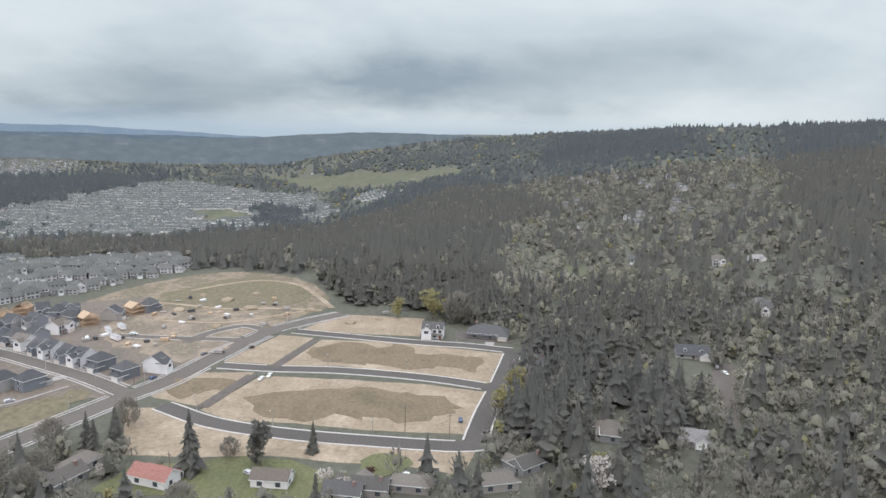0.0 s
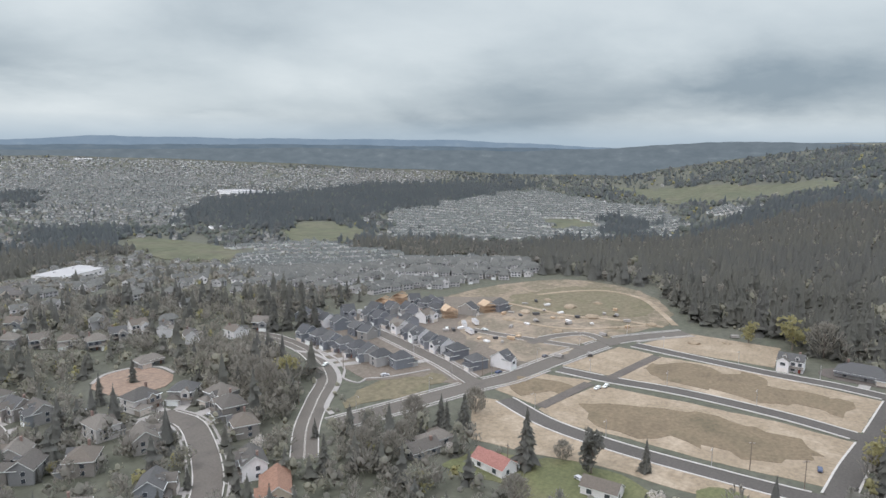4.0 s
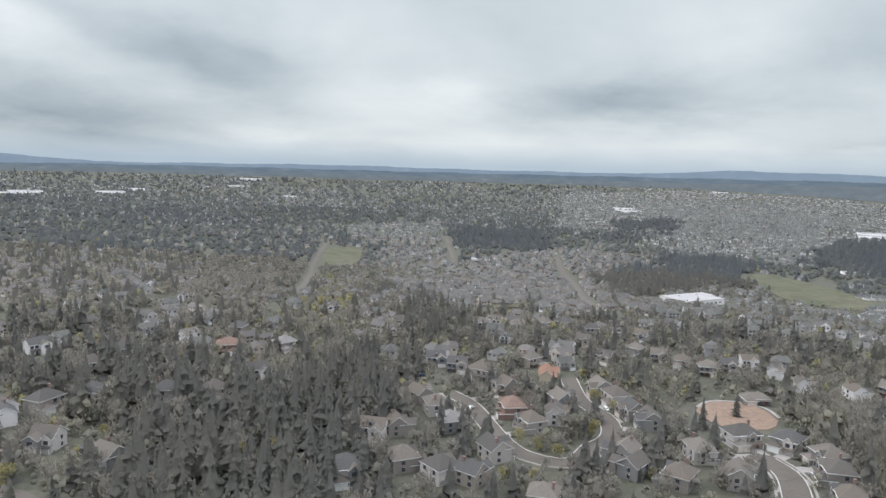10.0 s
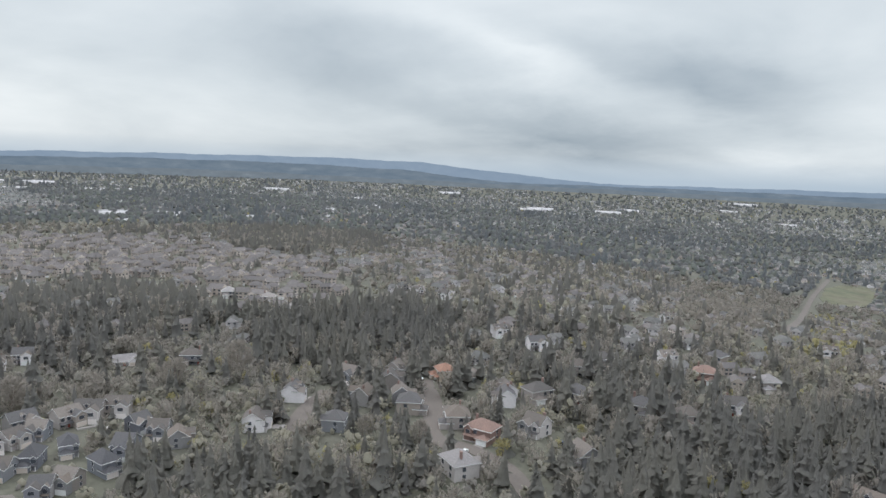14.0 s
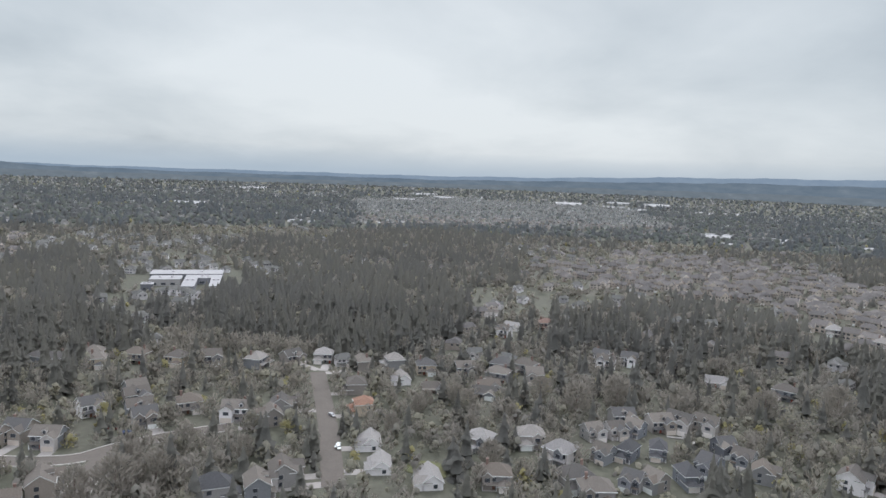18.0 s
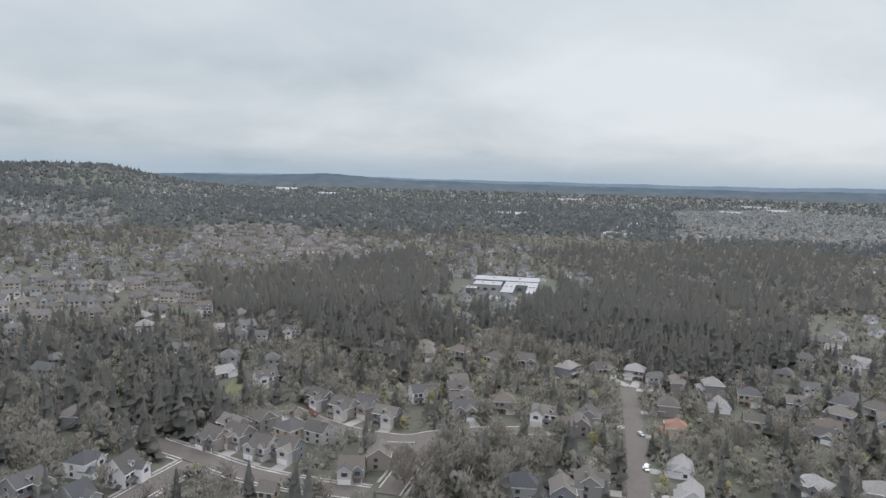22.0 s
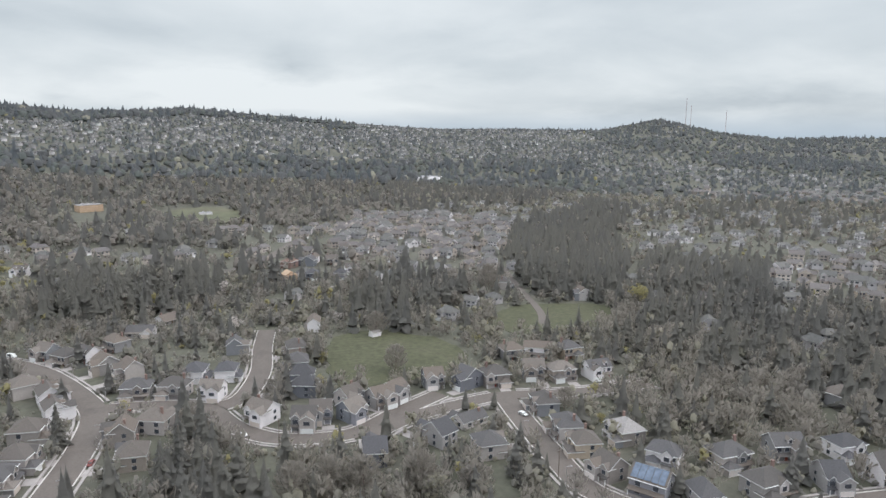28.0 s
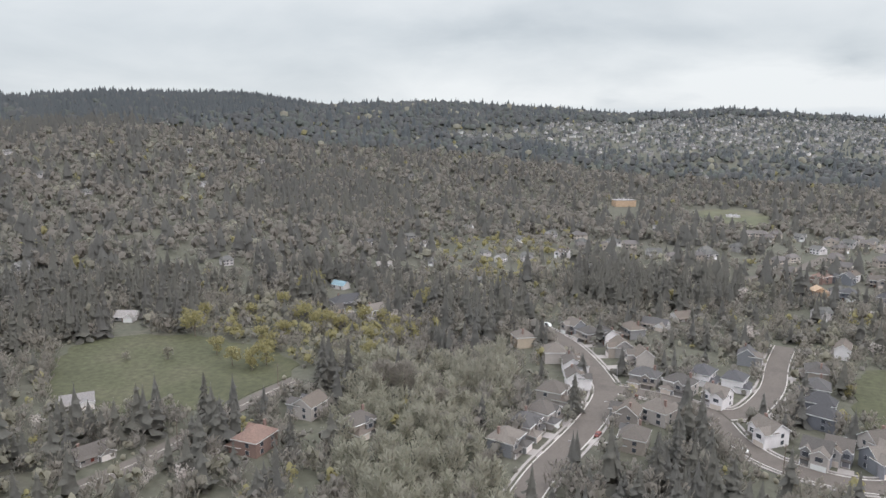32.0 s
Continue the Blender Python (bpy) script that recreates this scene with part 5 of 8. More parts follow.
TERRACE_HOMES = [(-446, 50, 'p2'), (-426, 72, 'h2'), (-426, 93, 'p2'), (-411, 110, 'ht'), (-403, 133, 'g2'), (-388, 150, 'h2'), (-382, 171, 'g2'), (-394, 91, 'p1'), (-361, 132, 'r1'), (-380, 61, 'h2'), (-345, 60, 'oh'), (-301, 56, 'p1'), (-259, 73, 'p1'), (-374, 105, 'r1'), (-290, 105, 'p2'), (-290, 130, 'p2'), (-270, 136, 'p2'), (-253, 99, 'h2'), (-245, 130, 'h2'), (-232, 133, 'h2'), (-307, 188, 'g2'), (-296, 203, 'g2'), (-294, 214, 'g2'), (-289, 226, 'g2')]
LANE_HOMES = [(-232, 290, 'w2'), (-220, 246, 'w2'), (-226, 334, 'g2'), (-197, 305, 'g2'), (-188, 267, 'h2'), (-200, 338, 'g2'), (-209, 359, 'g2'), (-131, 346, 'w2'), (-328, 310, 'h2'), (-339, 619, 'w2'), (-307, 622, 'w2'), (-406, 234, 'w2'), (-409, 254, 'w2'), (-499, 195, 'w2'), (-523, 213, 'p1'), (-561, 209, 'p1'), (-520, 241, 'hb'), (-468, 487, 'p2'), (-422, 489, 'p2'), (-358, 285, 'p1'), (-301, 330, 'p1'), (-371, 460, 'p2')]
NEW_COURT = [(-292, 163, 'wg'), (-292, 175, 'wg'), (-292, 187, 'wg'), (-267, 156, 'wg'), (-267, 168, 'd2'), (-266, 183, 'd2'), (-239, 154, 'wg'), (-237, 163, 'wg'), (-238, 179, 'd2'), (-245, 195, 'd2'), (-263, 216, 'wg'), (-249, 216, 'wg'), (-234, 213, 'wg')]
VALLEY_HOMES = [(-80, -585, 'tf'), (-100, -586, 'dh'), (-123, -580, 'dh'), (-108, -648, 'wd'), (-138, -600, 'w2'), (-466, -307, 'p2'), (-530, -293, 'w2'), (-529, -260, 'h2'), (-528, -232, 'h2'), (-483, -198, 'w2'), (-369, -166, 'w2'), (-452, -86, 'ht'), (-455, -110, 'h2'), (-460, -65, 'h2'), (-450, -40, 'ht'), (-449, -20, 'g2'), (-342, -122, 'g2'), (-332, -106, 'g2'), (-337, -96, 'g2'), (-327, -82, 'g2'), (-365, -73, 'w2'), (-378, -54, 'g2'), (-346, -46, 'g2'), (-363, -27, 'h2'), (-305, -139, 'g2'), (-295, -120, 'wt'), (-297, -107, 'g2'), (-275, -124, 'g2'), (-276, -113, 'g2'), (-260, -80, 'g2'), (-279, -66, 'g2'), (-261, -11, 'd2'), (-294, -148, 'g2'), (-440, 7, 'p2'), (-444, 29, 'g2'), (-351, 18, 'g2'), (-337, 13, 'g2'), (-347, -4, 'w2'), (-271, 15, 'g2'), (-262, 5, 'g2'), (-276, 56, 'p1'), (-373, 138, 'r1'), (-573, 216, 'r1'), (-406, 159, 'h2'), (-403, 174, 'h2'), (-418, 237, 'w2')]
ROW_HOMES = [(-82, -291, 'wg'), (-93, -295, 'wg'), (-112, -304, 'wg'), (-129, -306, 'wd'), (-143, -305, 'h2'), (-166, -307, 'g2'), (-179, -301, 'h2'), (-198, -297, 'w2'), (-185, -336, 'wl'), (-169, -339, 'h2'), (-201, -331, 'ht'), (-112, -263, 'r1'), (-93, -250, 'd2'), (-108, -234, 'h2'), (-149, -265, 'h2'), (-145, -239, 'h2'), (-143, -223, 'ht'), (-167, -227, 'p2'), (-169, -204, 'wh'), (-140, -202, 'g2'), (-150, -187, 'so'), (-161, -171, 'd2'), (-191, -195, 'h2'), (-188, -173, 'h2'), (-218, -194, 'g2')]
CORNER_HOMES = [(-241, -186, 'wh'), (-237, -166, 'ch'), (-214, -168, 'd2'), (-207, -139, 'g2'), (-274, -151, 'g2'), (-284, -140, 'g2'), (-359, -50, 'g2'), (-390, -56, 'g2'), (-240, -106, 'ct'), (-486, -255, 'p1'), (-547, -303, 'w2'), (-497, -383, 'ht'), (-493, -327, 'p2'), (-286, -226, 'h2'), (-379, -199, 'p1'), (-462, -119, 'h2'), (-467, -91, 'ht'), (-363, -404, 'g2'), (-284, -450, 'g2'), (-244, -502, 'h2'), (-251, -565, 'h2')]
WEST_HOMES = [(135, -676, 'w2'), (75, -420, 'g2'), (64, -407, 'h2'), (54, -408, 'w2'), (41, -426, 'h2'), (43, -387, 'g2'), (30, -374, 'g2'), (99, -383, 'ht'), (76, -363, 'h2'), (62, -348, 'w2'), (58, -329, 'w2'), (64, -306, 'h2'), (63, -281, 'h2'), (67, -266, 'h2'), (70, -249, 'h2'), (26, -341, 'h2'), (10, -337, 'h2'), (28, -293, 'g2'), (23, -270, 'h2'), (-1, -358, 'wh'), (-16, -355, 'wh'), (-5, -325, 'w2'), (29, -452, 'w1'), (-23, -398, 'g2'), (-74, -432, 'wl'), (-55, -383, 'h2'), (-52, -357, 'h2'), (-51, -336, 'd2'), (-50, -320, 'd2'), (-26, -295, 'w2'), (-43, -281, 'wg'), (-67, -281, 'wg'), (-67, -301, 'g2'), (-64, -243, 'd2'), (16, -301, 'h2'), (-52, -289, 'wg')]
FARM_HOMES = [(356, -337, 'p1'), (272, -472, 'bl'), (241, -430, 'h1'), (237, -407, 'ct'), (208, -406, 'w2'), (160, -249, 'g2'), (132, -241, 'h2'), (162, -212, 'hb'), (216, -182, 'r1'), (263, -217, 'p1'), (277, -560, 'p1'), (294, -632, 'w2'), (280, -673, 'w2'), (337, -640, 'w2'), (14, -478, 'w1'), (-114, -662, 'w2'), (-129, -648, 'g2'), (-89, -645, 'hb'), (-154, -708, 'g2')]

# ---- stands close by, as ellipses: x, y, half width across, half depth, turn ----
WOODS = [(376, 333, 19, 29, 42), (-18, 289, 50, 47, 93), (-9, 362, 42, 11, 91), (-164, 204, 54, 15, 129), (-31, 319, 39, 27, 96), (-284, 437, 60, 69, 123), (-336, -220, 16, 36, -147), (-305, -191, 26, 37, -148), (-380, -293, 20, 77, -142), (-314, -196, 24, 18, -148), (-161, -494, 34, 51, -108), (1, -271, 9, 15, -90), (14, -230, 18, 12, -87), (185, -210, 7, 20, -49), (171, -300, 14, 19, -60), (223, -327, 9, 21, -56), (217, -197, 20, 9, -42)]
BARE_WOODS = [(-267, -32, 27, 17, -170), (-236, -244, 31, 12, -134), (-226, -226, 30, 22, -135), (-47, -217, 33, 7, -102), (98, -267, 32, 64, -70), (124, -276, 24, 58, -66), (-327, 219, 36, 11, 146)]
SPRING_WOODS = [(273, 249, 12, 23, 42), (228, -379, 43, 30, -59), (228, -305, 16, 11, -53), (-94, -510, 10, 15, -100), (477, -6, 20, 14, -1), (290, -26, 4, 14, -5)]

# ---- land cover further off, as outlines ----
ZONES = []


def zone(kind, outline):
    ZONES.append((kind, outline))


zone("rows", [(1814, 1179), (2438, 1198), (2643, 995), (2343, 653), (2170, 409), (1716, 264), (1449, 273), (1418, 361), (1404, 567), (1307, 746), (1250, 818)])
zone("fir", [(1923, 528), (1844, 393), (1456, 304), (1503, 407)])
zone("green", [(1843, 674), (1882, 553), (1638, 477), (1634, 591)])
zone("fir", [(2308, 1494), (2762, 1378), (2970, 1286), (2462, 1169), (1978, 1104), (1738, 1129)])
zone("green", [(2987, 855), (2754, 519), (2407, 179), (2058, -64), (1727, -13), (2068, 254), (2452, 542), (2702, 686)])
zone("rows", [(1955, 280), (1932, 206), (1708, 77), (1614, 93), (1721, 211)])
zone("dark", [(1221, 798), (1331, 538), (640, 249), (620, 303), (1118, 639), (1069, 701)])
zone("fir", [(1347, 544), (1327, 338), (1347, 210), (673, 82), (512, 80), (538, 119), (542, 188), (615, 234)])
zone("rows", [(1064, 698), (1140, 557), (604, 222), (538, 246), (473, 273), (439, 291)])
zone("fir", [(1388, 262), (1259, 31), (1338, -119), (1111, -190), (920, -84), (753, 18), (473, 18), (421, 58), (503, 82)])
zone("fir", [(2703, -450), (2239, -730), (1524, -513), (1684, -405), (1803, -231)])
zone("fir", [(1902, -879), (3741, -2316), (514, -334), (623, -361), (985, -488)])
zone("fir", [(330, -33), (422, -76), (399, -106), (316, -75), (251, -56), (249, -39), (284, -34)])
zone("fir", [(335, -90), (321, -125), (265, -105), (263, -77)])
zone("leafy", [(1628, -249), (1324, -437), (1188, -518), (865, -390), (829, -280), (935, -162)])
zone("fir", [(1363, 1567), (1683, 1691), (1949, 1652), (2036, 1540), (2556, 1430), (2977, 1390), (2375, 1253), (1781, 1154), (1456, 1121), (1308, 1093), (1226, 1216), (1202, 1382)])
zone("green", [(1288, 1147), (1360, 1100), (1349, 954), (1210, 857), (1132, 917), (1146, 1005)])
zone("rows", [(1013, 1054), (1163, 942), (1135, 723), (1168, 542), (614, 226), (518, 272), (441, 313), (469, 433), (814, 836)])
zone("dark", [(1250, 900), (1331, 673), (1209, 537), (1120, 613), (1105, 783)])
zone("dark", [(874, 1603), (1048, 1474), (857, 1200), (698, 1089), (609, 1127)])
zone("fir", [(1257, 535), (1470, 490), (1506, 255), (1774, 80), (1569, -111), (462, -41), (421, 7), (431, 60), (521, 94), (545, 180), (585, 215)])
zone("mid", [(1784, 3229), (2817, 2498), (3294, 1671), (2642, 1506), (2150, 1736), (1747, 1755), (1434, 1648), (1178, 1356), (1111, 1541), (938, 1718)])
zone("fir", [(492, 2140), (587, 2226), (787, 2040), (648, 1676), (429, 1737)])
zone("dark", [(1199, 2457), (1510, 2462), (1218, 1986), (1039, 2046)])
zone("fir", [(1582, 1768), (1873, 1811), (2017, 1640), (2490, 1734), (2830, 1483), (3432, 1320), (2789, 1067), (2171, 1097), (1694, 1271), (1387, 1142), (1318, 1334), (1374, 1534)])
zone("fir", [(901, 1523), (1089, 1487), (969, 1277), (816, 1153), (770, 1232)])
zone("fir", [(622, 1304), (722, 1369), (716, 1167), (582, 1023), (495, 1017)])
zone("green", [(283, 1061), (385, 1132), (430, 1003), (246, 659), (176, 625)])
zone("green", [(932, 1283), (1025, 1284), (985, 932), (851, 917), (830, 1056)])
zone("green", [(1288, 1146), (1476, 1196), (1392, 961), (1222, 884), (1195, 1029)])
zone("mid", [(404, 1544), (681, 1728), (906, 1592), (799, 1352), (671, 1378), (518, 1098), (385, 1028), (342, 1314)])
zone("mid", [(840, 2178), (1031, 2114), (1263, 1985), (1329, 1533), (2327, 2605), (3101, 2531), (2257, 3549), (1507, 3640)])
zone("bare", [(23, 436), (50, 418), (59, 346), (49, 290), (27, 259), (11, 260)])
zone("dark", [(98, 618), (129, 583), (118, 471), (88, 432), (78, 480)])
zone("bare", [(259, 307), (299, 280), (274, 232), (233, 193), (200, 186), (223, 226)])
zone("dark", [(1173, 2373), (1472, 2471), (1301, 2145), (1042, 2103)])
zone("bare", [(-157, 1384), (23, 1619), (29, 1282), (-11, 610), (-75, 617), (-127, 873)])
zone("spring", [(12, 785), (111, 1141), (63, 617), (14, 578)])
zone("fir", [(-70, 309), (-32, 332), (-19, 380), (25, 379), (51, 357), (41, 297), (18, 257), (14, 219), (-56, 224), (-61, 261)])
zone("leafy", [(-567, 1200), (-522, 1671), (-262, 1631), (-138, 952), (-118, 513), (-207, 511), (-275, 577)])
zone("dark", [(-139, 384), (-113, 445), (-74, 418), (-51, 445), (-7, 417), (-28, 342), (-72, 319), (-112, 337)])
zone("mid", [(144, 2308), (527, 2382), (344, 1480), (666, 1713), (576, 1147), (303, 624), (159, 678), (160, 1225), (215, 1776)])
zone("dark", [(-624, 368), (-589, 443), (-517, 460), (-371, 335), (-378, 272), (-429, 252)])
zone("fir", [(-406, 420), (-366, 487), (-322, 569), (-261, 543), (-206, 422), (-240, 342), (-301, 352)])
zone("tan", [(-1017, 601), (-952, 824), (-629, 734), (-454, 692), (-466, 562), (-585, 506), (-677, 476), (-758, 447)])
zone("fir", [(-75, 277), (-47, 346), (3, 389), (52, 417), (39, 286), (-61, 225)])
zone("fir", [(-228, 189), (-188, 201), (-159, 213), (-125, 188), (-184, 152)])
zone("dark", [(-883, 911), (-797, 1210), (-624, 1058), (-597, 792), (-740, 786)])
zone("dark", [(-241, 322), (-232, 397), (-200, 420), (-157, 353), (-176, 303), (-215, 288)])
zone("fir", [(-687, -21), (-750, 17), (-667, 108), (-719, 199), (-537, 177), (-441, 134), (-441, 79), (-463, 1), (-554, -69), (-616, -77), (-594, -30)])
zone("dark", [(-1183, 4), (-1257, 164), (-1331, 459), (-1010, 425), (-719, 290), (-730, 227), (-951, 199), (-901, 65), (-968, 3)])
zone("dark", [(-586, 272), (-599, 367), (-557, 406), (-464, 485), (-375, 394), (-387, 309), (-407, 251), (-436, 212)])
zone("fir", [(-357, 382), (-354, 459), (-304, 509), (-226, 384), (-259, 349), (-291, 322)])
zone("tan", [(-887, 391), (-1081, 656), (-986, 713), (-700, 780), (-405, 617), (-361, 517), (-402, 441), (-578, 495), (-664, 406), (-762, 352)])
zone("bare", [(-512, -64), (-476, 48), (-441, 45), (-468, -59)])
zone("mid", [(-2955, 430), (-3487, 955), (-2736, 1650), (-1577, 1136), (-1543, 707), (-1586, 256)])
zone("fir", [(-850, -324), (-933, -159), (-559, -95), (-481, -57), (-439, -117), (-501, -175)])
zone("fir", [(-733, -19), (-887, 111), (-832, 209), (-613, 212), (-474, 142), (-463, 61), (-488, -10)])
zone("dark", [(-1130, 38), (-1394, 287), (-1401, 463), (-1028, 350), (-995, 124)])
zone("bare", [(-747, -453), (-888, -339), (-524, -183), (-516, -231), (-543, -330)])
zone("bare", [(-305, -61), (-319, -26), (-306, -10), (-268, -17), (-241, -48)])
zone("tan", [(-1201, -535), (-1261, -339), (-985, -280), (-979, -436)])
zone("dark", [(-746, -294), (-895, -165), (-589, -97), (-545, -125), (-579, -216)])
zone("dark", [(-445, -329), (-371, -214), (-299, -156), (-239, -171), (-272, -208), (-290, -281), (-342, -325)])
zone("bare", [(-219, -289), (-268, -291), (-275, -240), (-247, -205), (-210, -230), (-197, -255)])
zone("bare", [(-327, -493), (-332, -412), (-274, -341), (-219, -334)])
zone("tan", [(-1311, -758), (-1461, -472), (-963, -309), (-867, -501)])
zone("tan", [(-1219, -1545), (-1921, -1415), (-1245, -830), (-950, -1163)])
zone("tan", [(-601, -584), (-694, -401), (-586, -242), (-480, -320), (-444, -427)])
zone("fir", [(-404, -791), (-537, -950), (-722, -1073), (-440, -611), (-284, -409), (-254, -460), (-277, -530)])
zone("fir", [(-434, -564), (-518, -499), (-309, -282), (-238, -280), (-297, -399)])
zone("fir", [(-304, -221), (-361, -202), (-270, -146), (-244, -170)])
zone("fir", [(-708, -403), (-766, -303), (-1103, -233), (-428, -83), (-390, -92), (-490, -187), (-526, -292)])
zone("bare", [(-216, -281), (-291, -252), (-241, -201), (-205, -195), (-189, -238)])
zone("tan", [(-230, -1042), (-459, -956), (-312, -608), (-233, -540), (-148, -688)])
zone("hillrows", [(-985, -4288), (-1503, -4135), (-1931, -3167), (-1445, -2071), (-1118, -1836), (-946, -2148), (-866, -2392), (-511, -2245)])
zone("hillrows", [(-1522, -2414), (-1473, -1677), (-1998, -1391), (-1361, -1117), (-1007, -1265), (-988, -1625)])
zone("hillrows", [(462, -2226), (266, -2468), (-195, -2678), (-667, -2703), (-1497, -2749), (-1425, -2081), (-998, -1761), (-642, -1823), (-326, -1810), (-12, -1906), (264, -1773), (374, -1781)])
zone("leafy", [(275, -1701), (141, -1675), (2, -1810), (-300, -1667), (-397, -1611), (-169, -1457), (127, -1480), (248, -1524)])
zone("dark", [(-392, -1395), (-736, -1248), (-598, -1091), (-365, -1225)])
zone("tan", [(-48, -924), (-164, -921), (-311, -1045), (-459, -903), (-326, -653), (-250, -708), (-122, -690), (-47, -641), (-38, -742)])
zone("tan", [(179, -809), (17, -778), (-41, -705), (-32, -646), (75, -703), (142, -674)])
zone("dark", [(108, -652), (15, -631), (-29, -578), (-17, -517), (50, -520)])
zone("fir", [(-420, -862), (-496, -716), (-348, -492), (-260, -470), (-277, -572)])
zone("dark", [(-314, -436), (-432, -565), (-381, -374), (-296, -264), (-254, -259), (-244, -315)])
zone("bare", [(-204, -289), (-270, -257), (-237, -214), (-186, -218), (-184, -254)])
zone("bare", [(-29, -239), (-102, -214), (-93, -185), (-18, -211)])
zone("fir", [(19, -256), (-23, -237), (-19, -205), (17, -218)])
zone("fir", [(-122, -498), (-148, -469), (-110, -348), (-92, -366)])
zone("green", [(30, -1121), (-78, -1143), (-70, -981), (21, -983)])
zone("spring", [(291, -680), (177, -826), (116, -676), (143, -536), (189, -509)])
zone("fir", [(120, -605), (-13, -637), (-15, -514), (47, -484), (94, -518)])
zone("alder", [(183, -319), (83, -328), (55, -200), (118, -195)])
zone("dark", [(655, -901), (594, -1078), (429, -952), (346, -736), (474, -735), (476, -647)])
zone("dark", [(384, -561), (229, -482), (168, -452), (123, -493), (100, -400), (143, -350), (270, -410)])
zone("fir", [(3536, -2618), (3187, -3034), (2528, -3601), (1088, -1769), (1008, -1094), (1047, -769)])
zone("spring", [(253, -294), (289, -365), (235, -405), (161, -389), (163, -343), (194, -288)])
zone("spring", [(251, -621), (192, -824), (136, -644), (162, -494)])
zone("alder", [(164, -311), (101, -359), (79, -266), (76, -222), (71, -190), (101, -178)])
zone("hillrows", [(672, -1550), (498, -2096), (167, -2536), (-570, -2987), (-365, -1864), (199, -1617), (476, -1654)])
zone("spring", [(14, 690), (36, 1063), (75, 1320), (84, 1132), (100, 897), (60, 690)])
zone("dark", [(494, -353), (470, -435), (393, -436), (299, -344), (293, -267), (369, -259)])

# ---- stores and warehouses: x, y, length ----
HALLS = [(-2660, 1631, 128), (-2512, 1857, 128), (-2504, 1996, 105), (-1411, 1090, 138), (-1232, 988, 65), (-1172, 1293, 71), (-1290, 1158, 71), (-1260, 1696, 104), (-1109, 1517, 61), (-1331, 2089, 121), (-1131, 1983, 75), (-1678, 3403, 190), (-1013, 2983, 190), (-754, 3180, 187), (-708, 3390, 170), (-1738, 2563, 127), (-2249, 2658, 171), (-277, 3715, 122), (36, 4400, 180), (-1642, 130, 108), (-1650, 331, 55), (-2016, 226, 116), (-2393, -226, 98), (-2367, -129, 77)]
HALLS += [(-1402, 1089, 131), (-1311, 1172, 129), (-1180, 1362, 59), (-1284, 1744, 106), (-1189, 1694, 51), (-1387, 2175, 122), (-3071, 688, 154), (-3320, 945, 155), (-3025, 1488, 190), (-2854, 1627, 161), (-1331, 546, 24), (-2325, 2055, 51), (-3713, 26, 190), (-3703, -1543, 190), (-3510, -1225, 182), (-3327, -1001, 114), (-1653, 323, 48), (-2309, -163, 132), (-3558, 913, 190), (-3379, 1148, 87), (-3089, 1787, 175), (-2983, 1938, 190), (-3822, 70, 156), (-1012, 2909, 190)]
HALLS += [(-842, 2915, 99), (-353, 1399, 47), (-225, 4071, 190), (-11, 3364, 110), (373, 4384, 190), (938, 4299, 190), (1295, 4205, 190), (1488, 2909, 160), (2305, 3406, 134), (2518, 3409, 173), (429, 1534, 65), (870, 4313, 190), (1345, 4189, 190), (1451, 2800, 190), (1892, 1905, 190), (576, 4272, 190), (2808, 3387, 180), (2372, 3300, 66), (1838, 1874, 129), (1220, 1276, 101), (-2065, -1264, 99), (-502, -1506, 169)]

# ---- trees that stand by themselves: x, y, height, kind ----
LONE_TREES = [(239, 92, 24.6, 'f'), (246, 68, 18.6, 'c'), (257, 50, 13.9, 'f'), (254, 138, 16.4, 'f'), (258, 129, 16.1, 'f'), (230, 41, 8.1, 'b'), (226, 33, 6.4, 'b'), (251, 81, 8.4, 't'), (232, -57, 15.5, 'b'), (342, -159, 10.5, 'b'), (260, -77, 28.0, 'f'), (277, -62, 18.1, 'f'), (260, -52, 13.8, 'f'), (290, -105, 26.9, 'f'), (307, -103, 30.9, 'f'), (304, -119, 22.8, 'f'), (293, -30, 18.1, 'y'), (321, -36, 16.8, 'y'), (465, 7, 22.6, 'y'), (457, -10, 21.4, 't'), (458, -5, 22.7, 'f'), (392, -52, 16.7, 'f'), (467, 32, 15.7, 'y'), (276, 132, 13.1, 't'), (241, 140, 10.6, 'f'), (230, 143, 11.3, 't'), (230, 159, 9.1, 't'), (219, 180, 8.8, 'f'), (238, 25, 5.6, 'p'), (234, -28, 8.5, 'f')]
LONE_TREES_MORE = [(336, 309, 25.3, 'f'), (343, 303, 23.4, 'f'), (353, 299, 26.6, 'f'), (357, 292, 21.5, 'f'), (257, 128, 17.8, 'f'), (248, 132, 16.5, 'f'), (119, 244, 14.2, 'f'), (161, 191, 9.1, 'f'), (225, 304, 13.8, 'f'), (197, 291, 15.9, 'f'), (159, 333, 8.4, 'y'), (163, 318, 7.3, 'y'), (107, 278, 6.8, 'y'), (113, 270, 6.7, 'y'), (138, 289, 10.2, 'y'), (101, 287, 8.1, 'y'), (144, 244, 5.5, 'y'), (138, 243, 6.9, 'f'), (230, 266, 9.3, 'f'), (259, 231, 18.2, 'y'), (240, 226, 20.3, 't'), (248, 241, 18.1, 't'), (241, 246, 15.1, 'f'), (251, 150, 13.7, 't'), (211, 150, 13.7, 't'), (216, 140, 12.4, 't'), (196, 157, 15.7, 'f'), (102, 229, 8.8, 'f'), (83, 250, 7.8, 'y'), (-21, 286, 10.1, 'y')]
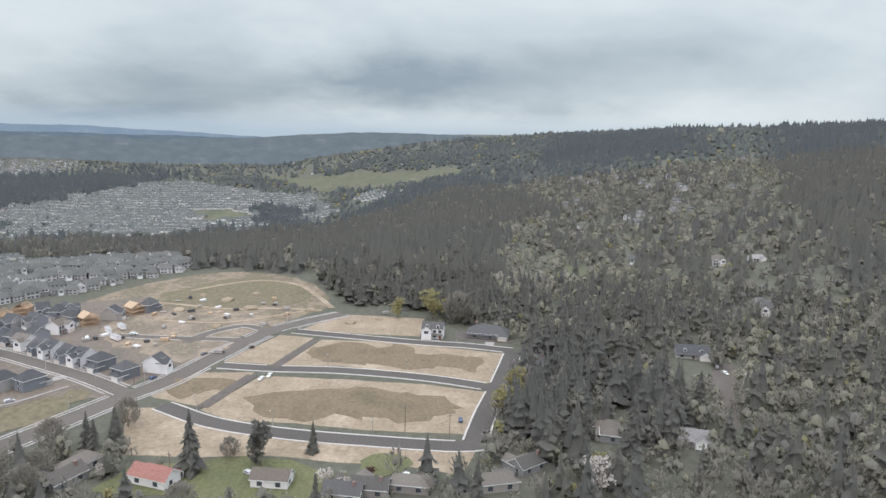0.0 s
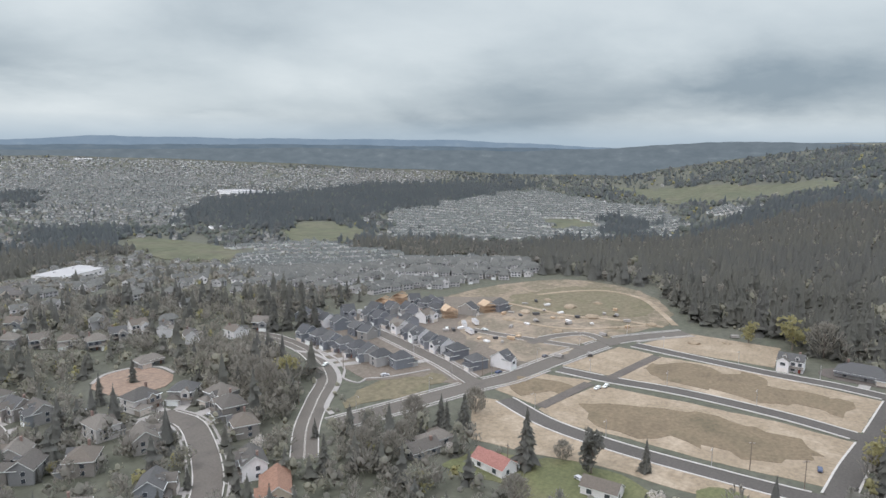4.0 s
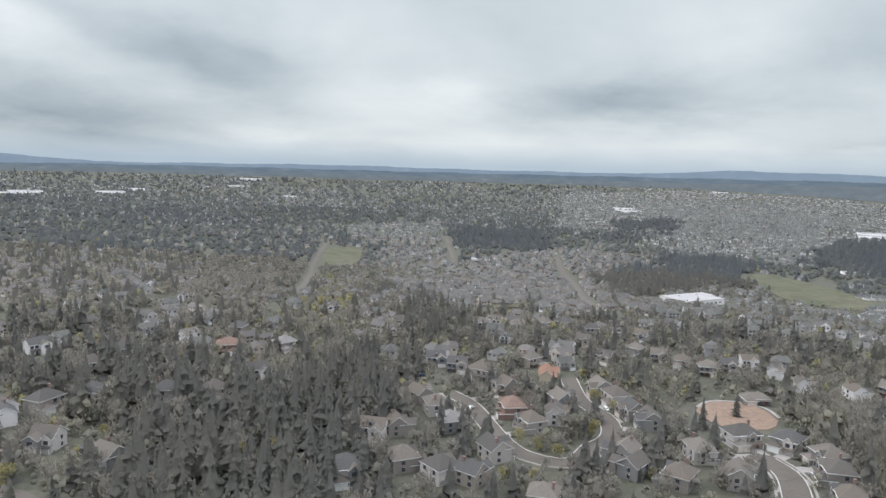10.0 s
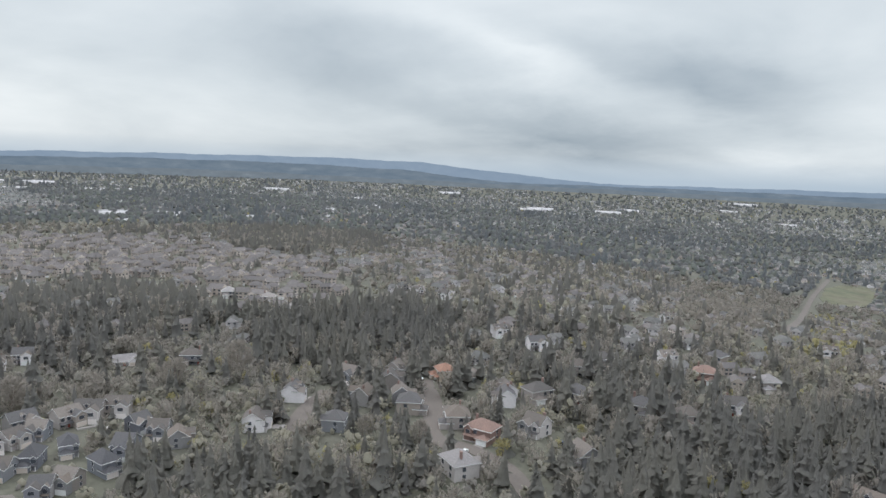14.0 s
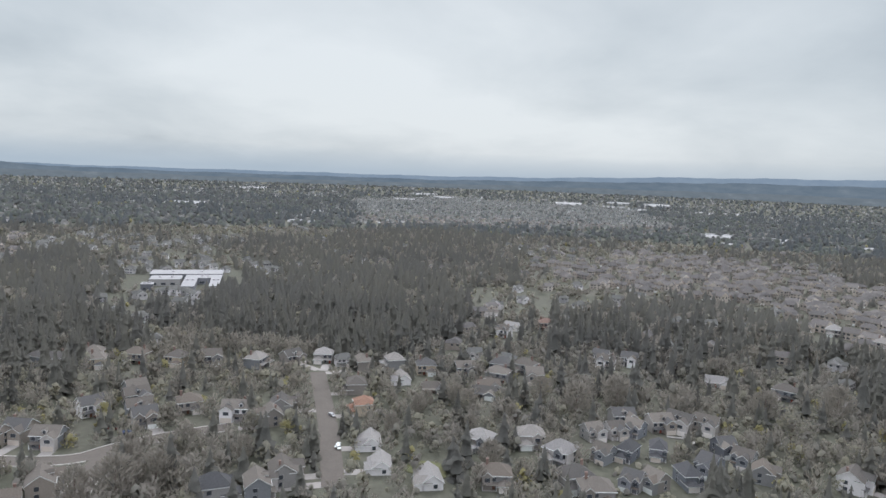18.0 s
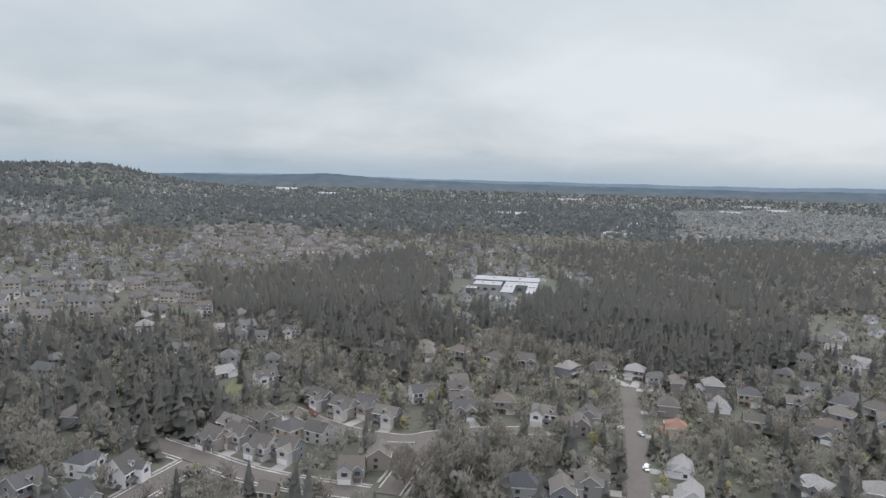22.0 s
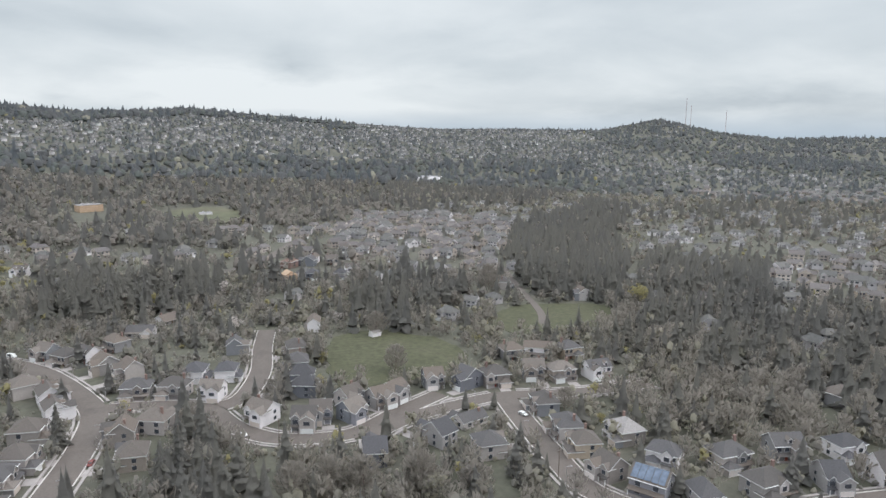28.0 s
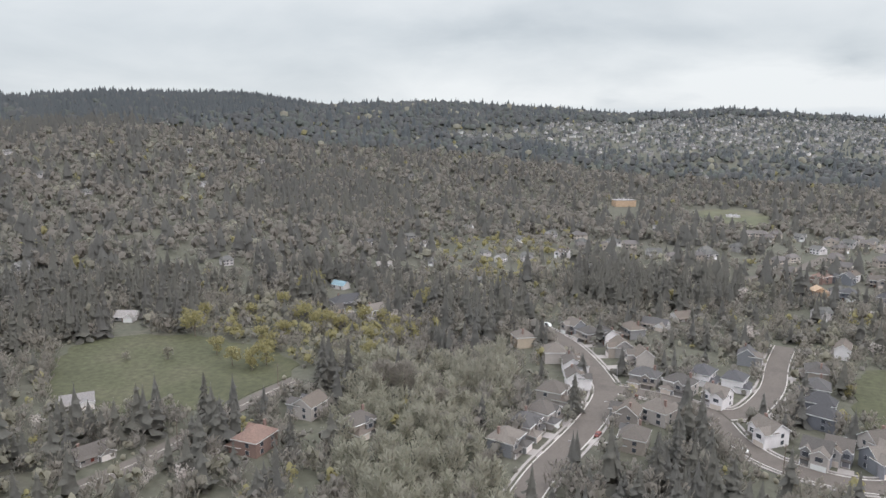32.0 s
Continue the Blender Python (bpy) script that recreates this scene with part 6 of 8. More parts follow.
LONE_TREES_MORE += [(-6, 292, 8.8, 'y'), (-105, 277, 10.2, 'y'), (-82, 322, 6.7, 'y'), (27, 453, 15.5, 'f'), (51, 429, 18.4, 'f'), (79, 444, 19.1, 'f'), (-63, 332, 20.1, 'f'), (-92, -439, 9.7, 'b'), (25, -526, 11.6, 'y'), (-109, -408, 14.7, 't'), (-89, -643, 21.7, 'f'), (-47, -652, 24.3, 'f'), (-101, -339, 14.1, 't'), (-42, -223, 14.9, 't'), (-53, -217, 15.7, 't'), (-30, -222, 14.7, 't'), (-72, -212, 16.8, 't'), (6, -239, 27.6, 'f'), (0, -246, 20.9, 'f'), (12, -232, 24.8, 'f'), (-225, -494, 22.8, 't'), (-305, -406, 20.1, 'y'), (-108, -207, 10.7, 'f'), (230, -319, 12.6, 'y'), (242, -326, 12.9, 'y'), (223, -292, 11.7, 'y'), (236, -340, 13.2, 'y'), (227, -362, 13.7, 'y'), (286, -443, 16.6, 'y'), (286, -463, 17.2, 'y')]
LONE_TREES_MORE += [(274, -395, 15.1, 'y'), (209, -362, 13.6, 'y'), (203, -384, 14.2, 'y'), (190, -382, 14.0, 'y'), (178, -373, 13.6, 'y'), (181, -348, 12.9, 'y'), (165, -354, 13.0, 'y'), (163, -366, 13.3, 'y'), (174, -329, 12.3, 'y'), (179, -430, 15.2, 'y'), (187, -435, 15.5, 'y'), (233, -288, 11.7, 'y'), (253, -300, 12.2, 'y'), (310, -338, 13.8, 'y'), (305, -353, 14.2, 'y'), (278, -363, 14.3, 'y'), (216, -386, 9.8, 'b'), (202, -406, 10.1, 'b'), (189, -396, 9.9, 'b'), (182, -177, 5.5, 'b'), (180, -172, 5.4, 'b'), (174, -184, 5.6, 'b'), (167, -179, 9.2, 'b'), (168, -196, 7.1, 'b'), (186, -447, 15.4, 'y'), (159, -282, 26.1, 'f'), (171, -278, 26.1, 'f'), (194, -221, 24.5, 'f'), (215, -205, 21.4, 'f'), (217, -296, 16.1, 'y')]
LONE_TREES_MORE += [(219, -286, 11.2, 'y'), (238, -367, 17.3, 'y'), (219, -361, 16.9, 'y'), (288, -323, 18.0, 'y'), (272, -283, 7.8, 'g'), (291, -273, 6.2, 'g'), (163, -313, 15.5, 'y'), (141, -283, 16.9, 't'), (131, -286, 16.9, 't'), (236, -187, 13.8, 'f'), (25, -518, 12.8, 'y'), (-27, -547, 13.1, 'b'), (-26, -440, 10.7, 'b'), (-307, -184, 27.3, 'f'), (-379, -111, 19.8, 'f'), (-374, -145, 19.6, 'f'), (-368, -181, 16.2, 'f'), (-262, -58, 16.4, 't'), (-264, -45, 18.8, 't'), (-271, -32, 16.8, 't'), (-286, -44, 15.2, 't'), (-337, 87, 11.5, 't'), (-348, 112, 11.8, 't'), (-347, 160, 14.6, 't'), (-295, -0, 11.6, 't'), (-317, 45, 12.3, 'f'), (-313, 68, 10.8, 't'), (-297, 268, 17.1, 't'), (-287, 306, 21.2, 't'), (-267, 258, 19.1, 'g')]
LONE_TREES_MORE += [(-326, 196, 19.5, 't'), (-321, 169, 18.5, 't'), (-148, 264, 19.4, 'f'), (-192, 215, 17.4, 'f'), (-199, 194, 14.6, 'f'), (-208, 180, 17.0, 'f'), (-176, 263, 15.7, 'f'), (-314, 238, 16.9, 'f'), (-370, 122, 12.7, 'f')]

# ---- parked vehicles: x, y ----
CARS = [(334, 146), (337, 92), (342, 89), (296, 235), (236, 105), (292, -9), (238, 70), (240, 13), (299, 197), (399, 213), (408, 189), (374, 134), (427, -28), (375, -155), (366, -156), (-302, 41), (-342, 43), (-191, 359), (-269, 252), (-261, 117), (-331, -110), (-300, 41), (-327, -121), (-280, -68), (-358, -68), (-335, -52), (-333, -125), (-287, -69), (-340, -59), (-272, -200)]
CARS += [(-138, -263), (-83, -249), (-352, -80), (-160, -160), (24, -362), (20, -355), (38, -275), (29, -324), (-18, -282), (-58, -308), (94, -428), (191, 290), (213, 235), (241, 238), (91, 334), (76, 392), (161, 322), (-185, 365), (-174, 352), (-87, 306), (-122, 273)]
TRAILERS = [(411, 206), (420, 202), (397, 195), (411, 285), (401, 284)]
SOIL_PILES = [(460, 115), (481, 95), (480, 137), (467, 156), (469, 185), (460, 44), (449, 62), (502, 161), (516, 184), (444, 187), (412, 167), (431, 146), (472, 212), (525, 146)]
PIPE_STACKS = [(492, 123), (448, 168), (378, 127), (476, 41), (453, 146), (390, 112), (437, 117), (480, 112)]
POLES = [(294, 221), (326, 152), (230, 96), (279, 15), (272, -4), (244, 210), (289, -129), (-124, -207), (-31, -268), (-124, -479), (193, -272), (192, -202)]

# ---- larger buildings: x, y ----
STORE = (1879, 1864)
CARE_HOME = (130, -1110)
BARN = (-28, -1067)
SHED = (-107, -404)
MAST_A = (-2481, -3009)
MAST_B = (-2526, -3024)
MAST_C = (-2684, -2939)



def stand_clear(x, y, half, front):
    """Keep the ground round a large building, and some way downhill of it, free of trees."""
    r = math.hypot(x, y)
    ux, uy = x / r, y / r
    NO_TREES.append([(x + ux * a - uy * b, y + uy * a + ux * b) for a, b in ((-front, -half), (half, -half), (half, half), (-front, half))])


for spot, half, front in ((CARE_HOME, 24, 150), (BARN, 14, 120), (STORE, 80, 60), ((598, 945), 80, 70), ((226, 306), 22, 48), ((272, -472), 12, 75), ((-770, -60), 60, 55), ((356, -337), 11, 50), ((396, -148), 13, 60)):
    stand_clear(*spot, half, front)

# ---- building material on the site: x, y ----
PALLETS = [(389, 184), (385, 177), (394, 175), (389, 168), (398, 166), (404, 205), (397, 207), (394, 211), (406, 164), (438, 171), (466, 175), (480, 174), (463, 161), (480, 161), (458, 184), (462, 193), (455, 196), (459, 148), (473, 146), (493, 132), (509, 128), (498, 178), (505, 190), (494, 195), (464, 108), (462, 132), (400, 193), (424, 177)]

# ---- houses on their plots ----
KINDS = {
    "g2": [dict(w=12.5, d=11, side=1, label="two-storey house with gabled shingle roof and garage wing"), dict(w=11.5, d=10.5, side=-1, rise=3.6, label="two-storey house with steep gables and front garage"),
           dict(w=13.5, d=10.5, side=1, chimney=False, dormers=1, label="two-storey gabled house with a small dormer")],
    "h2": [dict(w=14, d=12, roof="hip", side=1, label="large two-storey house with brown hipped shingle roof"), dict(w=13, d=12.5, roof="hip", side=-1, chimney=False, label="two-storey house with hipped shingle roof"),
           dict(w=15, d=11.5, roof="hip", side=-1, rise=3.6, label="broad two-storey house with tall hipped roof")],
    "d2": [dict(w=9.8, d=13.5, wall="siding_dark", cover="roof_dark", side=1, chimney=False, label="new dark grey house with charcoal gabled roof"),
           dict(w=9.6, d=13.5, wall="siding_dark", cover="roof_dark", side=-1, chimney=False, roof="hip", label="new dark slate house with charcoal hipped roof")],
    "wd": [dict(w=10.2, d=13, wall="siding_dark", cover="roof_dark", side=1, chimney=False, rise=3.7, label="new grey farmhouse-style house with charcoal roof and white trim"),
           dict(w=9.8, d=13, wall="siding_white", cover="roof_dark", side=-1, chimney=False, dormers=1, label="new white house with charcoal roof and dormer"),
           dict(w=10.4, d=13, wall="siding", cover="roof_dark", side=-1, chimney=False, rise=3.7, label="new pale grey house with charcoal gabled roof"),
           dict(w=10.2, d=13, wall="siding_dark", cover="roof_dark", side=-1, chimney=False, rise=3.4, dormers=1, label="new slate house with charcoal roof and white-trimmed dormer")],
    "dh": [dict(w=11.5, d=12.5, wall="siding_dark", cover="roof_dark", roof="hip", side=1, chimney=False, label="new dark house with broad charcoal hipped roof")],
    "w2": [dict(w=12.5, d=10.5, wall="siding_white", side=1, label="white two-storey house with grey shingle roof"), dict(w=14, d=10, wall="siding_white", side=-1, dormers=2, label="white gabled house with two dormers")],
    "w1": [dict(w=17, d=10, storeys=1, wall="siding_white", side=1, label="long white single-storey house")],
    "wl": [dict(w=18, d=9, wall="siding_white", wing=False, chimney=False, label="long white two-storey house with a front porch")],
    "wg": [dict(w=11, d=10, wall="siding", cover="roof_shingle", side=1, rise=3.3, chimney=False, label="grey two-storey house with white-trimmed gables"),
           dict(w=10.5, d=10.5, wall="siding_dark", cover="roof_shingle", side=-1, rise=3.3, chimney=False, label="slate grey two-storey house with white-trimmed gables")],
    "wh": [dict(w=13.5, d=11, wall="siding_white", cover="roof_dark", roof="hip", side=-1, chimney=False, label="white two-storey house with dark hipped roof")],
    "wt": [dict(w=11, d=12, wall="siding_tan", roof="hip", side=1, chimney=False, label="cream two-storey house with hipped roof")],
    "ht": [dict(w=13, d=12, wall="siding_tan", roof="hip", side=1, label="tan two-storey house with hipped brown roof")],
    "hb": [dict(w=15, d=12, cover="roof_rust", wall="brick", roof="hip", side=1, label="brick house with reddish-brown hipped roof")],
    "oh": [dict(w=12, d=11, wall="siding_tan", cover="roof_orange", roof="hip", side=-1, chimney=False, label="tan house with orange tiled roof")],
    "or": [dict(w=19, d=9.5, storeys=1, cover="roof_orange", wall="siding_tan", side=1, chimney=False, label="long house with orange tiled roof")],
    "rd": [dict(w=17, d=9, storeys=1, cover="roof_red", wall="siding_white", wing=False, chimney=False, label="single-storey white house with red metal roof")],
    "rw": [dict(w=15, d=8.5, storeys=1, cover="roof_shingle", wall="siding_white", wing=False, chimney=False, label="single-storey white house with grey roof")],
    "r1": [dict(w=15, d=9, storeys=1, side=1, label="single-storey ranch house with grey shingle roof"), dict(w=16, d=8.5, storeys=1, side=-1, roof="hip", chimney=False, label="low ranch house with hipped roof")],
    "rl": [dict(w=21, d=10, storeys=1, cover="roof_dark", wall="siding_white", side=1, rise=4.0, dormers=2, chimney=False, label="long white house with dark roof and two dormers")],
    "h1": [dict(w=29, d=15, storeys=1, roof="hip", side=1, wall="siding_dark", cover="roof_dark", rise=4.6, label="large dark house with a tall hipped roof")],
    "p1": [dict(w=15, d=9, storeys=1, cover="roof_pale", wall="siding_white", side=1, chimney=False, label="single-storey house with pale grey roof")],
    "p2": [dict(w=14.5, d=12, cover="roof_pale", roof="hip", side=1, label="large house with pale hipped shingle roof"), dict(w=13.5, d=12, cover="roof_pale", roof="hip", side=-1, rise=3.8, chimney=False, label="house with pale grey tall hipped roof")],
    "so": [dict(w=14, d=11, wall="siding_dark", cover="roof_shingle", side=-1, solar=True, chimney=False, wing=False, label="dark house with blue solar panels on the roof")],
    "ch": [dict(w=13, d=11, wall="siding_white", cover="roof_shingle", side=1, rise=5.5, chimney=False, dormers=1, label="tall white house with very steep gabled roof")],
    "ct": [dict(w=7, d=6.5, storeys=1, wall="siding_tan", wing=False, porch=False, chimney=False, rise=2.8, label="small tan cottage with steep gabled roof")],
    "bl": [dict(w=14, d=9, storeys=1, wall="siding_white", cover="roof_blue", wing=False, porch=False, chimney=False, label="barn with a bright blue metal roof")],
}
BUILT, HOUSE_SPOTS = {}, []


def timber_frame():
    """A house still in bare studs and roof trusses."""
    e = tagged(new("timber_house"), "unfinished house of raw orange timber studs and trusses", "house frame", "houses")
    w, d, h = 11.0, 11.0, 5.8
    for z in (0.2, 2.9, 5.7):
        part("floor_deck", box(-w / 2, w / 2, -d / 2, d / 2, z - 0.2, z), "raw_timber", e)
    for side in range(4):
        bm = bmesh.new()
        for i in range(15):
            u = -w / 2 + w * i / 14
            add_box(bm, u - 0.07, u + 0.07, -d / 2, -d / 2 + 0.14, 0, h)
        add_box(bm, -w / 2, w / 2, -d / 2, -d / 2 + 0.16, 2.4, 2.9)
        bmesh.ops.rotate(bm, cent=(0, 0, 0), matrix=Matrix.Rotation(side * math.pi / 2, 3, "Z"), verts=bm.verts[:])
        part("stud_wall", bm, "raw_timber", e)
    for i in range(9):
        y = -d / 2 + d * i / 8
        bm = bmesh.new()
        for s in (-1, 1):
            add_poly(bm, [(s * w / 2, y, h), (0, y, h + 3.2), (0, y, h + 2.9), (s * (w / 2 - 0.3), y, h)])
        add_poly(bm, [(-w / 2, y + 0.01, h), (w / 2, y + 0.01, h), (w / 2, y + 0.01, h + 0.2), (-w / 2, y + 0.01, h + 0.2)])
        bm2 = bmesh.ops.extrude_face_region(bm, geom=bm.faces[:])
        bmesh.ops.translate(bm, verts=[g for g in bm2["geom"] if isinstance(g, bmesh.types.BMVert)], vec=(0, 0.1, 0))
        part("truss", bm, "raw_timber", e)
    bm = bmesh.new()
    add_poly(bm, [(-w / 2, -d / 2, h + 0.05), (-w / 2, d / 2, h + 0.05), (0, d / 2, h + 3.25), (0, -d / 2, h + 3.25)])
    part("roof_sheathing", thicken(bm, -0.06), "raw_timber", e)
    return e


def place_house(x, y, kind, rng, size):
    dist, dx, dy = road_near(x, y)
    turn = math.atan2(dx, -dy) if dist < 56 else math.atan2(-x, y) + rng.uniform(-0.7, 0.7)
    if dist < 13:
        x, y = x - dx / max(dist, 0.1) * (13 - dist), y - dy / max(dist, 0.1) * (13 - dist)
    m = pose(x, y, float(land(x, y)) + 0.05, 0, 0, math.degrees(turn) + rng.uniform(-4, 4))
    k = 0 if kind == "tf" else int(rng.integers(0, len(KINDS[kind])))
    key = kind, k, math.hypot(x, y) > 355
    if key in BUILT:
        ob = copy_thing(BUILT[key], m)
    else:
        ob = BUILT[key] = timber_frame() if kind == "tf" else house(**KINDS[kind][k], plain=key[2])
    ob.matrix_basis = m @ Matrix.Scale(size * rng.uniform(0.96, 1.05), 4)
    HOUSE_SPOTS.append((x, y))
    if 8 < dist < 30 and kind not in ("rd", "rw", "r1") and kind != "tf":
        DRIVES.append((x, y, dx, dy, dist))


DRIVES = []
for n_group, group_list in enumerate((NEW_STREET, EDGE_HOMES, HILL_HOMES, UPPER_HOMES, WOOD_HOMES, TERRACE_HOMES, NEW_COURT, LANE_HOMES, VALLEY_HOMES, ROW_HOMES, CORNER_HOMES, WEST_HOMES, FARM_HOMES)):
    group_rng = np.random.default_rng(100 + n_group)
    size = (0.91, 1.0, 1.0, 0.92, 1.05, 1.0, 0.88, 1.0, 1.0, 1.0, 1.0, 1.0, 1.0)[n_group]
    for hx, hy, hk in group_list:
        place_house(hx, hy, hk, group_rng, size)

for hx, hy, dx, dy, dist in DRIVES:
    t = np.array((dx, dy)) / dist
    q = np.array((-t[1], t[0])) * 2.7
    c = np.array((hx, hy)) + q * 1.1
    bm = bmesh.new()
    a, b = c + t * 7.5, c + t * (dist - 3.5)
    zz = float(land(hx, hy))
    add_poly(bm, [(*(a + q), zz + 0.13), (*(a - q), zz + 0.13), (*(b - q), zz + 0.13), (*(b + q), zz + 0.13)])
    bmesh.ops.recalc_face_normals(bm, faces=bm.faces[:])
    if bm.faces[:][0].normal.z < 0:
        bmesh.ops.reverse_faces(bm, faces=bm.faces[:])
    tagged(part("driveway", thicken(bm, -0.5), "concrete"), "pale concrete driveway", "driveway", "", "structure")

# ---- plants and far suburbs ----
SPOTS = np.array(HOUSE_SPOTS)


def inside_any(px, py, patches, seed):
    """Which points lie in the ellipses, with wavering edges."""
    hit = np.zeros(len(px), bool)
    for cx, cy, a, b, deg in patches:
        u = math.radians(deg)
        dx, dy = px - cx, py - cy
        along_, across = dx * math.cos(u) + dy * math.sin(u), -dx * math.sin(u) + dy * math.cos(u)
        wave = 1 + 0.18 * np.sin(np.arctan2(along_, across) * 5 + cx + seed)
        hit |= (across / (a * 1.1)) ** 2 + (along_ / (b * 1.1)) ** 2 < wave
    return hit


def inside_poly(px, py, poly):
    c = np.zeros(len(px), bool)
    n = len(poly)
    for i in range(n):
        (x0, y0), (x1, y1) = poly[i], poly[(i + 1) % n]
        cond = (y0 > py) != (y1 > py)
        c ^= cond & (px < (x1 - x0) * (py - y0) / (y1 - y0 + 1e-12) + x0)
    return c


# ground kept free round the houses of the middle distance, in cells of three metres
BLOCKED = np.zeros((940, 940), bool)


def cell(px, py):
    return np.clip((px / 3 + 470).astype(int), 8, 931), np.clip((py / 3 + 470).astype(int), 8, 931)


def keep_clear(px, py):
    r = np.hypot(px, py)
    for ahead, radius in ((0, 8.5), (12, 6.5), (22, 5.0)):
        i, j = cell(px * (1 - ahead / r), py * (1 - ahead / r))
        n = int(radius / 3) + 1
        for di in range(-n, n + 1):
            for dj in range(-n, n + 1):
                if math.hypot(di, dj) * 3 <= radius:
                    BLOCKED[i + di, j + dj] = True


def free(px, py, road_gap=1.5, house_gap=8.0):
    """Points clear of streets, houses, lots and fields."""
    ok = np.ones(len(px), bool)
    near = np.hypot(px, py) < 1600
    ix = np.nonzero(near)[0]
    for ln, w in ROAD_LINES:
        # main roads out in the plain have wide verges
        verge = 6.0 if np.hypot(*ln.T).max() > 1000 else 0.0
        lo, hi = ln.min(0) - 24, ln.max(0) + 24
        j = np.nonzero((px > lo[0]) & (px < hi[0]) & (py > lo[1]) & (py < hi[1]))[0]
        if len(j):
            d = np.hypot(px[j][:, None] - ln[None, :, 0], py[j][:, None] - ln[None, :, 1]).min(1)
            ok[j[d < w / 2 + road_gap + verge]] = False
    for k in range(0, len(ix), 4000):
        j = ix[k:k + 4000]
        ok[j[np.hypot(px[j][:, None] - SPOTS[None, :, 0], py[j][:, None] - SPOTS[None, :, 1]).min(1) < house_gap]] = False
        # gardens lie open towards the slope
        for ahead, wide in ((13, 0.85), (24, 0.62)):
            lane = SPOTS * (1 - ahead / np.hypot(SPOTS[:, 0], SPOTS[:, 1]))[:, None]
            ok[j[np.hypot(px[j][:, None] - lane[None, :, 0], py[j][:, None] - lane[None, :, 1]).min(1) < house_gap * wide]] = False
    for poly in FIELD_POLYS + NO_TREES:
        ok &= ~inside_poly(px, py, poly)
    return ok & ~(BLOCKED[cell(px, py)] & (np.hypot(px, py) < 1320))


def near_haze(px, py):
    """Over the plain the haze closes the view at about four kilometres; the hills to the south go on."""
    az = np.degrees(np.arctan2(py, px)) % 360
    return (np.hypot(px, py) < np.interp(np.where(az > 300, az - 360, az), HAZE_AZ, HAZE_R) - 60) | (az > 208) & (az < 352)


def ring(rng, r0, r1, per_m2):
    n = int(math.pi * (r1 * r1 - r0 * r0) * per_m2)
    r, a = np.sqrt(rng.uniform(r0 * r0, r1 * r1, n)), rng.uniform(0, 2 * math.pi, n)
    return r * np.cos(a), r * np.sin(a)


KIND_CODES = ["open", "plain", "east_hill", "west_hill", "north_hill", "fir", "dark", "bare", "alder", "spring", "leafy", "rows", "mid", "tan", "hillrows", "green"]
CODE = {k: i for i, k in enumerate(KIND_CODES)}
# share of the ground that is planted; then firs, leafless, budding, yellow, alder
HILLS = [CODE["east_hill"], CODE["leafy"], CODE["north_hill"]]
MIX = np.array([
    (0.95, 0.18, 0.42, 0.35, 0.05, 0.0), (0.92, 0.20, 0.38, 0.41, 0.01, 0.0), (0.95, 0.30, 0.20, 0.46, 0.03, 0.01), (1.0, 0.20, 0.42, 0.34, 0.02, 0.02),
    (0.75, 0.28, 0.32, 0.39, 0.01, 0.0), (1.0, 0.78, 0.12, 0.10, 0.0, 0.0), (1.0, 0.52, 0.38, 0.10, 0.0, 0.0), (1.0, 0.05, 0.86, 0.09, 0.0, 0.0),
    (1.0, 0.02, 0.08, 0.05, 0.02, 0.83), (0.9, 0.04, 0.2, 0.26, 0.5, 0.0), (1.0, 0.34, 0.38, 0.26, 0.005, 0.015), (0.22, 0.2, 0.35, 0.45, 0.0, 0.0),
    (0.50, 0.26, 0.34, 0.39, 0.01, 0.0), (0.85, 0.26, 0.40, 0.33, 0.01, 0.0), (1.0, 0.36, 0.28, 0.36, 0.0, 0.0), (0.0, 0.2, 0.4, 0.4, 0.0, 0.0)])


def cover(px, py):
    """The kind of ground cover at each point, with wavering edges."""
    az, r = np.degrees(np.arctan2(py, px)) % 360, np.hypot(px, py)
    wave = 40 * np.sin(az * 0.9) + 30 * np.sin(az * 0.37 + r * 0.01)
    c = np.zeros(len(px), int)
    c[(az > 20) & (az < 218) & (r > 720)] = CODE["plain"]
    c[(az > 214) & (az < 262) & (r > 1000 + wave)] = CODE["north_hill"]
    c[(az > 252) & (az < 330) & (r > 600 + wave)] = CODE["west_hill"]
    c[(az > 325) & (r > 265) | (az < 9.5) & (r > 560) | (az < 20) & (r > 2300)] = CODE["east_hill"]
    for lst, kind, seed in ((WOODS, "dark", 1.0), (BARE_WOODS, "bare", 2.0), (SPRING_WOODS, "spring", 3.0)):
        c[inside_any(px, py, lst, seed)] = CODE[kind]
    sway = np.clip(r * 0.012, 2, 22)
    qx = px + sway * (np.sin(py * 0.031 + 1.0) + 0.7 * np.sin(px * 0.067 + py * 0.041))
    qy = py + sway * (np.sin(px * 0.029 + 2.0) + 0.7 * np.sin(py * 0.061 - px * 0.043))
    for kind, outline in ZONES:
        P = np.array(outline, float)
        lo, hi = P.min(0) - 40, P.max(0) + 40
        j = np.nonzero((px > lo[0]) & (px < hi[0]) & (py > lo[1]) & (py < hi[1]))[0]
        if len(j):
            c[j[inside_poly(qx[j], qy[j], outline)]] = CODE[kind]
    return c


rng = np.random.default_rng(7)


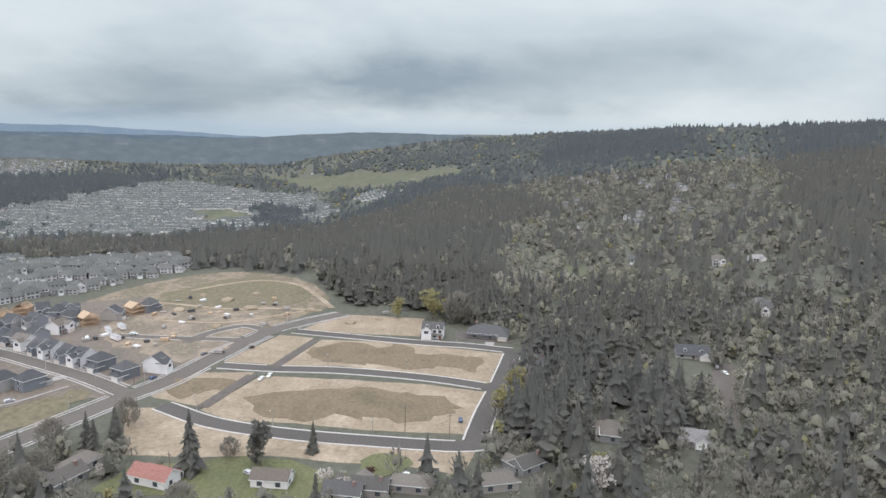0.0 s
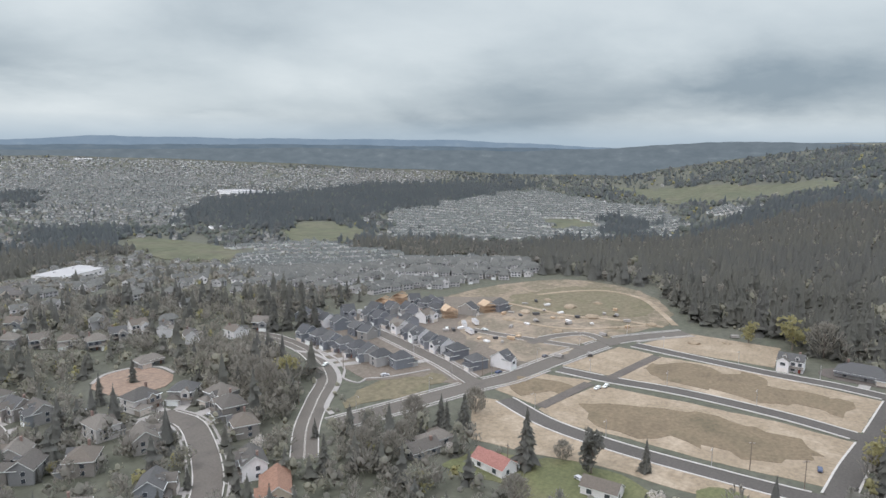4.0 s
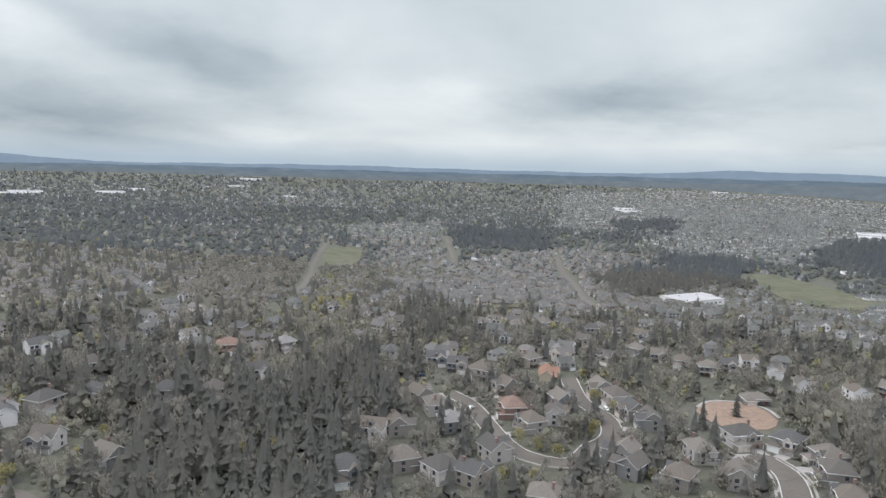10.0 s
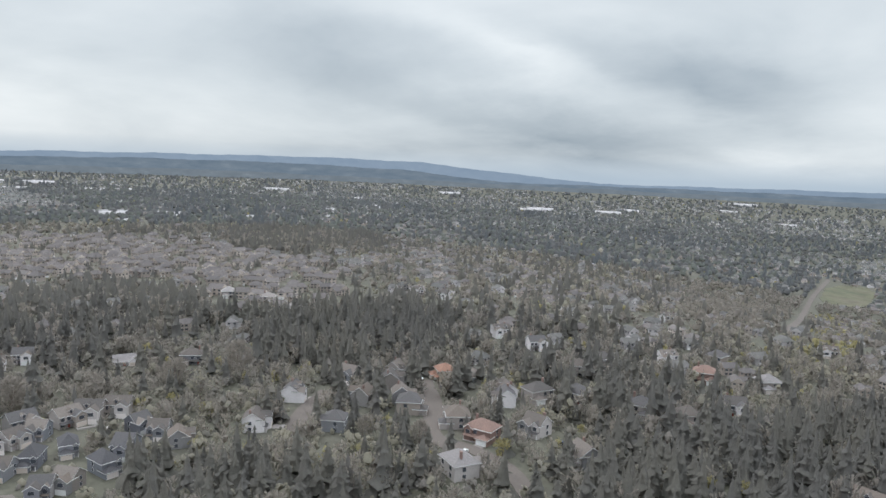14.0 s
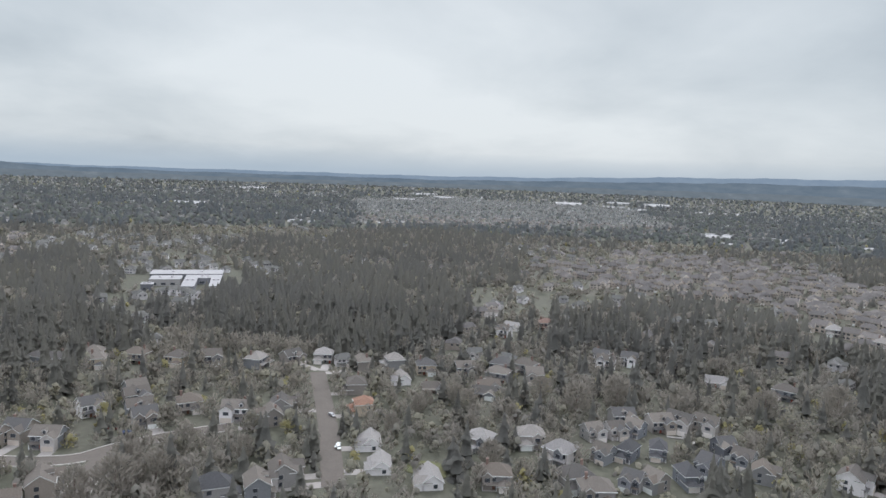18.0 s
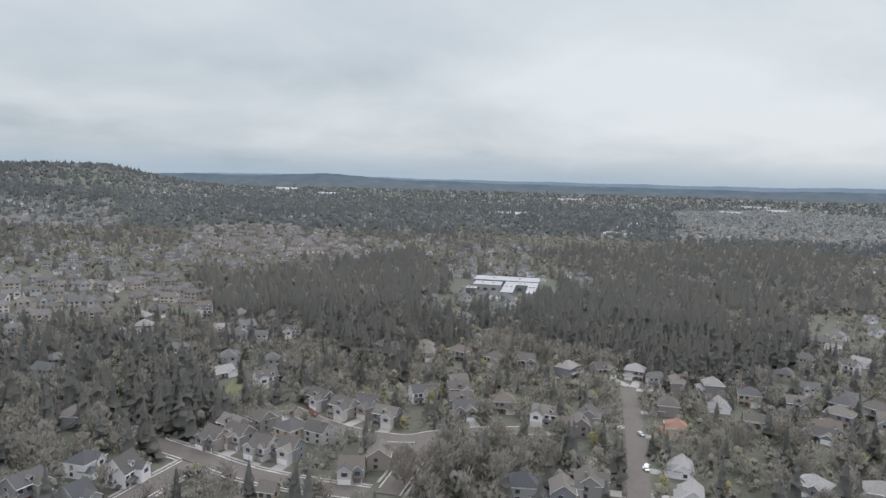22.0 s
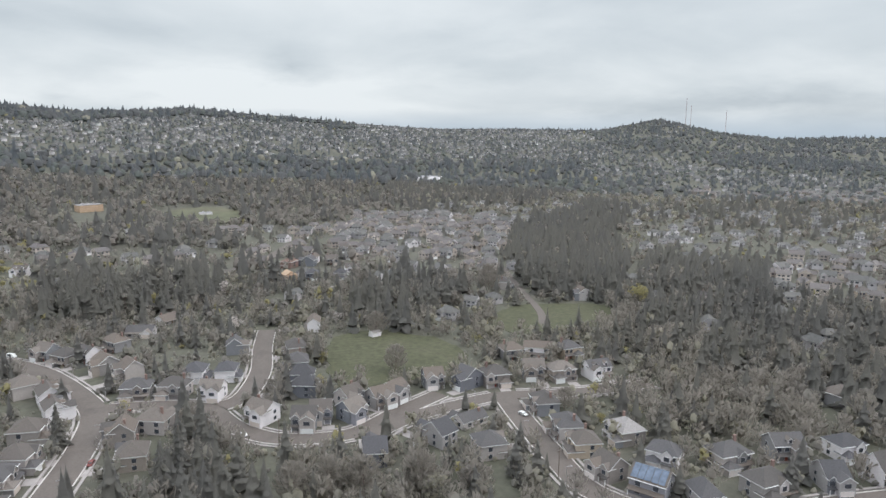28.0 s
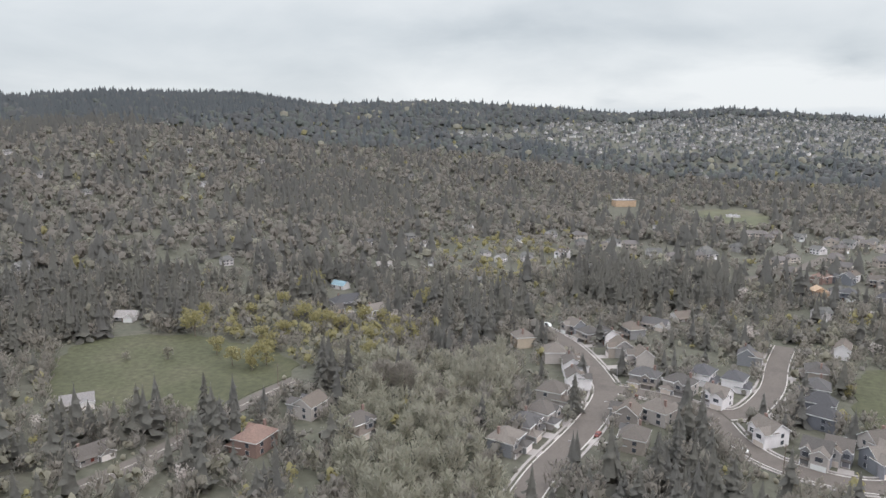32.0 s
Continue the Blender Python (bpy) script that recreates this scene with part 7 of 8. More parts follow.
def dome_shape(rng, lobes, spread=0.26, size=0.26, low=0.3, tall=1.0):
    """A rounded crown of several uneven lobes, wider than it is deep, with notches between them."""
    V, Fc, k = [], [], 0
    bm = bmesh.new()
    bmesh.ops.create_icosphere(bm, subdivisions=1, radius=1.0)
    v0 = np.array([p.co[:] for p in bm.verts])
    f0 = np.array([[q.index for q in t.verts] for t in bm.faces])
    bm.free()
    for i in range(lobes):
        a = 6.283 * i / lobes + rng.uniform(-0.5, 0.5)
        w = 0 if lobes == 1 else spread * rng.uniform(0.6, 1.1)
        s = size * rng.uniform(0.75, 1.2)
        z = low + (0.86 - low) * (rng.uniform(0.15, 0.95) if lobes > 1 else 0.45)
        V.append(v0 * rng.uniform(0.7, 1.25, (len(v0), 1)) * (s, s, s * rng.uniform(0.8, 1.25) * tall) + (math.cos(a) * w, math.sin(a) * w, z))
        Fc.append(f0 + k)
        k += len(v0)
    return np.concatenate(V), np.concatenate(Fc), np.zeros(len(f0) * lobes, int)


FIR_MID = [conifer_shape(rng, 8, 4, width=0.22 + 0.02 * _, ragged=0.5, fan=(0.36, 0.58)) for _ in range(5)]
FIR_FAR = [spire_shape(rng) for _ in range(6)]
LEAF_MID = [merged(dome_shape(rng, 2, 0.14, 0.17, 0.35), leafy_shape(rng, 34, 0.095, crown=(0.46, 0.38), lobes=11, low=0.2)) for _ in range(6)]
TWIG_MID = [merged(dome_shape(rng, 1, 0.0, 0.17, 0.35), twig_shape(rng, 66, 0.15, width=0.44, low=0.14, thick=0.78)) for _ in range(6)]
CROWN_FAR = [merged(dome_shape(rng, 1, 0.0, 0.27, 0.34, 1.0), leafy_shape(rng, 12, 0.17, crown=(0.56, 0.44), lobes=6, low=0.18)) for k in range(8)]
CROWN_TINY = [dome_shape(rng, 1, 0, 0.52, 0.3, 0.95) for _ in range(6)]
ALDER = [twig_shape(rng, 150, 0.17, width=0.27, low=0.08, thick=0.45) for _ in range(5)]
CLUMP = [clump_shape(rng) for _ in range(6)]


def grow(tag, px, py, scale, seed, far, crowns=None, extra=1.0):
    """Mixed planting by ground cover: firs and leafless woods, budding trees, a few in blossom."""
    g = np.random.default_rng(seed)
    c = cover(px, py)
    r, az = np.hypot(px, py), np.degrees(np.arctan2(py, px)) % 360
    stand = np.sin(px * 0.0061 + 0.4) * np.sin(py * 0.0073 + 1.1) + 0.6 * np.sin(px * 0.019 + 2) * np.sin(py * 0.017)
    mix = MIX[c].copy()
    loose = np.isin(c, [CODE["plain"], CODE["east_hill"], CODE["north_hill"], CODE["mid"], CODE["hillrows"]])
    shift = np.where(loose, np.clip(stand * 0.5, -0.24, 0.34), 0.0)
    mix[:, 1] = np.clip(mix[:, 1] + shift, 0.02, 1)
    mix[:, 3] = np.clip(mix[:, 3] - shift * 0.7, 0.02, 1)
    keep = g.uniform(0, 1, len(px)) < mix[:, 0] * extra
    share = np.cumsum(mix[:, 1:] / mix[:, 1:].sum(1)[:, None], 1)
    which = (g.uniform(0, 1, len(px))[:, None] > share).sum(1)
    town = np.isin(c, [CODE["open"], CODE["rows"], CODE["mid"], CODE["tan"], CODE["hillrows"]])
    small = np.where(c == CODE["rows"], 0.5, np.where(town, 0.6 if far else 0.82, np.where(c == CODE["plain"], 0.85, np.where(c == CODE["west_hill"], 1.25, 1.0))))
    patchy = 0.5 + 0.3 * np.sin(px * 0.013 + 0.7) * np.sin(py * 0.011 + 2.0) + 0.2 * np.sin(px * 0.041) * np.sin(py * 0.037 + 1.0)
    # from scale 1 up, trees use the colours with haze painted in
    rows = (("firs", FIR_FAR if far else FIR_MID, "hazed_conifer" if scale >= 1 else "conifer", (9, 23) if far else (12, 26), "dark green fir trees"),
            ("bare_trees", crowns or TWIG_MID, "hazed_twig" if scale >= 1 else "bare_twig", (8, 14), "leafless grey-brown spring trees"),
            ("budding_trees", crowns or LEAF_MID, "hazed_leaf" if scale >= 1 else "broadleaf", (7, 13), "budding olive green trees"),
            ("willow_trees", crowns or LEAF_MID, "spring_leaf", (6, 11), "yellow-green spring trees"),
            ("alder_trees", crowns or ALDER, "alder_twig", (9, 15), "pale leafless alder trees"))
    for k, (name, shapes, mat, hgt, lab) in enumerate(rows):
        j = np.nonzero(keep & (which == k))[0]
        if len(j):
            tint = np.clip(np.where(np.isin(c[j], HILLS), 0.3, 0.1) + np.where(c[j] == CODE["west_hill"], 0.25, 0.8) * patchy[j] + g.normal(0, 0.12, len(j)), 0, 1)
            wide = g.uniform(*hgt, len(j)) * scale * small[j]
            scatter(name, shapes, px[j], py[j], wide, [mat], g, lab + " " + tag, "trees", tints=tint, soft=True)


def undergrowth(seed):
    """Low shrubs and hedges in the gardens."""
    g = np.random.default_rng(seed)
    px, py = ring(g, 150, 520, 1 / 48)
    k = free(px, py, 1.0, 6.5)
    px, py = px[k], py[k]
    scatter("shrubs", CLUMP, px, py, g.uniform(1.6, 3.6, len(px)), ["broadleaf"], g, "low garden shrubs and hedges", "shrubs", (0.7, 1.1), soft=True)


def far_house_shape(w=1.0, d=0.8, h=0.46, rise=0.28, hip=0.0):
    v = np.array([(-w / 2, -d / 2, -0.1), (w / 2, -d / 2, -0.1), (w / 2, d / 2, -0.1), (-w / 2, d / 2, -0.1), (-w / 2, -d / 2, h), (w / 2, -d / 2, h), (w / 2, d / 2, h), (-w / 2, d / 2, h),
                  (-w / 2 + hip, 0, h + rise), (w / 2 - hip, 0, h + rise)], float)
    roof = np.array([(-w / 2 - 0.05, -d / 2 - 0.05, h - 0.02), (w / 2 + 0.05, -d / 2 - 0.05, h - 0.02), (w / 2 + 0.05, d / 2 + 0.05, h - 0.02), (-w / 2 - 0.05, d / 2 + 0.05, h - 0.02),
                     (-w / 2 + hip - 0.05, 0, h + rise + 0.03), (w / 2 - hip + 0.05, 0, h + rise + 0.03)], float)
    f = [(0, 1, 5), (0, 5, 4), (1, 2, 6), (1, 6, 5), (2, 3, 7), (2, 7, 6), (3, 0, 4), (3, 4, 7), (4, 7, 8), (5, 9, 6)]
    r = [(10, 11, 15), (10, 15, 14), (12, 13, 14), (12, 14, 15)] + ([(13, 10, 14), (11, 12, 15)] if hip else [])
    return np.concatenate([v, roof]), np.array(f + r), np.array([0] * len(f) + [1] * len(r))


def town_house_shape(hip=0.0, wing=0.46, side=1, porch=True):
    """A house for the middle distance, one unit wide: body, front wing, porch roof, windows and a garage door."""
    V, Fc, M = [], [], []

    def quad(pts, mat):
        k = len(V)
        V.extend(pts)
        Fc.extend([(k, k + i, k + i + 1) for i in range(1, len(pts) - 1)])
        M.extend([mat] * (len(pts) - 2))

    def block(x0, x1, y0, y1, z, rise, along_x, hip_):
        for a, b in (((x0, y0), (x1, y0)), ((x1, y0), (x1, y1)), ((x1, y1), (x0, y1)), ((x0, y1), (x0, y0))):
            quad([(*a, -0.1), (*b, -0.1), (*b, z), (*a, z)], 0)
        o = 0.04
        X0, X1, Y0, Y1, xm, ym, e = x0 - o, x1 + o, y0 - o, y1 + o, (x0 + x1) / 2, (y0 + y1) / 2, z - 0.01
        if along_x:
            p, q = (X0 + hip_, ym, z + rise), (X1 - hip_, ym, z + rise)
            quad([(X0, Y0, e), (X1, Y0, e), q, p], 1), quad([(X1, Y1, e), (X0, Y1, e), p, q], 1)
            quad([(X0, Y1, e), (X0, Y0, e), p], 1 if hip_ else 0), quad([(X1, Y0, e), (X1, Y1, e), q], 1 if hip_ else 0)
        else:
            p, q = (xm, Y0 + hip_, z + rise), (xm, Y1, z + rise)
            quad([(X0, Y1, e), (X0, Y0, e), p, q], 1), quad([(X1, Y0, e), (X1, Y1, e), q, p], 1)
            quad([(X0, Y0, e), (X1, Y0, e), p], 1 if hip_ else 0)

    block(-0.5, 0.5, -0.36, 0.4, 0.47, 0.27, True, hip)
    w0, w1 = (0.5 - wing, 0.5) if side > 0 else (-0.5, wing - 0.5)
    block(w0, w1, -0.62, -0.1, 0.46, 0.2, False, hip * 0.7)
    f0, f1 = (-0.5, 0.5 - wing) if side > 0 else (wing - 0.5, 0.5)
    if porch:
        quad([(f0, -0.52, 0.2), (f1, -0.52, 0.2), (f1, -0.34, 0.26), (f0, -0.34, 0.26)], 1)
    quad([(w0 + 0.05, -0.625, 0.0), (w1 - 0.05, -0.625, 0.0), (w1 - 0.05, -0.625, 0.19), (w0 + 0.05, -0.625, 0.19)], 3)
    panes = [(w0 + 0.13, w1 - 0.13, -0.625, 0.29, 0.4), (f0 + 0.1, f0 + 0.24, -0.365, 0.3, 0.41), (f1 - 0.2, f1 - 0.08, -0.365, 0.3, 0.41)]
    panes += [(x + 0.09, x - 0.09, 0.405, z, z + 0.11) for x in (-0.3, 0.05, 0.32) for z in (0.07, 0.3)]
    for x0, x1, y, z0, z1 in panes:
        quad([(x0, y, z0), (x1, y, z0), (x1, y, z1), (x0, y, z1)], 2)
    for x, s in ((-0.505, 1), (0.505, -1)):
        for y in (-0.15, 0.2):
            quad([(x, y + s * 0.07, 0.3), (x, y - s * 0.07, 0.3), (x, y - s * 0.07, 0.41), (x, y + s * 0.07, 0.41)], 2)
    return np.array(V, float), np.array(Fc), np.array(M)


def suburbs():
    g = np.random.default_rng(21)
    X, Y, T = [], [], []
    for k, (kind, outline) in enumerate(ZONES):
        if kind not in ("rows", "mid", "tan", "hillrows"):
            continue
        P = np.array(outline, float)
        cx, cy = P.mean(0)
        u = math.atan2(cy, cx) + math.pi / 2 + (g.uniform(0.1, 0.3) if kind == "rows" else g.uniform(0.2, 0.6)) * g.choice([-1, 1])
        n = int(np.hypot(*(P - (cx, cy)).T).max() / 11) + 2
        gi, gj = np.meshgrid(np.arange(-n, n + 1), np.arange(-n, n + 1), indexing="ij")
        step, near_row, pitch, share, loose = {"rows": (10.8, 17.0, 55.0, 0.95, 0.6), "mid": (15.0, 22.0, 60.0, 0.5, 3.0), "tan": (18.5, 27.0, 70.0, 0.46, 4.0), "hillrows": (17.5, 26.0, 92.0, 0.23, 6.5)}[kind]
        lx, ly = gi.ravel() * step, (gj.ravel() // 2) * pitch + (gj.ravel() % 2) * near_row
        ly = ly + 22 * np.sin(lx * 0.011 + cx) + 9 * np.sin(lx * 0.03 + cy)
        px, py = cx + lx * math.cos(u) - ly * math.sin(u), cy + lx * math.sin(u) + ly * math.cos(u)
        ok = np.nonzero((cover(px, py) == CODE[kind]) & inside_poly(px, py, outline) & (g.uniform(0, 1, len(px)) < share))[0]
        slope = np.arctan(22 * 0.011 * np.cos(lx[ok] * 0.011 + cx) + 9 * 0.03 * np.cos(lx[ok] * 0.03 + cy))
        X.append(px[ok] + g.normal(0, loose, len(ok))), Y.append(py[ok] + g.normal(0, loose, len(ok))), T.append(u + slope)
    # single houses between the trees everywhere, and the mosaic of small houses over the plain
    px, py = ring(g, 540, 3800, 1 / 7000)
    X.append(px), Y.append(py), T.append(g.uniform(0, 3.14, len(px)))
    px, py = ring(g, 430, 1250, 1 / 2000)
    a = np.degrees(np.arctan2(py, px)) % 360
    k = (a > 42) & (a < 262)
    px, py = px[k], py[k]
    X.append(px), Y.append(py), T.append(g.uniform(0, 3.14, len(px)))
    px, py = ring(g, 750, 4300, 1 / 1550)
    a = np.degrees(np.arctan2(py, px)) % 360
    k = (a > 30) & (a < 128) & (np.sin(px * 0.005 + 1) * np.sin(py * 0.0043) + 0.7 * np.sin(px * 0.013) * np.sin(py * 0.012 + 2) > -0.25) | (a >= 128) & (a < 214) & (g.uniform(0, 1, len(px)) < 0.3) & (np.hypot(px, py) > 1700)
    X.append(px[k]), Y.append(py[k]), T.append((np.round(px[k] / 260) * 0.7 + np.round(py[k] / 260) * 0.4) % 3.14)
    px, py, t = np.concatenate(X), np.concatenate(Y), np.concatenate(T)
    az, r, c = np.degrees(np.arctan2(py, px)) % 360, np.hypot(px, py), cover(px, py)
    k = free(px, py, 4.0, 13.0) & near_haze(px, py) & ~np.isin(c, [CODE["fir"], CODE["green"], CODE["alder"]]) & ~(np.isin(c, [CODE["dark"], CODE["bare"]]) & (g.uniform(0, 1, len(px)) > 0.3)) & ~(np.isin(c, [CODE["east_hill"], CODE["west_hill"]]) & (g.uniform(0, 1, len(px)) > 0.16)) & (r > 430)
    px, py, t, az, r, c = px[k], py[k], t[k], az[k], r[k], c[k]
    _, first = np.unique(np.round(px / 10) * 100000 + np.round(py / 10), return_index=True)
    px, py, t, az, r, c = px[first], py[first], t[first], az[first], r[first], c[first]
    t = t + math.pi / 2 * (g.uniform(0, 1, len(px)) < np.where(c == CODE["rows"], 0.1, 0.4)) + g.normal(0, 0.08, len(px))
    shapes = [far_house_shape(h=0.5), far_house_shape(1.1, 0.75, 0.54, 0.3, 0.3), far_house_shape(0.9, 0.9, 0.52, 0.34)]
    towns = [town_house_shape(), town_house_shape(0.28, 0.5, -1), town_house_shape(0.0, 0.42, -1, False), town_house_shape(0.3, 0.44, 1)]
    u = g.uniform(0, 1, len(px))
    tan_ = (c == CODE["tan"]) & ((az < 214) | (u < 0.65)) | (az > 60) & (az < 172) & (r < 2000) & (u < 0.5) & ~np.isin(c, [CODE["rows"], CODE["hillrows"]])
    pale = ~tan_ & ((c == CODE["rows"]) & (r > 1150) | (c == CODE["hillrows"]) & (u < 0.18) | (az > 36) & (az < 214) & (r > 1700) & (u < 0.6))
    size = g.uniform(10.0, 13.0, len(px)) * np.where(c == CODE["rows"], 0.78, np.where(c == CODE["tan"], 1.0, np.where(c == CODE["hillrows"], 0.92, 0.88)))
    keep_clear(px[r < 1300], py[r < 1300])
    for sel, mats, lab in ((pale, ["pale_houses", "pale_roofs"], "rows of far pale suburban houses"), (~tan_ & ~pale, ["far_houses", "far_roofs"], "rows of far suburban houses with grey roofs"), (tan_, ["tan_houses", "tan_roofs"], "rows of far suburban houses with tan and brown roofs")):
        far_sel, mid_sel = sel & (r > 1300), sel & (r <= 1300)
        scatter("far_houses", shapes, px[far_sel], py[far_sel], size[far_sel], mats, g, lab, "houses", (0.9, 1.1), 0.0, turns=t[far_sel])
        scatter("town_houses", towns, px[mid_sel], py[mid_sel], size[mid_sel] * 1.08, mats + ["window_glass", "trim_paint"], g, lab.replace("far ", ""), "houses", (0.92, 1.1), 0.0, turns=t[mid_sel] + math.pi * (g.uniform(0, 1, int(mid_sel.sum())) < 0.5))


suburbs()

# single trees that stand out: trunk and crown of their own
def tree_kind(name, shapes, mat, label, seed, trunk=(0.02, 0.006, 0.75)):
    g = np.random.default_rng(seed)
    made = []
    for shape in shapes:
        e = tagged(new(name), label, "tree", name + " singles")
        v, f, m = stem([(0, 0, -0.06), (0, 0, 0.2), (0.01, 0, trunk[2])], [trunk[0], trunk[0] * 0.75, trunk[1]], 6)
        limbs = [stem([(0, 0, 0.15 + 0.07 * i), (0.14 * math.cos(i * 2.4), 0.14 * math.sin(i * 2.4), 0.42 + 0.08 * i)], [trunk[0] * 0.4, 0.003], 4) for i in range(5)] if trunk[2] < 0.9 else []
        part("trunk", shape_mesh(merged((v, f, m * 0), *[(a, b, c * 0) for a, b, c in limbs]), ["bark"], g), None, e)
        part("crown", shape_mesh(shape, [mat], g, soft=True), None, e)
        made.append([e, False])
    return made


TREES = {
    "f": tree_kind("fir_tree", [conifer_shape(rng, 20, 9, ragged=0.45, fan=(0.22, 0.36)) for _ in range(4)], "conifer", "tall dark green fir with drooping branches", 31, (0.018, 0.004, 0.95)),
    "c": tree_kind("cypress_tree", [leafy_shape(rng, 380, 0.055, crown=(0.22, 0.4), lobes=12, low=0.05) for _ in range(2)], "conifer", "dense upright dark evergreen tree", 32),
    "t": tree_kind("bare_tree", [twig_shape(rng, 620, 0.11, width=0.42, low=0.14, thick=0.5) for _ in range(4)], "bare_twig", "leafless grey-brown tree with fine twigs", 33),
    "y": tree_kind("willow_tree", [leafy_shape(rng, 300, 0.055, crown=(0.42, 0.34), lobes=11, low=0.16) for _ in range(3)], "spring_leaf", "yellow-green tree in new leaf", 34),
    "g": tree_kind("budding_tree", [leafy_shape(rng, 300, 0.055, crown=(0.42, 0.34), lobes=11, low=0.16) for _ in range(3)], "broadleaf", "broad olive green budding tree", 35),
    "b": tree_kind("blossom_tree", [leafy_shape(rng, 320, 0.05, crown=(0.45, 0.36), lobes=11, low=0.14) for _ in range(2)], "blossom", "round tree in white blossom", 36),
    "p": tree_kind("plum_tree", [leafy_shape(rng, 260, 0.05, crown=(0.42, 0.36), lobes=9, low=0.16)], "plum_leaf", "dark red-leaved plum tree", 37),
}


def plant(kind, x, y, h, g):
    pick = TREES[kind][int(g.integers(0, len(TREES[kind])))]
    if pick[1]:
        e = copy_thing(pick[0], Matrix())
    else:
        e, pick[1] = pick[0], True
    w = h * g.uniform(0.9, 1.15)
    e.matrix_basis = Matrix.LocRotScale((x, y, float(land(x, y))), Euler((0, 0, g.uniform(0, 6.28))), (w, w, h))


g_tree = np.random.default_rng(41)
for tx, ty, th, tk in LONE_TREES + LONE_TREES_MORE:
    plant(tk, tx, ty, th, g_tree)
LONE = np.array([t[:2] for t in LONE_TREES + LONE_TREES_MORE])

x, y = ring(rng, 190, 600, 1 / 46)
k = free(x, y, 2.5, 7.5)
x, y = x[k], y[k]
# the closest of them stand as single trees
near = np.nonzero((np.hypot(x, y) < 370) & (np.hypot(x[:, None] - LONE[None, :, 0], y[:, None] - LONE[None, :, 1]).min(1) > 6))[0]
open_near = near[np.isin(cover(x[near], y[near]), [CODE["open"], CODE["bare"], CODE["alder"]])]
chosen = open_near[g_tree.permutation(len(open_near))[:96]]
for j in chosen:
    kk = "t" if inside_any(x[j:j + 1], y[j:j + 1], BARE_WOODS, 2.0)[0] else str(g_tree.choice(list("fftttggggyyb"), p=None))
    plant(kk, x[j], y[j], {"f": g_tree.uniform(14, 22), "b": g_tree.uniform(5, 7), "y": g_tree.uniform(6, 10)}.get(kk, g_tree.uniform(8, 13)), g_tree)
for made in TREES.values():
    for e, used in made:
        if not used:
            for ob in [*e.children, e]:
                bpy.data.objects.remove(ob)
rest = np.ones(len(x), bool)
rest[chosen] = False
grow("among the nearer houses", x[rest], y[rest], 0.95, 11, False)
undergrowth(15)
x, y = ring(rng, 200, 600, 1 / 95)
k = free(x, y, 2.5, 8.0) & np.isin(cover(x, y), [CODE["fir"], CODE["dark"], CODE["bare"], CODE["alder"]])
grow("closing the stands close by", x[k], y[k], 0.9, 17, False, extra=0.6)
x, y = ring(rng, 600, 1440, 1 / 140)
k = free(x, y, 1.0, 9.0)
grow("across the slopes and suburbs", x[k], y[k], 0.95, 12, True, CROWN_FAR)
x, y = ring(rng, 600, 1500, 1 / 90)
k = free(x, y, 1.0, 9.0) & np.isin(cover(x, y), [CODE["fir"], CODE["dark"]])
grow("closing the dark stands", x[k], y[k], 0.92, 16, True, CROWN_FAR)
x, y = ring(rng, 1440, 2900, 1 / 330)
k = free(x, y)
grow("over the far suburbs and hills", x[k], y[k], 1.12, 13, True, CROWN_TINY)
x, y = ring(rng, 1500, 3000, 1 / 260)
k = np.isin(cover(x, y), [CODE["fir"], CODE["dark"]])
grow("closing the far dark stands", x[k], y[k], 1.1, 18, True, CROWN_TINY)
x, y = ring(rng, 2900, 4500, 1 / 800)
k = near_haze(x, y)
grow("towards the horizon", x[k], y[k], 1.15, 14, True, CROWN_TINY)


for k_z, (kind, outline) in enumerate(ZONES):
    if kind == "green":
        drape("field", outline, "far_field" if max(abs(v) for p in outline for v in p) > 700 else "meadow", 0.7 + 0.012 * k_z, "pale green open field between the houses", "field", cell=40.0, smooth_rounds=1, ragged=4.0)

# ---- larger buildings ----
def hall(name, x, y, deg, wings, h, label, cat, cover="roof_white", wall="siding_white"):
    """A flat-roofed building of several wings: x0, x1, y0, y1 each."""
    e = tagged(new(name), label, cat)
    for k, (x0, x1, y0, y1) in enumerate(wings):
        hh = h + 0.02 * k
        part("wall", box(x0, x1, y0, y1, -2, hh), wall, e)
        rf = bmesh.new()
        add_box(rf, x0 - 0.4, x1 + 0.4, y0 - 0.4, y1 + 0.4, hh, hh + 0.35)
        part("roof", rf, cover, e)
        for i in range(int((x1 - x0) / 9)):
            xx = x0 + 4.5 + i * 9
            part("window", window_bm(xx, y0, 1.2, 4.0, 1.8, 0), ["trim_paint", "window_glass"], e)
        for i in range(2):
            xx, yy = x0 + (x1 - x0) * (0.3 + 0.4 * i), (y0 + y1) / 2
            part("roof_unit", box(xx - 1.5, xx + 1.5, yy - 1, yy + 1, hh + 0.35, hh + 1.6), "metal", e)
    e.matrix_basis = pose(x, y, float(land(x, y)), 0, 0, deg)
    return e


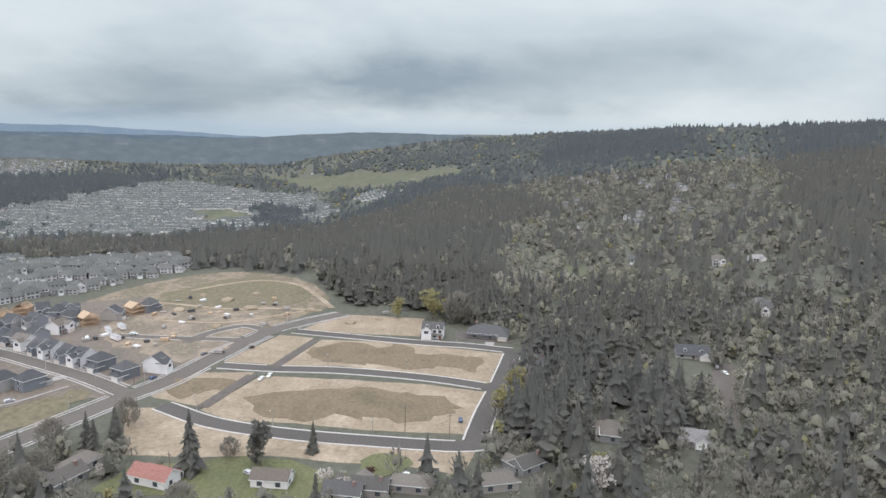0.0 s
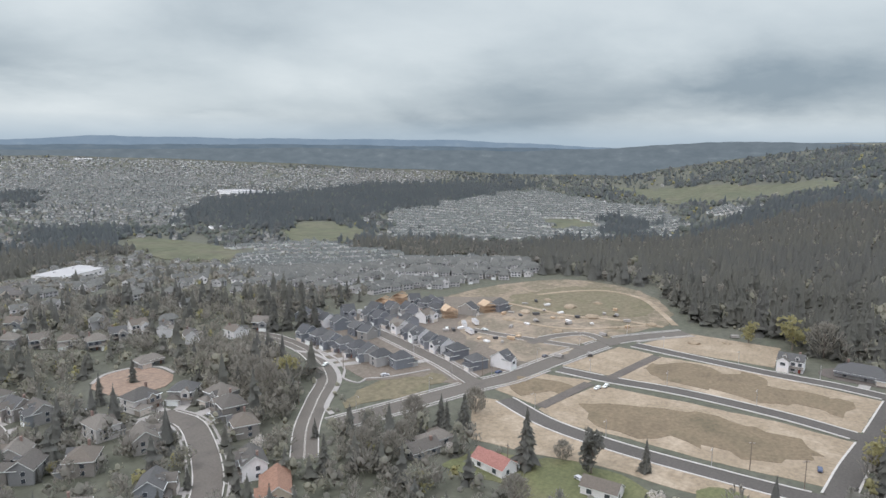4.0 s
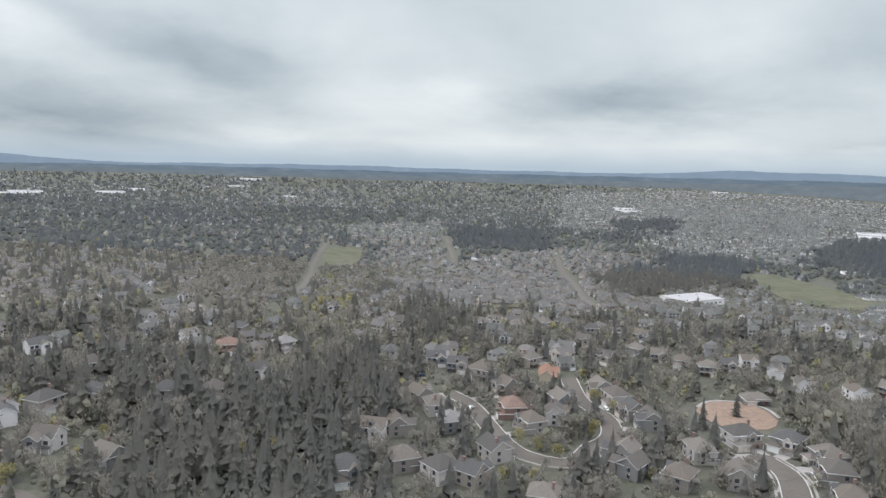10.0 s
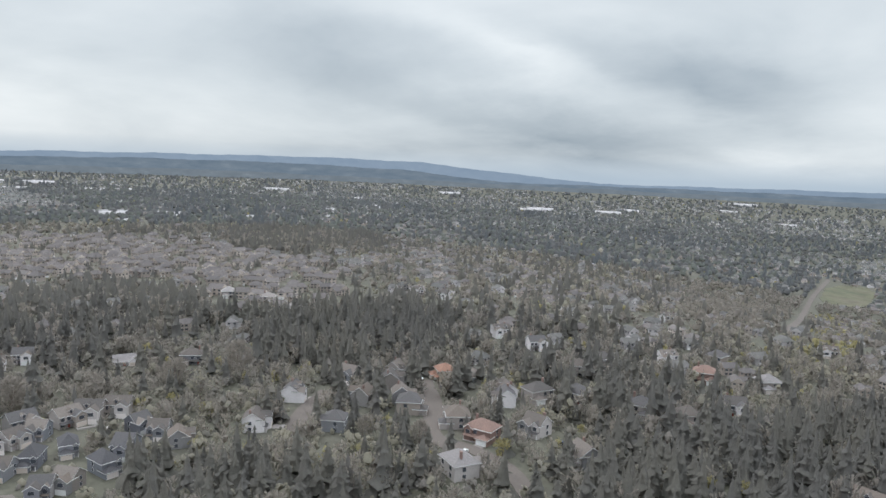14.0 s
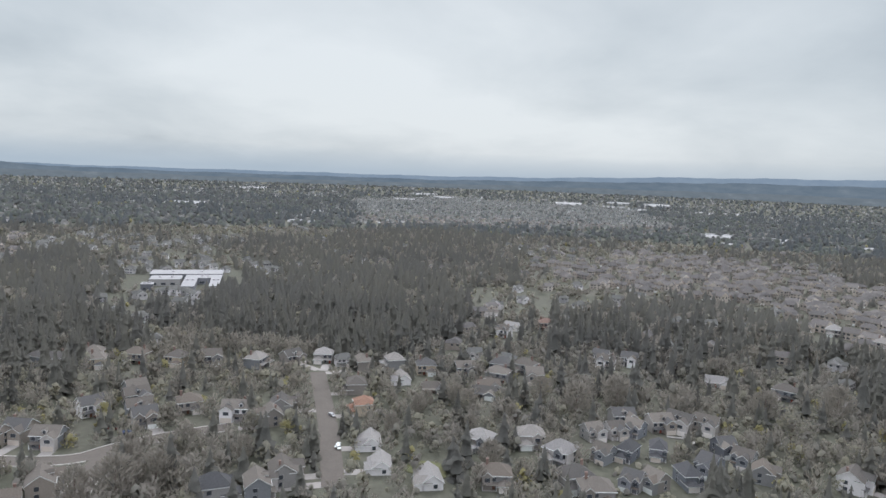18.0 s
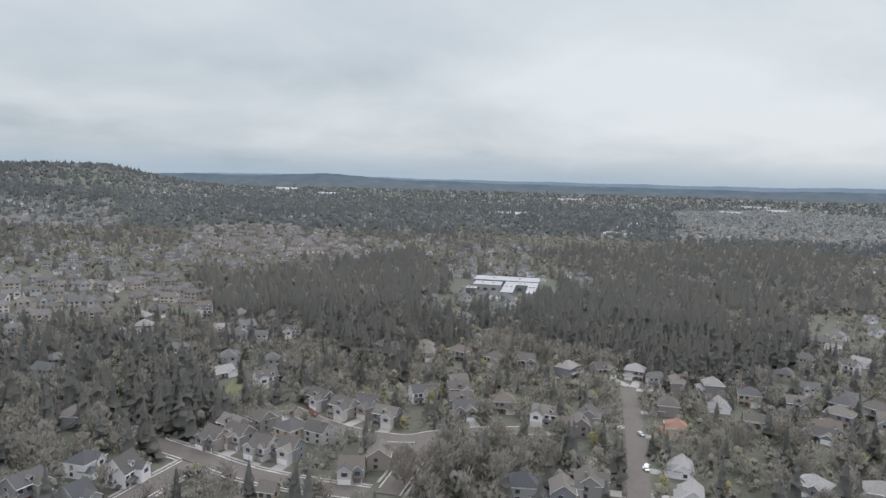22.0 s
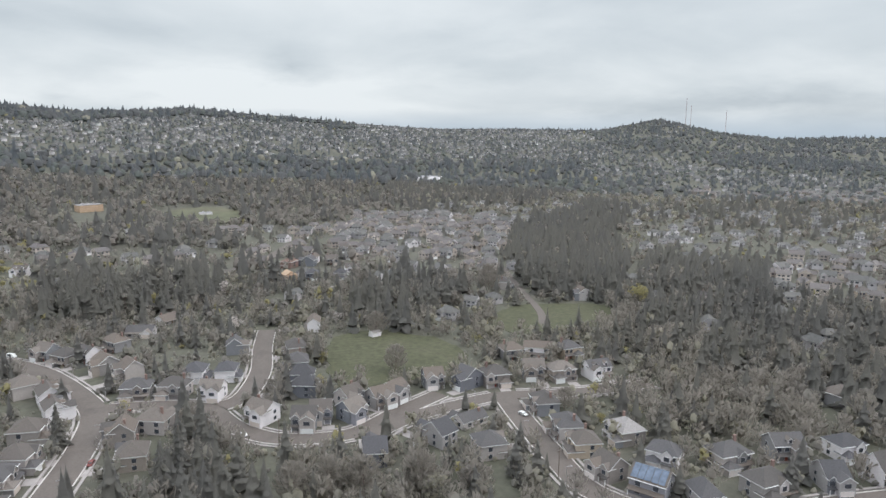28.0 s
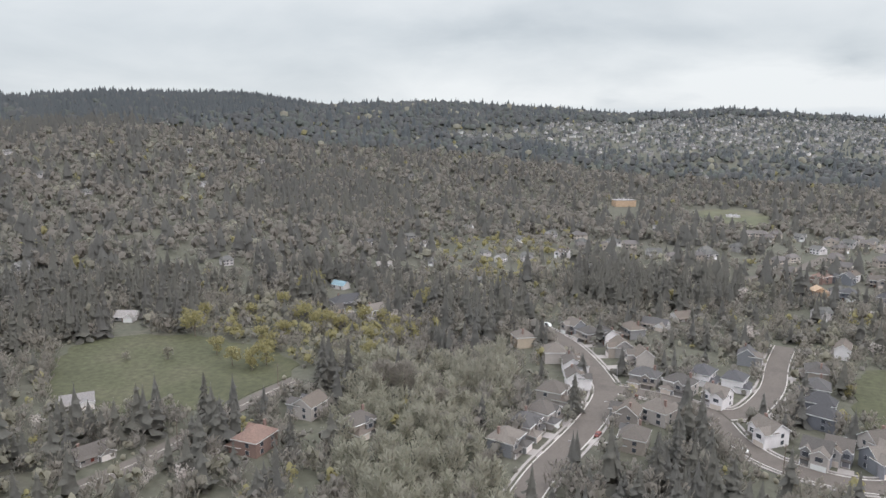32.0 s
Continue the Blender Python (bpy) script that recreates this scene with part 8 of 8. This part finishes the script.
def mast(x, y, tall):
    """A guyed lattice mast."""
    e = tagged(new("radio_mast"), "tall thin lattice radio mast on a hilltop", "mast", "masts")
    bm = bmesh.new()
    for a in range(3):
        cx, cy = 1.1 * math.cos(a * 2.094), 1.1 * math.sin(a * 2.094)
        add_box(bm, cx - 0.35, cx + 0.35, cy - 0.35, cy + 0.35, -5, tall)
    part("legs", bm, "mast_paint", e)
    for k in range(int(tall / 12)):
        part("ring", box(-1.5, 1.5, -1.5, 1.5, 6 + k * 12, 6.6 + k * 12), "mast_paint", e)
    e.matrix_basis = pose(x, y, float(land(x, y)), 0, 0, 0)


hall("school", 598, 945, 14, [(-78, 62, -16, 10), (-20, 70, 10, 38), (-92, -78, -10, 6)], 7.0, "large low school with wide pale flat roofs", "school", "roof_grey")
# dark siding paints in the shade on this school's pale walls
hall("school", -770, -60, 90, [(-38, 36, 15, 46), (-34, -4, -22, 4), (0, 12, -66, 8), (26, 36, -66, 8), (12, 26, -14, 8), (-38, -27, -52, -42)], 6.5, "low school with bright white flat roof wings round a court", "school", wall="siding_dark")
hall("shopping_hall", *STORE, -46, [(-80, 80, -30, 30)], 9.0, "long white-roofed commercial building", "building")
hall("care_home", *CARE_HOME, 32, [(-17, 17, -8, 8), (-10, 12, -14, -8)], 9.5, "three-storey building with raw orange timber cladding", "building", "roof_pale", "raw_timber")
hall("barn", *BARN, 5, [(-9, 9, -5, 5)], 4.0, "small pale barn on a green slope", "barn")


def shed(x, y, deg):
    e = tagged(new("garden_shed"), "small white shed at the edge of the meadow", "shed")
    part("wall", body(-3.2, 3.2, -2.2, 2.2, 2.4, 1.2), "siding_white", e)
    part("roof", gable_roof(-3.2, 3.2, -2.2, 2.2, 2.4, 1.2, 0.3), ["roof_pale", "trim_paint"], e)
    part("door", panel(-0.7, 0.7, -2.2, 0.1, 2.0, 0.1), ["trim_paint", "door_paint"], e)
    e.matrix_basis = pose(x, y, float(land(x, y)) + 0.05, 0, 0, deg)


shed(*SHED, 20)
for (mx, my), mt in ((MAST_A, 150), (MAST_B, 120), (MAST_C, 130)):
    mast(mx, my, mt)


# ---- far halls and stores on the plain ----
def far_halls():
    g = np.random.default_rng(61)
    v = np.array([(-0.5, -0.5, -0.1), (0.5, -0.5, -0.1), (0.5, 0.5, -0.1), (-0.5, 0.5, -0.1), (-0.5, -0.5, 1), (0.5, -0.5, 1), (0.5, 0.5, 1), (-0.5, 0.5, 1)], float)
    f = np.array([(0, 1, 5), (0, 5, 4), (1, 2, 6), (1, 6, 5), (2, 3, 7), (2, 7, 6), (3, 0, 4), (3, 4, 7), (4, 5, 6), (4, 6, 7)])
    m = np.array([0] * 8 + [1] * 2)
    shapes = [(v * (1, d, h), f, m) for d, h in ((0.45, 0.09), (0.6, 0.1), (0.3, 0.1), (0.5, 0.08))]
    px, py, length = (np.array([h[k] for h in HALLS], float) for k in range(3))
    k = near_haze(px, py)
    px, py, length = px[k], py[k], length[k]
    turns = np.arctan2(py, px) + math.pi / 2 + g.uniform(-0.3, 0.3, len(px))
    scatter("far_halls", shapes, px, py, length * 0.62, ["siding_white", "roof_white"], g, "far white-roofed stores and warehouses on the plain", "buildings", (0.9, 1.1), 0.0, turns=turns)


far_halls()


# ---- vehicles ----
def car(van=False):
    e = tagged(new("parked_van" if van else "parked_car"), "pale delivery van parked at the kerb" if van else "car parked at the kerb", "car", "parked vehicles")
    L, Wd, top = (5.4, 2.0, 2.2) if van else (4.5, 1.8, 1.45)
    bm = bmesh.new()
    prof = [(-L / 2, 0.35), (L / 2, 0.35), (L / 2, 0.75), (L * 0.28, 0.9), (L * 0.14, top), (-L * 0.4, top), (-L / 2, 0.95)] if not van else [(-L / 2, 0.35), (L / 2, 0.35), (L / 2, 1.0), (L * 0.36, 1.2), (L * 0.25, top), (-L / 2, top)]
    lo = [bm.verts.new((x, -Wd / 2, z)) for x, z in prof]
    hi = [bm.verts.new((x, Wd / 2, z)) for x, z in prof]
    bm.faces.new(lo), bm.faces.new(hi[::-1])
    for i in range(len(prof)):
        j = (i + 1) % len(prof)
        bm.faces.new((lo[j], lo[i], hi[i], hi[j]))
    bmesh.ops.recalc_face_normals(bm, faces=bm.faces[:])
    bmesh.ops.bevel(bm, geom=bm.edges[:], offset=0.06, segments=1, affect="EDGES")
    part("body", bm, "car_paint", e)
    part("windscreen", box(L * 0.15, L * 0.24, -Wd * 0.42, Wd * 0.42, 1.0, top - 0.12), "window_glass", e)
    part("side_window", box(-L * 0.34, L * 0.1, -Wd / 2 - 0.012, -Wd / 2 + 0.05, 0.95, top - 0.15), "window_glass", e)
    part("side_window", box(-L * 0.34, L * 0.1, Wd / 2 - 0.05, Wd / 2 + 0.012, 0.95, top - 0.15), "window_glass", e)
    for sx in (-0.3, 0.3):
        for sy in (-1, 1):
            bm = bmesh.new()
            bmesh.ops.create_cone(bm, cap_ends=True, segments=12, radius1=0.33, radius2=0.33, depth=0.22, matrix=Matrix.Translation((sx * L, sy * (Wd / 2 - 0.08), 0.33)) @ Matrix.Rotation(math.pi / 2, 4, "X"))
            part("wheel", bm, "tyre", e)
    return e


CAR_MADE = {}
for k_car, (cx, cy) in enumerate(CARS):
    dist, dx, dy = road_near(cx, cy)
    van = k_car % 9 == 4
    turn = math.degrees(math.atan2(dy, dx)) + 90 if dist < 30 else 40 * k_car
    zc = float(land(cx, cy)) + (0.40 if dist < 6 else 0.14)
    m = pose(cx, cy, zc, 0, 0, turn)
    if van in CAR_MADE:
        copy_thing(CAR_MADE[van], m)
    else:
        CAR_MADE[van] = car(van)
        CAR_MADE[van].matrix_basis = m


def trailer():
    e = tagged(new("site_trailer"), "long white construction site trailer", "trailer", "site trailers")
    part("body", box(-4.5, 4.5, -1.3, 1.3, 0.6, 3.0), "siding_white", e)
    part("roof", box(-4.6, 4.6, -1.4, 1.4, 3.0, 3.12), "roof_white", e)
    for i in range(3):
        part("window", window_bm(-3 + i * 3, -1.3, 1.6, 1.2, 0.9, 0), ["trim_paint", "window_glass"], e)
    for sx in (-2.6, 2.6):
        part("axle", box(sx - 0.5, sx + 0.5, -1.2, 1.2, -0.2, 0.6), "tyre", e)
    return e


site = None
for k_t, (tx, ty) in enumerate(TRAILERS):
    m = pose(tx, ty, float(land(tx, ty)) + 0.2, 0, 0, 35 + 8 * k_t)
    if site:
        copy_thing(site, m)
    else:
        site = trailer()
        site.matrix_basis = m


def soil_pile(seed, r):
    g = np.random.default_rng(seed)
    bm = bmesh.new()
    bmesh.ops.create_icosphere(bm, subdivisions=3, radius=1.0)
    for v in bm.verts:
        k = 1 + 0.25 * noise.noise(v.co * 1.7 + Vector((seed, 0, 0)))
        v.co = Vector((v.co.x * r * k, v.co.y * r * 0.8 * k, max(-0.3, v.co.z * r * 0.4 * k)))
    return tagged(part("soil_mound", bm, "graded_soil", None, "", True), "heap of loose tan soil on the graded field", "soil pile", "soil piles")


for k_p, (px_, py_) in enumerate(SOIL_PILES):
    soil_pile(k_p, 3.0 + (k_p * 37 % 5) * 0.7).matrix_basis = pose(px_, py_, float(land(px_, py_)) + 0.05, 0, 0, k_p * 50)


def pipe_stack():
    e = tagged(new("pipe_stack"), "stack of pale concrete drain pipes", "pipes", "pipe stacks")
    for k, (yy, zz) in enumerate(((-1.1, 0.5), (0, 0.5), (1.1, 0.5), (-0.55, 1.4), (0.55, 1.4))):
        bm = bmesh.new()
        bmesh.ops.create_cone(bm, cap_ends=False, segments=14, radius1=0.5, radius2=0.5, depth=5, matrix=Matrix.Translation((0, yy, zz)) @ Matrix.Rotation(math.pi / 2, 4, "Y"))
        part("pipe", bm, "concrete", e)
    return e


stack = None
for k_p, (px_, py_) in enumerate(PIPE_STACKS):
    m = pose(px_, py_, float(land(px_, py_)) + 0.12, 0, 0, k_p * 41)
    if stack:
        copy_thing(stack, m)
    else:
        stack = pipe_stack()
        stack.matrix_basis = m


def street_lamp():
    e = tagged(new("street_lamp"), "slim grey street lamp with one curved arm", "lamp", "street lamps")
    v, f, m = stem([(0, 0, -0.5), (0, 0, 4), (0, 0, 8)], [0.14, 0.11, 0.08], 8)
    me = bpy.data.meshes.new("pole")
    me.from_pydata(v.tolist(), [], f.tolist())
    me.materials.append(MATS["metal"])
    part("pole", me, None, e)
    part("arm", box(-0.06, 2.2, -0.05, 0.05, 7.8, 7.92), "metal", e)
    part("lamp_head", box(1.7, 2.5, -0.16, 0.16, 7.66, 7.82), "metal", e)
    return e


lamp = None
for ri in (0, 2, 4, 5, 8, 21, 22, 25):
    ln, w = ROAD_LINES[ri]
    side = offset(ln, w / 2 + 1.1)
    for i in range(4, len(side) - 3, 10):
        d = ln[i] - side[i]
        m = pose(side[i][0], side[i][1], float(land(*side[i])), 0, 0, math.degrees(math.atan2(d[1], d[0])))
        if lamp:
            copy_thing(lamp, m)
        else:
            lamp = street_lamp()
            lamp.matrix_basis = m


def utility_pole():
    e = tagged(new("utility_pole"), "weathered wooden utility pole with crossarm", "pole", "utility poles")
    v, f, m = stem([(0, 0, -0.6), (0, 0, 6), (0, 0, 12)], [0.2, 0.17, 0.13], 8)
    me = bpy.data.meshes.new("pole")
    me.from_pydata(v.tolist(), [], f.tolist())
    me.materials.append(MATS["bark"])
    part("pole", me, None, e)
    part("crossarm", box(-1.3, 1.3, -0.08, 0.08, 10.9, 11.1), "bark", e)
    for x in (-1.1, -0.5, 0.5, 1.1):
        part("insulator", box(x - 0.06, x + 0.06, -0.06, 0.06, 11.1, 11.35), "metal", e)
    return e


pole = None
for k_p, (px_, py_) in enumerate(POLES):
    m = pose(px_, py_, float(land(px_, py_)), 0, 0, 30 * k_p)
    if pole:
        copy_thing(pole, m)
    else:
        pole = utility_pole()
        pole.matrix_basis = m



# ---- stacks of building material on the graded plots ----
def pallet(seed):
    g = np.random.default_rng(seed)
    mat, lab = (("raw_timber", "stack of orange sawn timber on bare soil"), ("siding_white", "white wrapped stack of building boards"), ("roof_dark", "dark bundle of roofing shingles on bare soil"), ("concrete", "stack of grey concrete blocks"))[seed % 4]
    bm = bmesh.new()
    w, d = g.uniform(1.2, 2.6), g.uniform(0.8, 1.3)
    rings = [(0.86, -0.3), (0.86, 0.14)]
    for k in range(int(g.integers(2, 5))):
        s = g.uniform(0.93, 1.04)
        rings += [(s, 0.16 + 0.44 * k), (s, 0.54 + 0.44 * k), (0.9, 0.56 + 0.44 * k)]
    rows = [[bm.verts.new((sx * w * s, sy * d * s, z)) for sx, sy in ((-1, -1), (1, -1), (1, 1), (-1, 1))] for s, z in rings]
    bm.faces.new(rows[0][::-1]), bm.faces.new(rows[-1])
    for lo, hi in zip(rows, rows[1:]):
        for i in range(4):
            bm.faces.new((lo[i], lo[(i + 1) % 4], hi[(i + 1) % 4], hi[i]))
    return tagged(part("loaded_pallet", bm, mat), lab, "building material", "loaded pallets")


for k_p, (px_, py_) in enumerate(PALLETS):
    pallet(k_p).matrix_basis = pose(px_, py_, float(land(px_, py_)) + 0.15, 0, 0, k_p * 67)
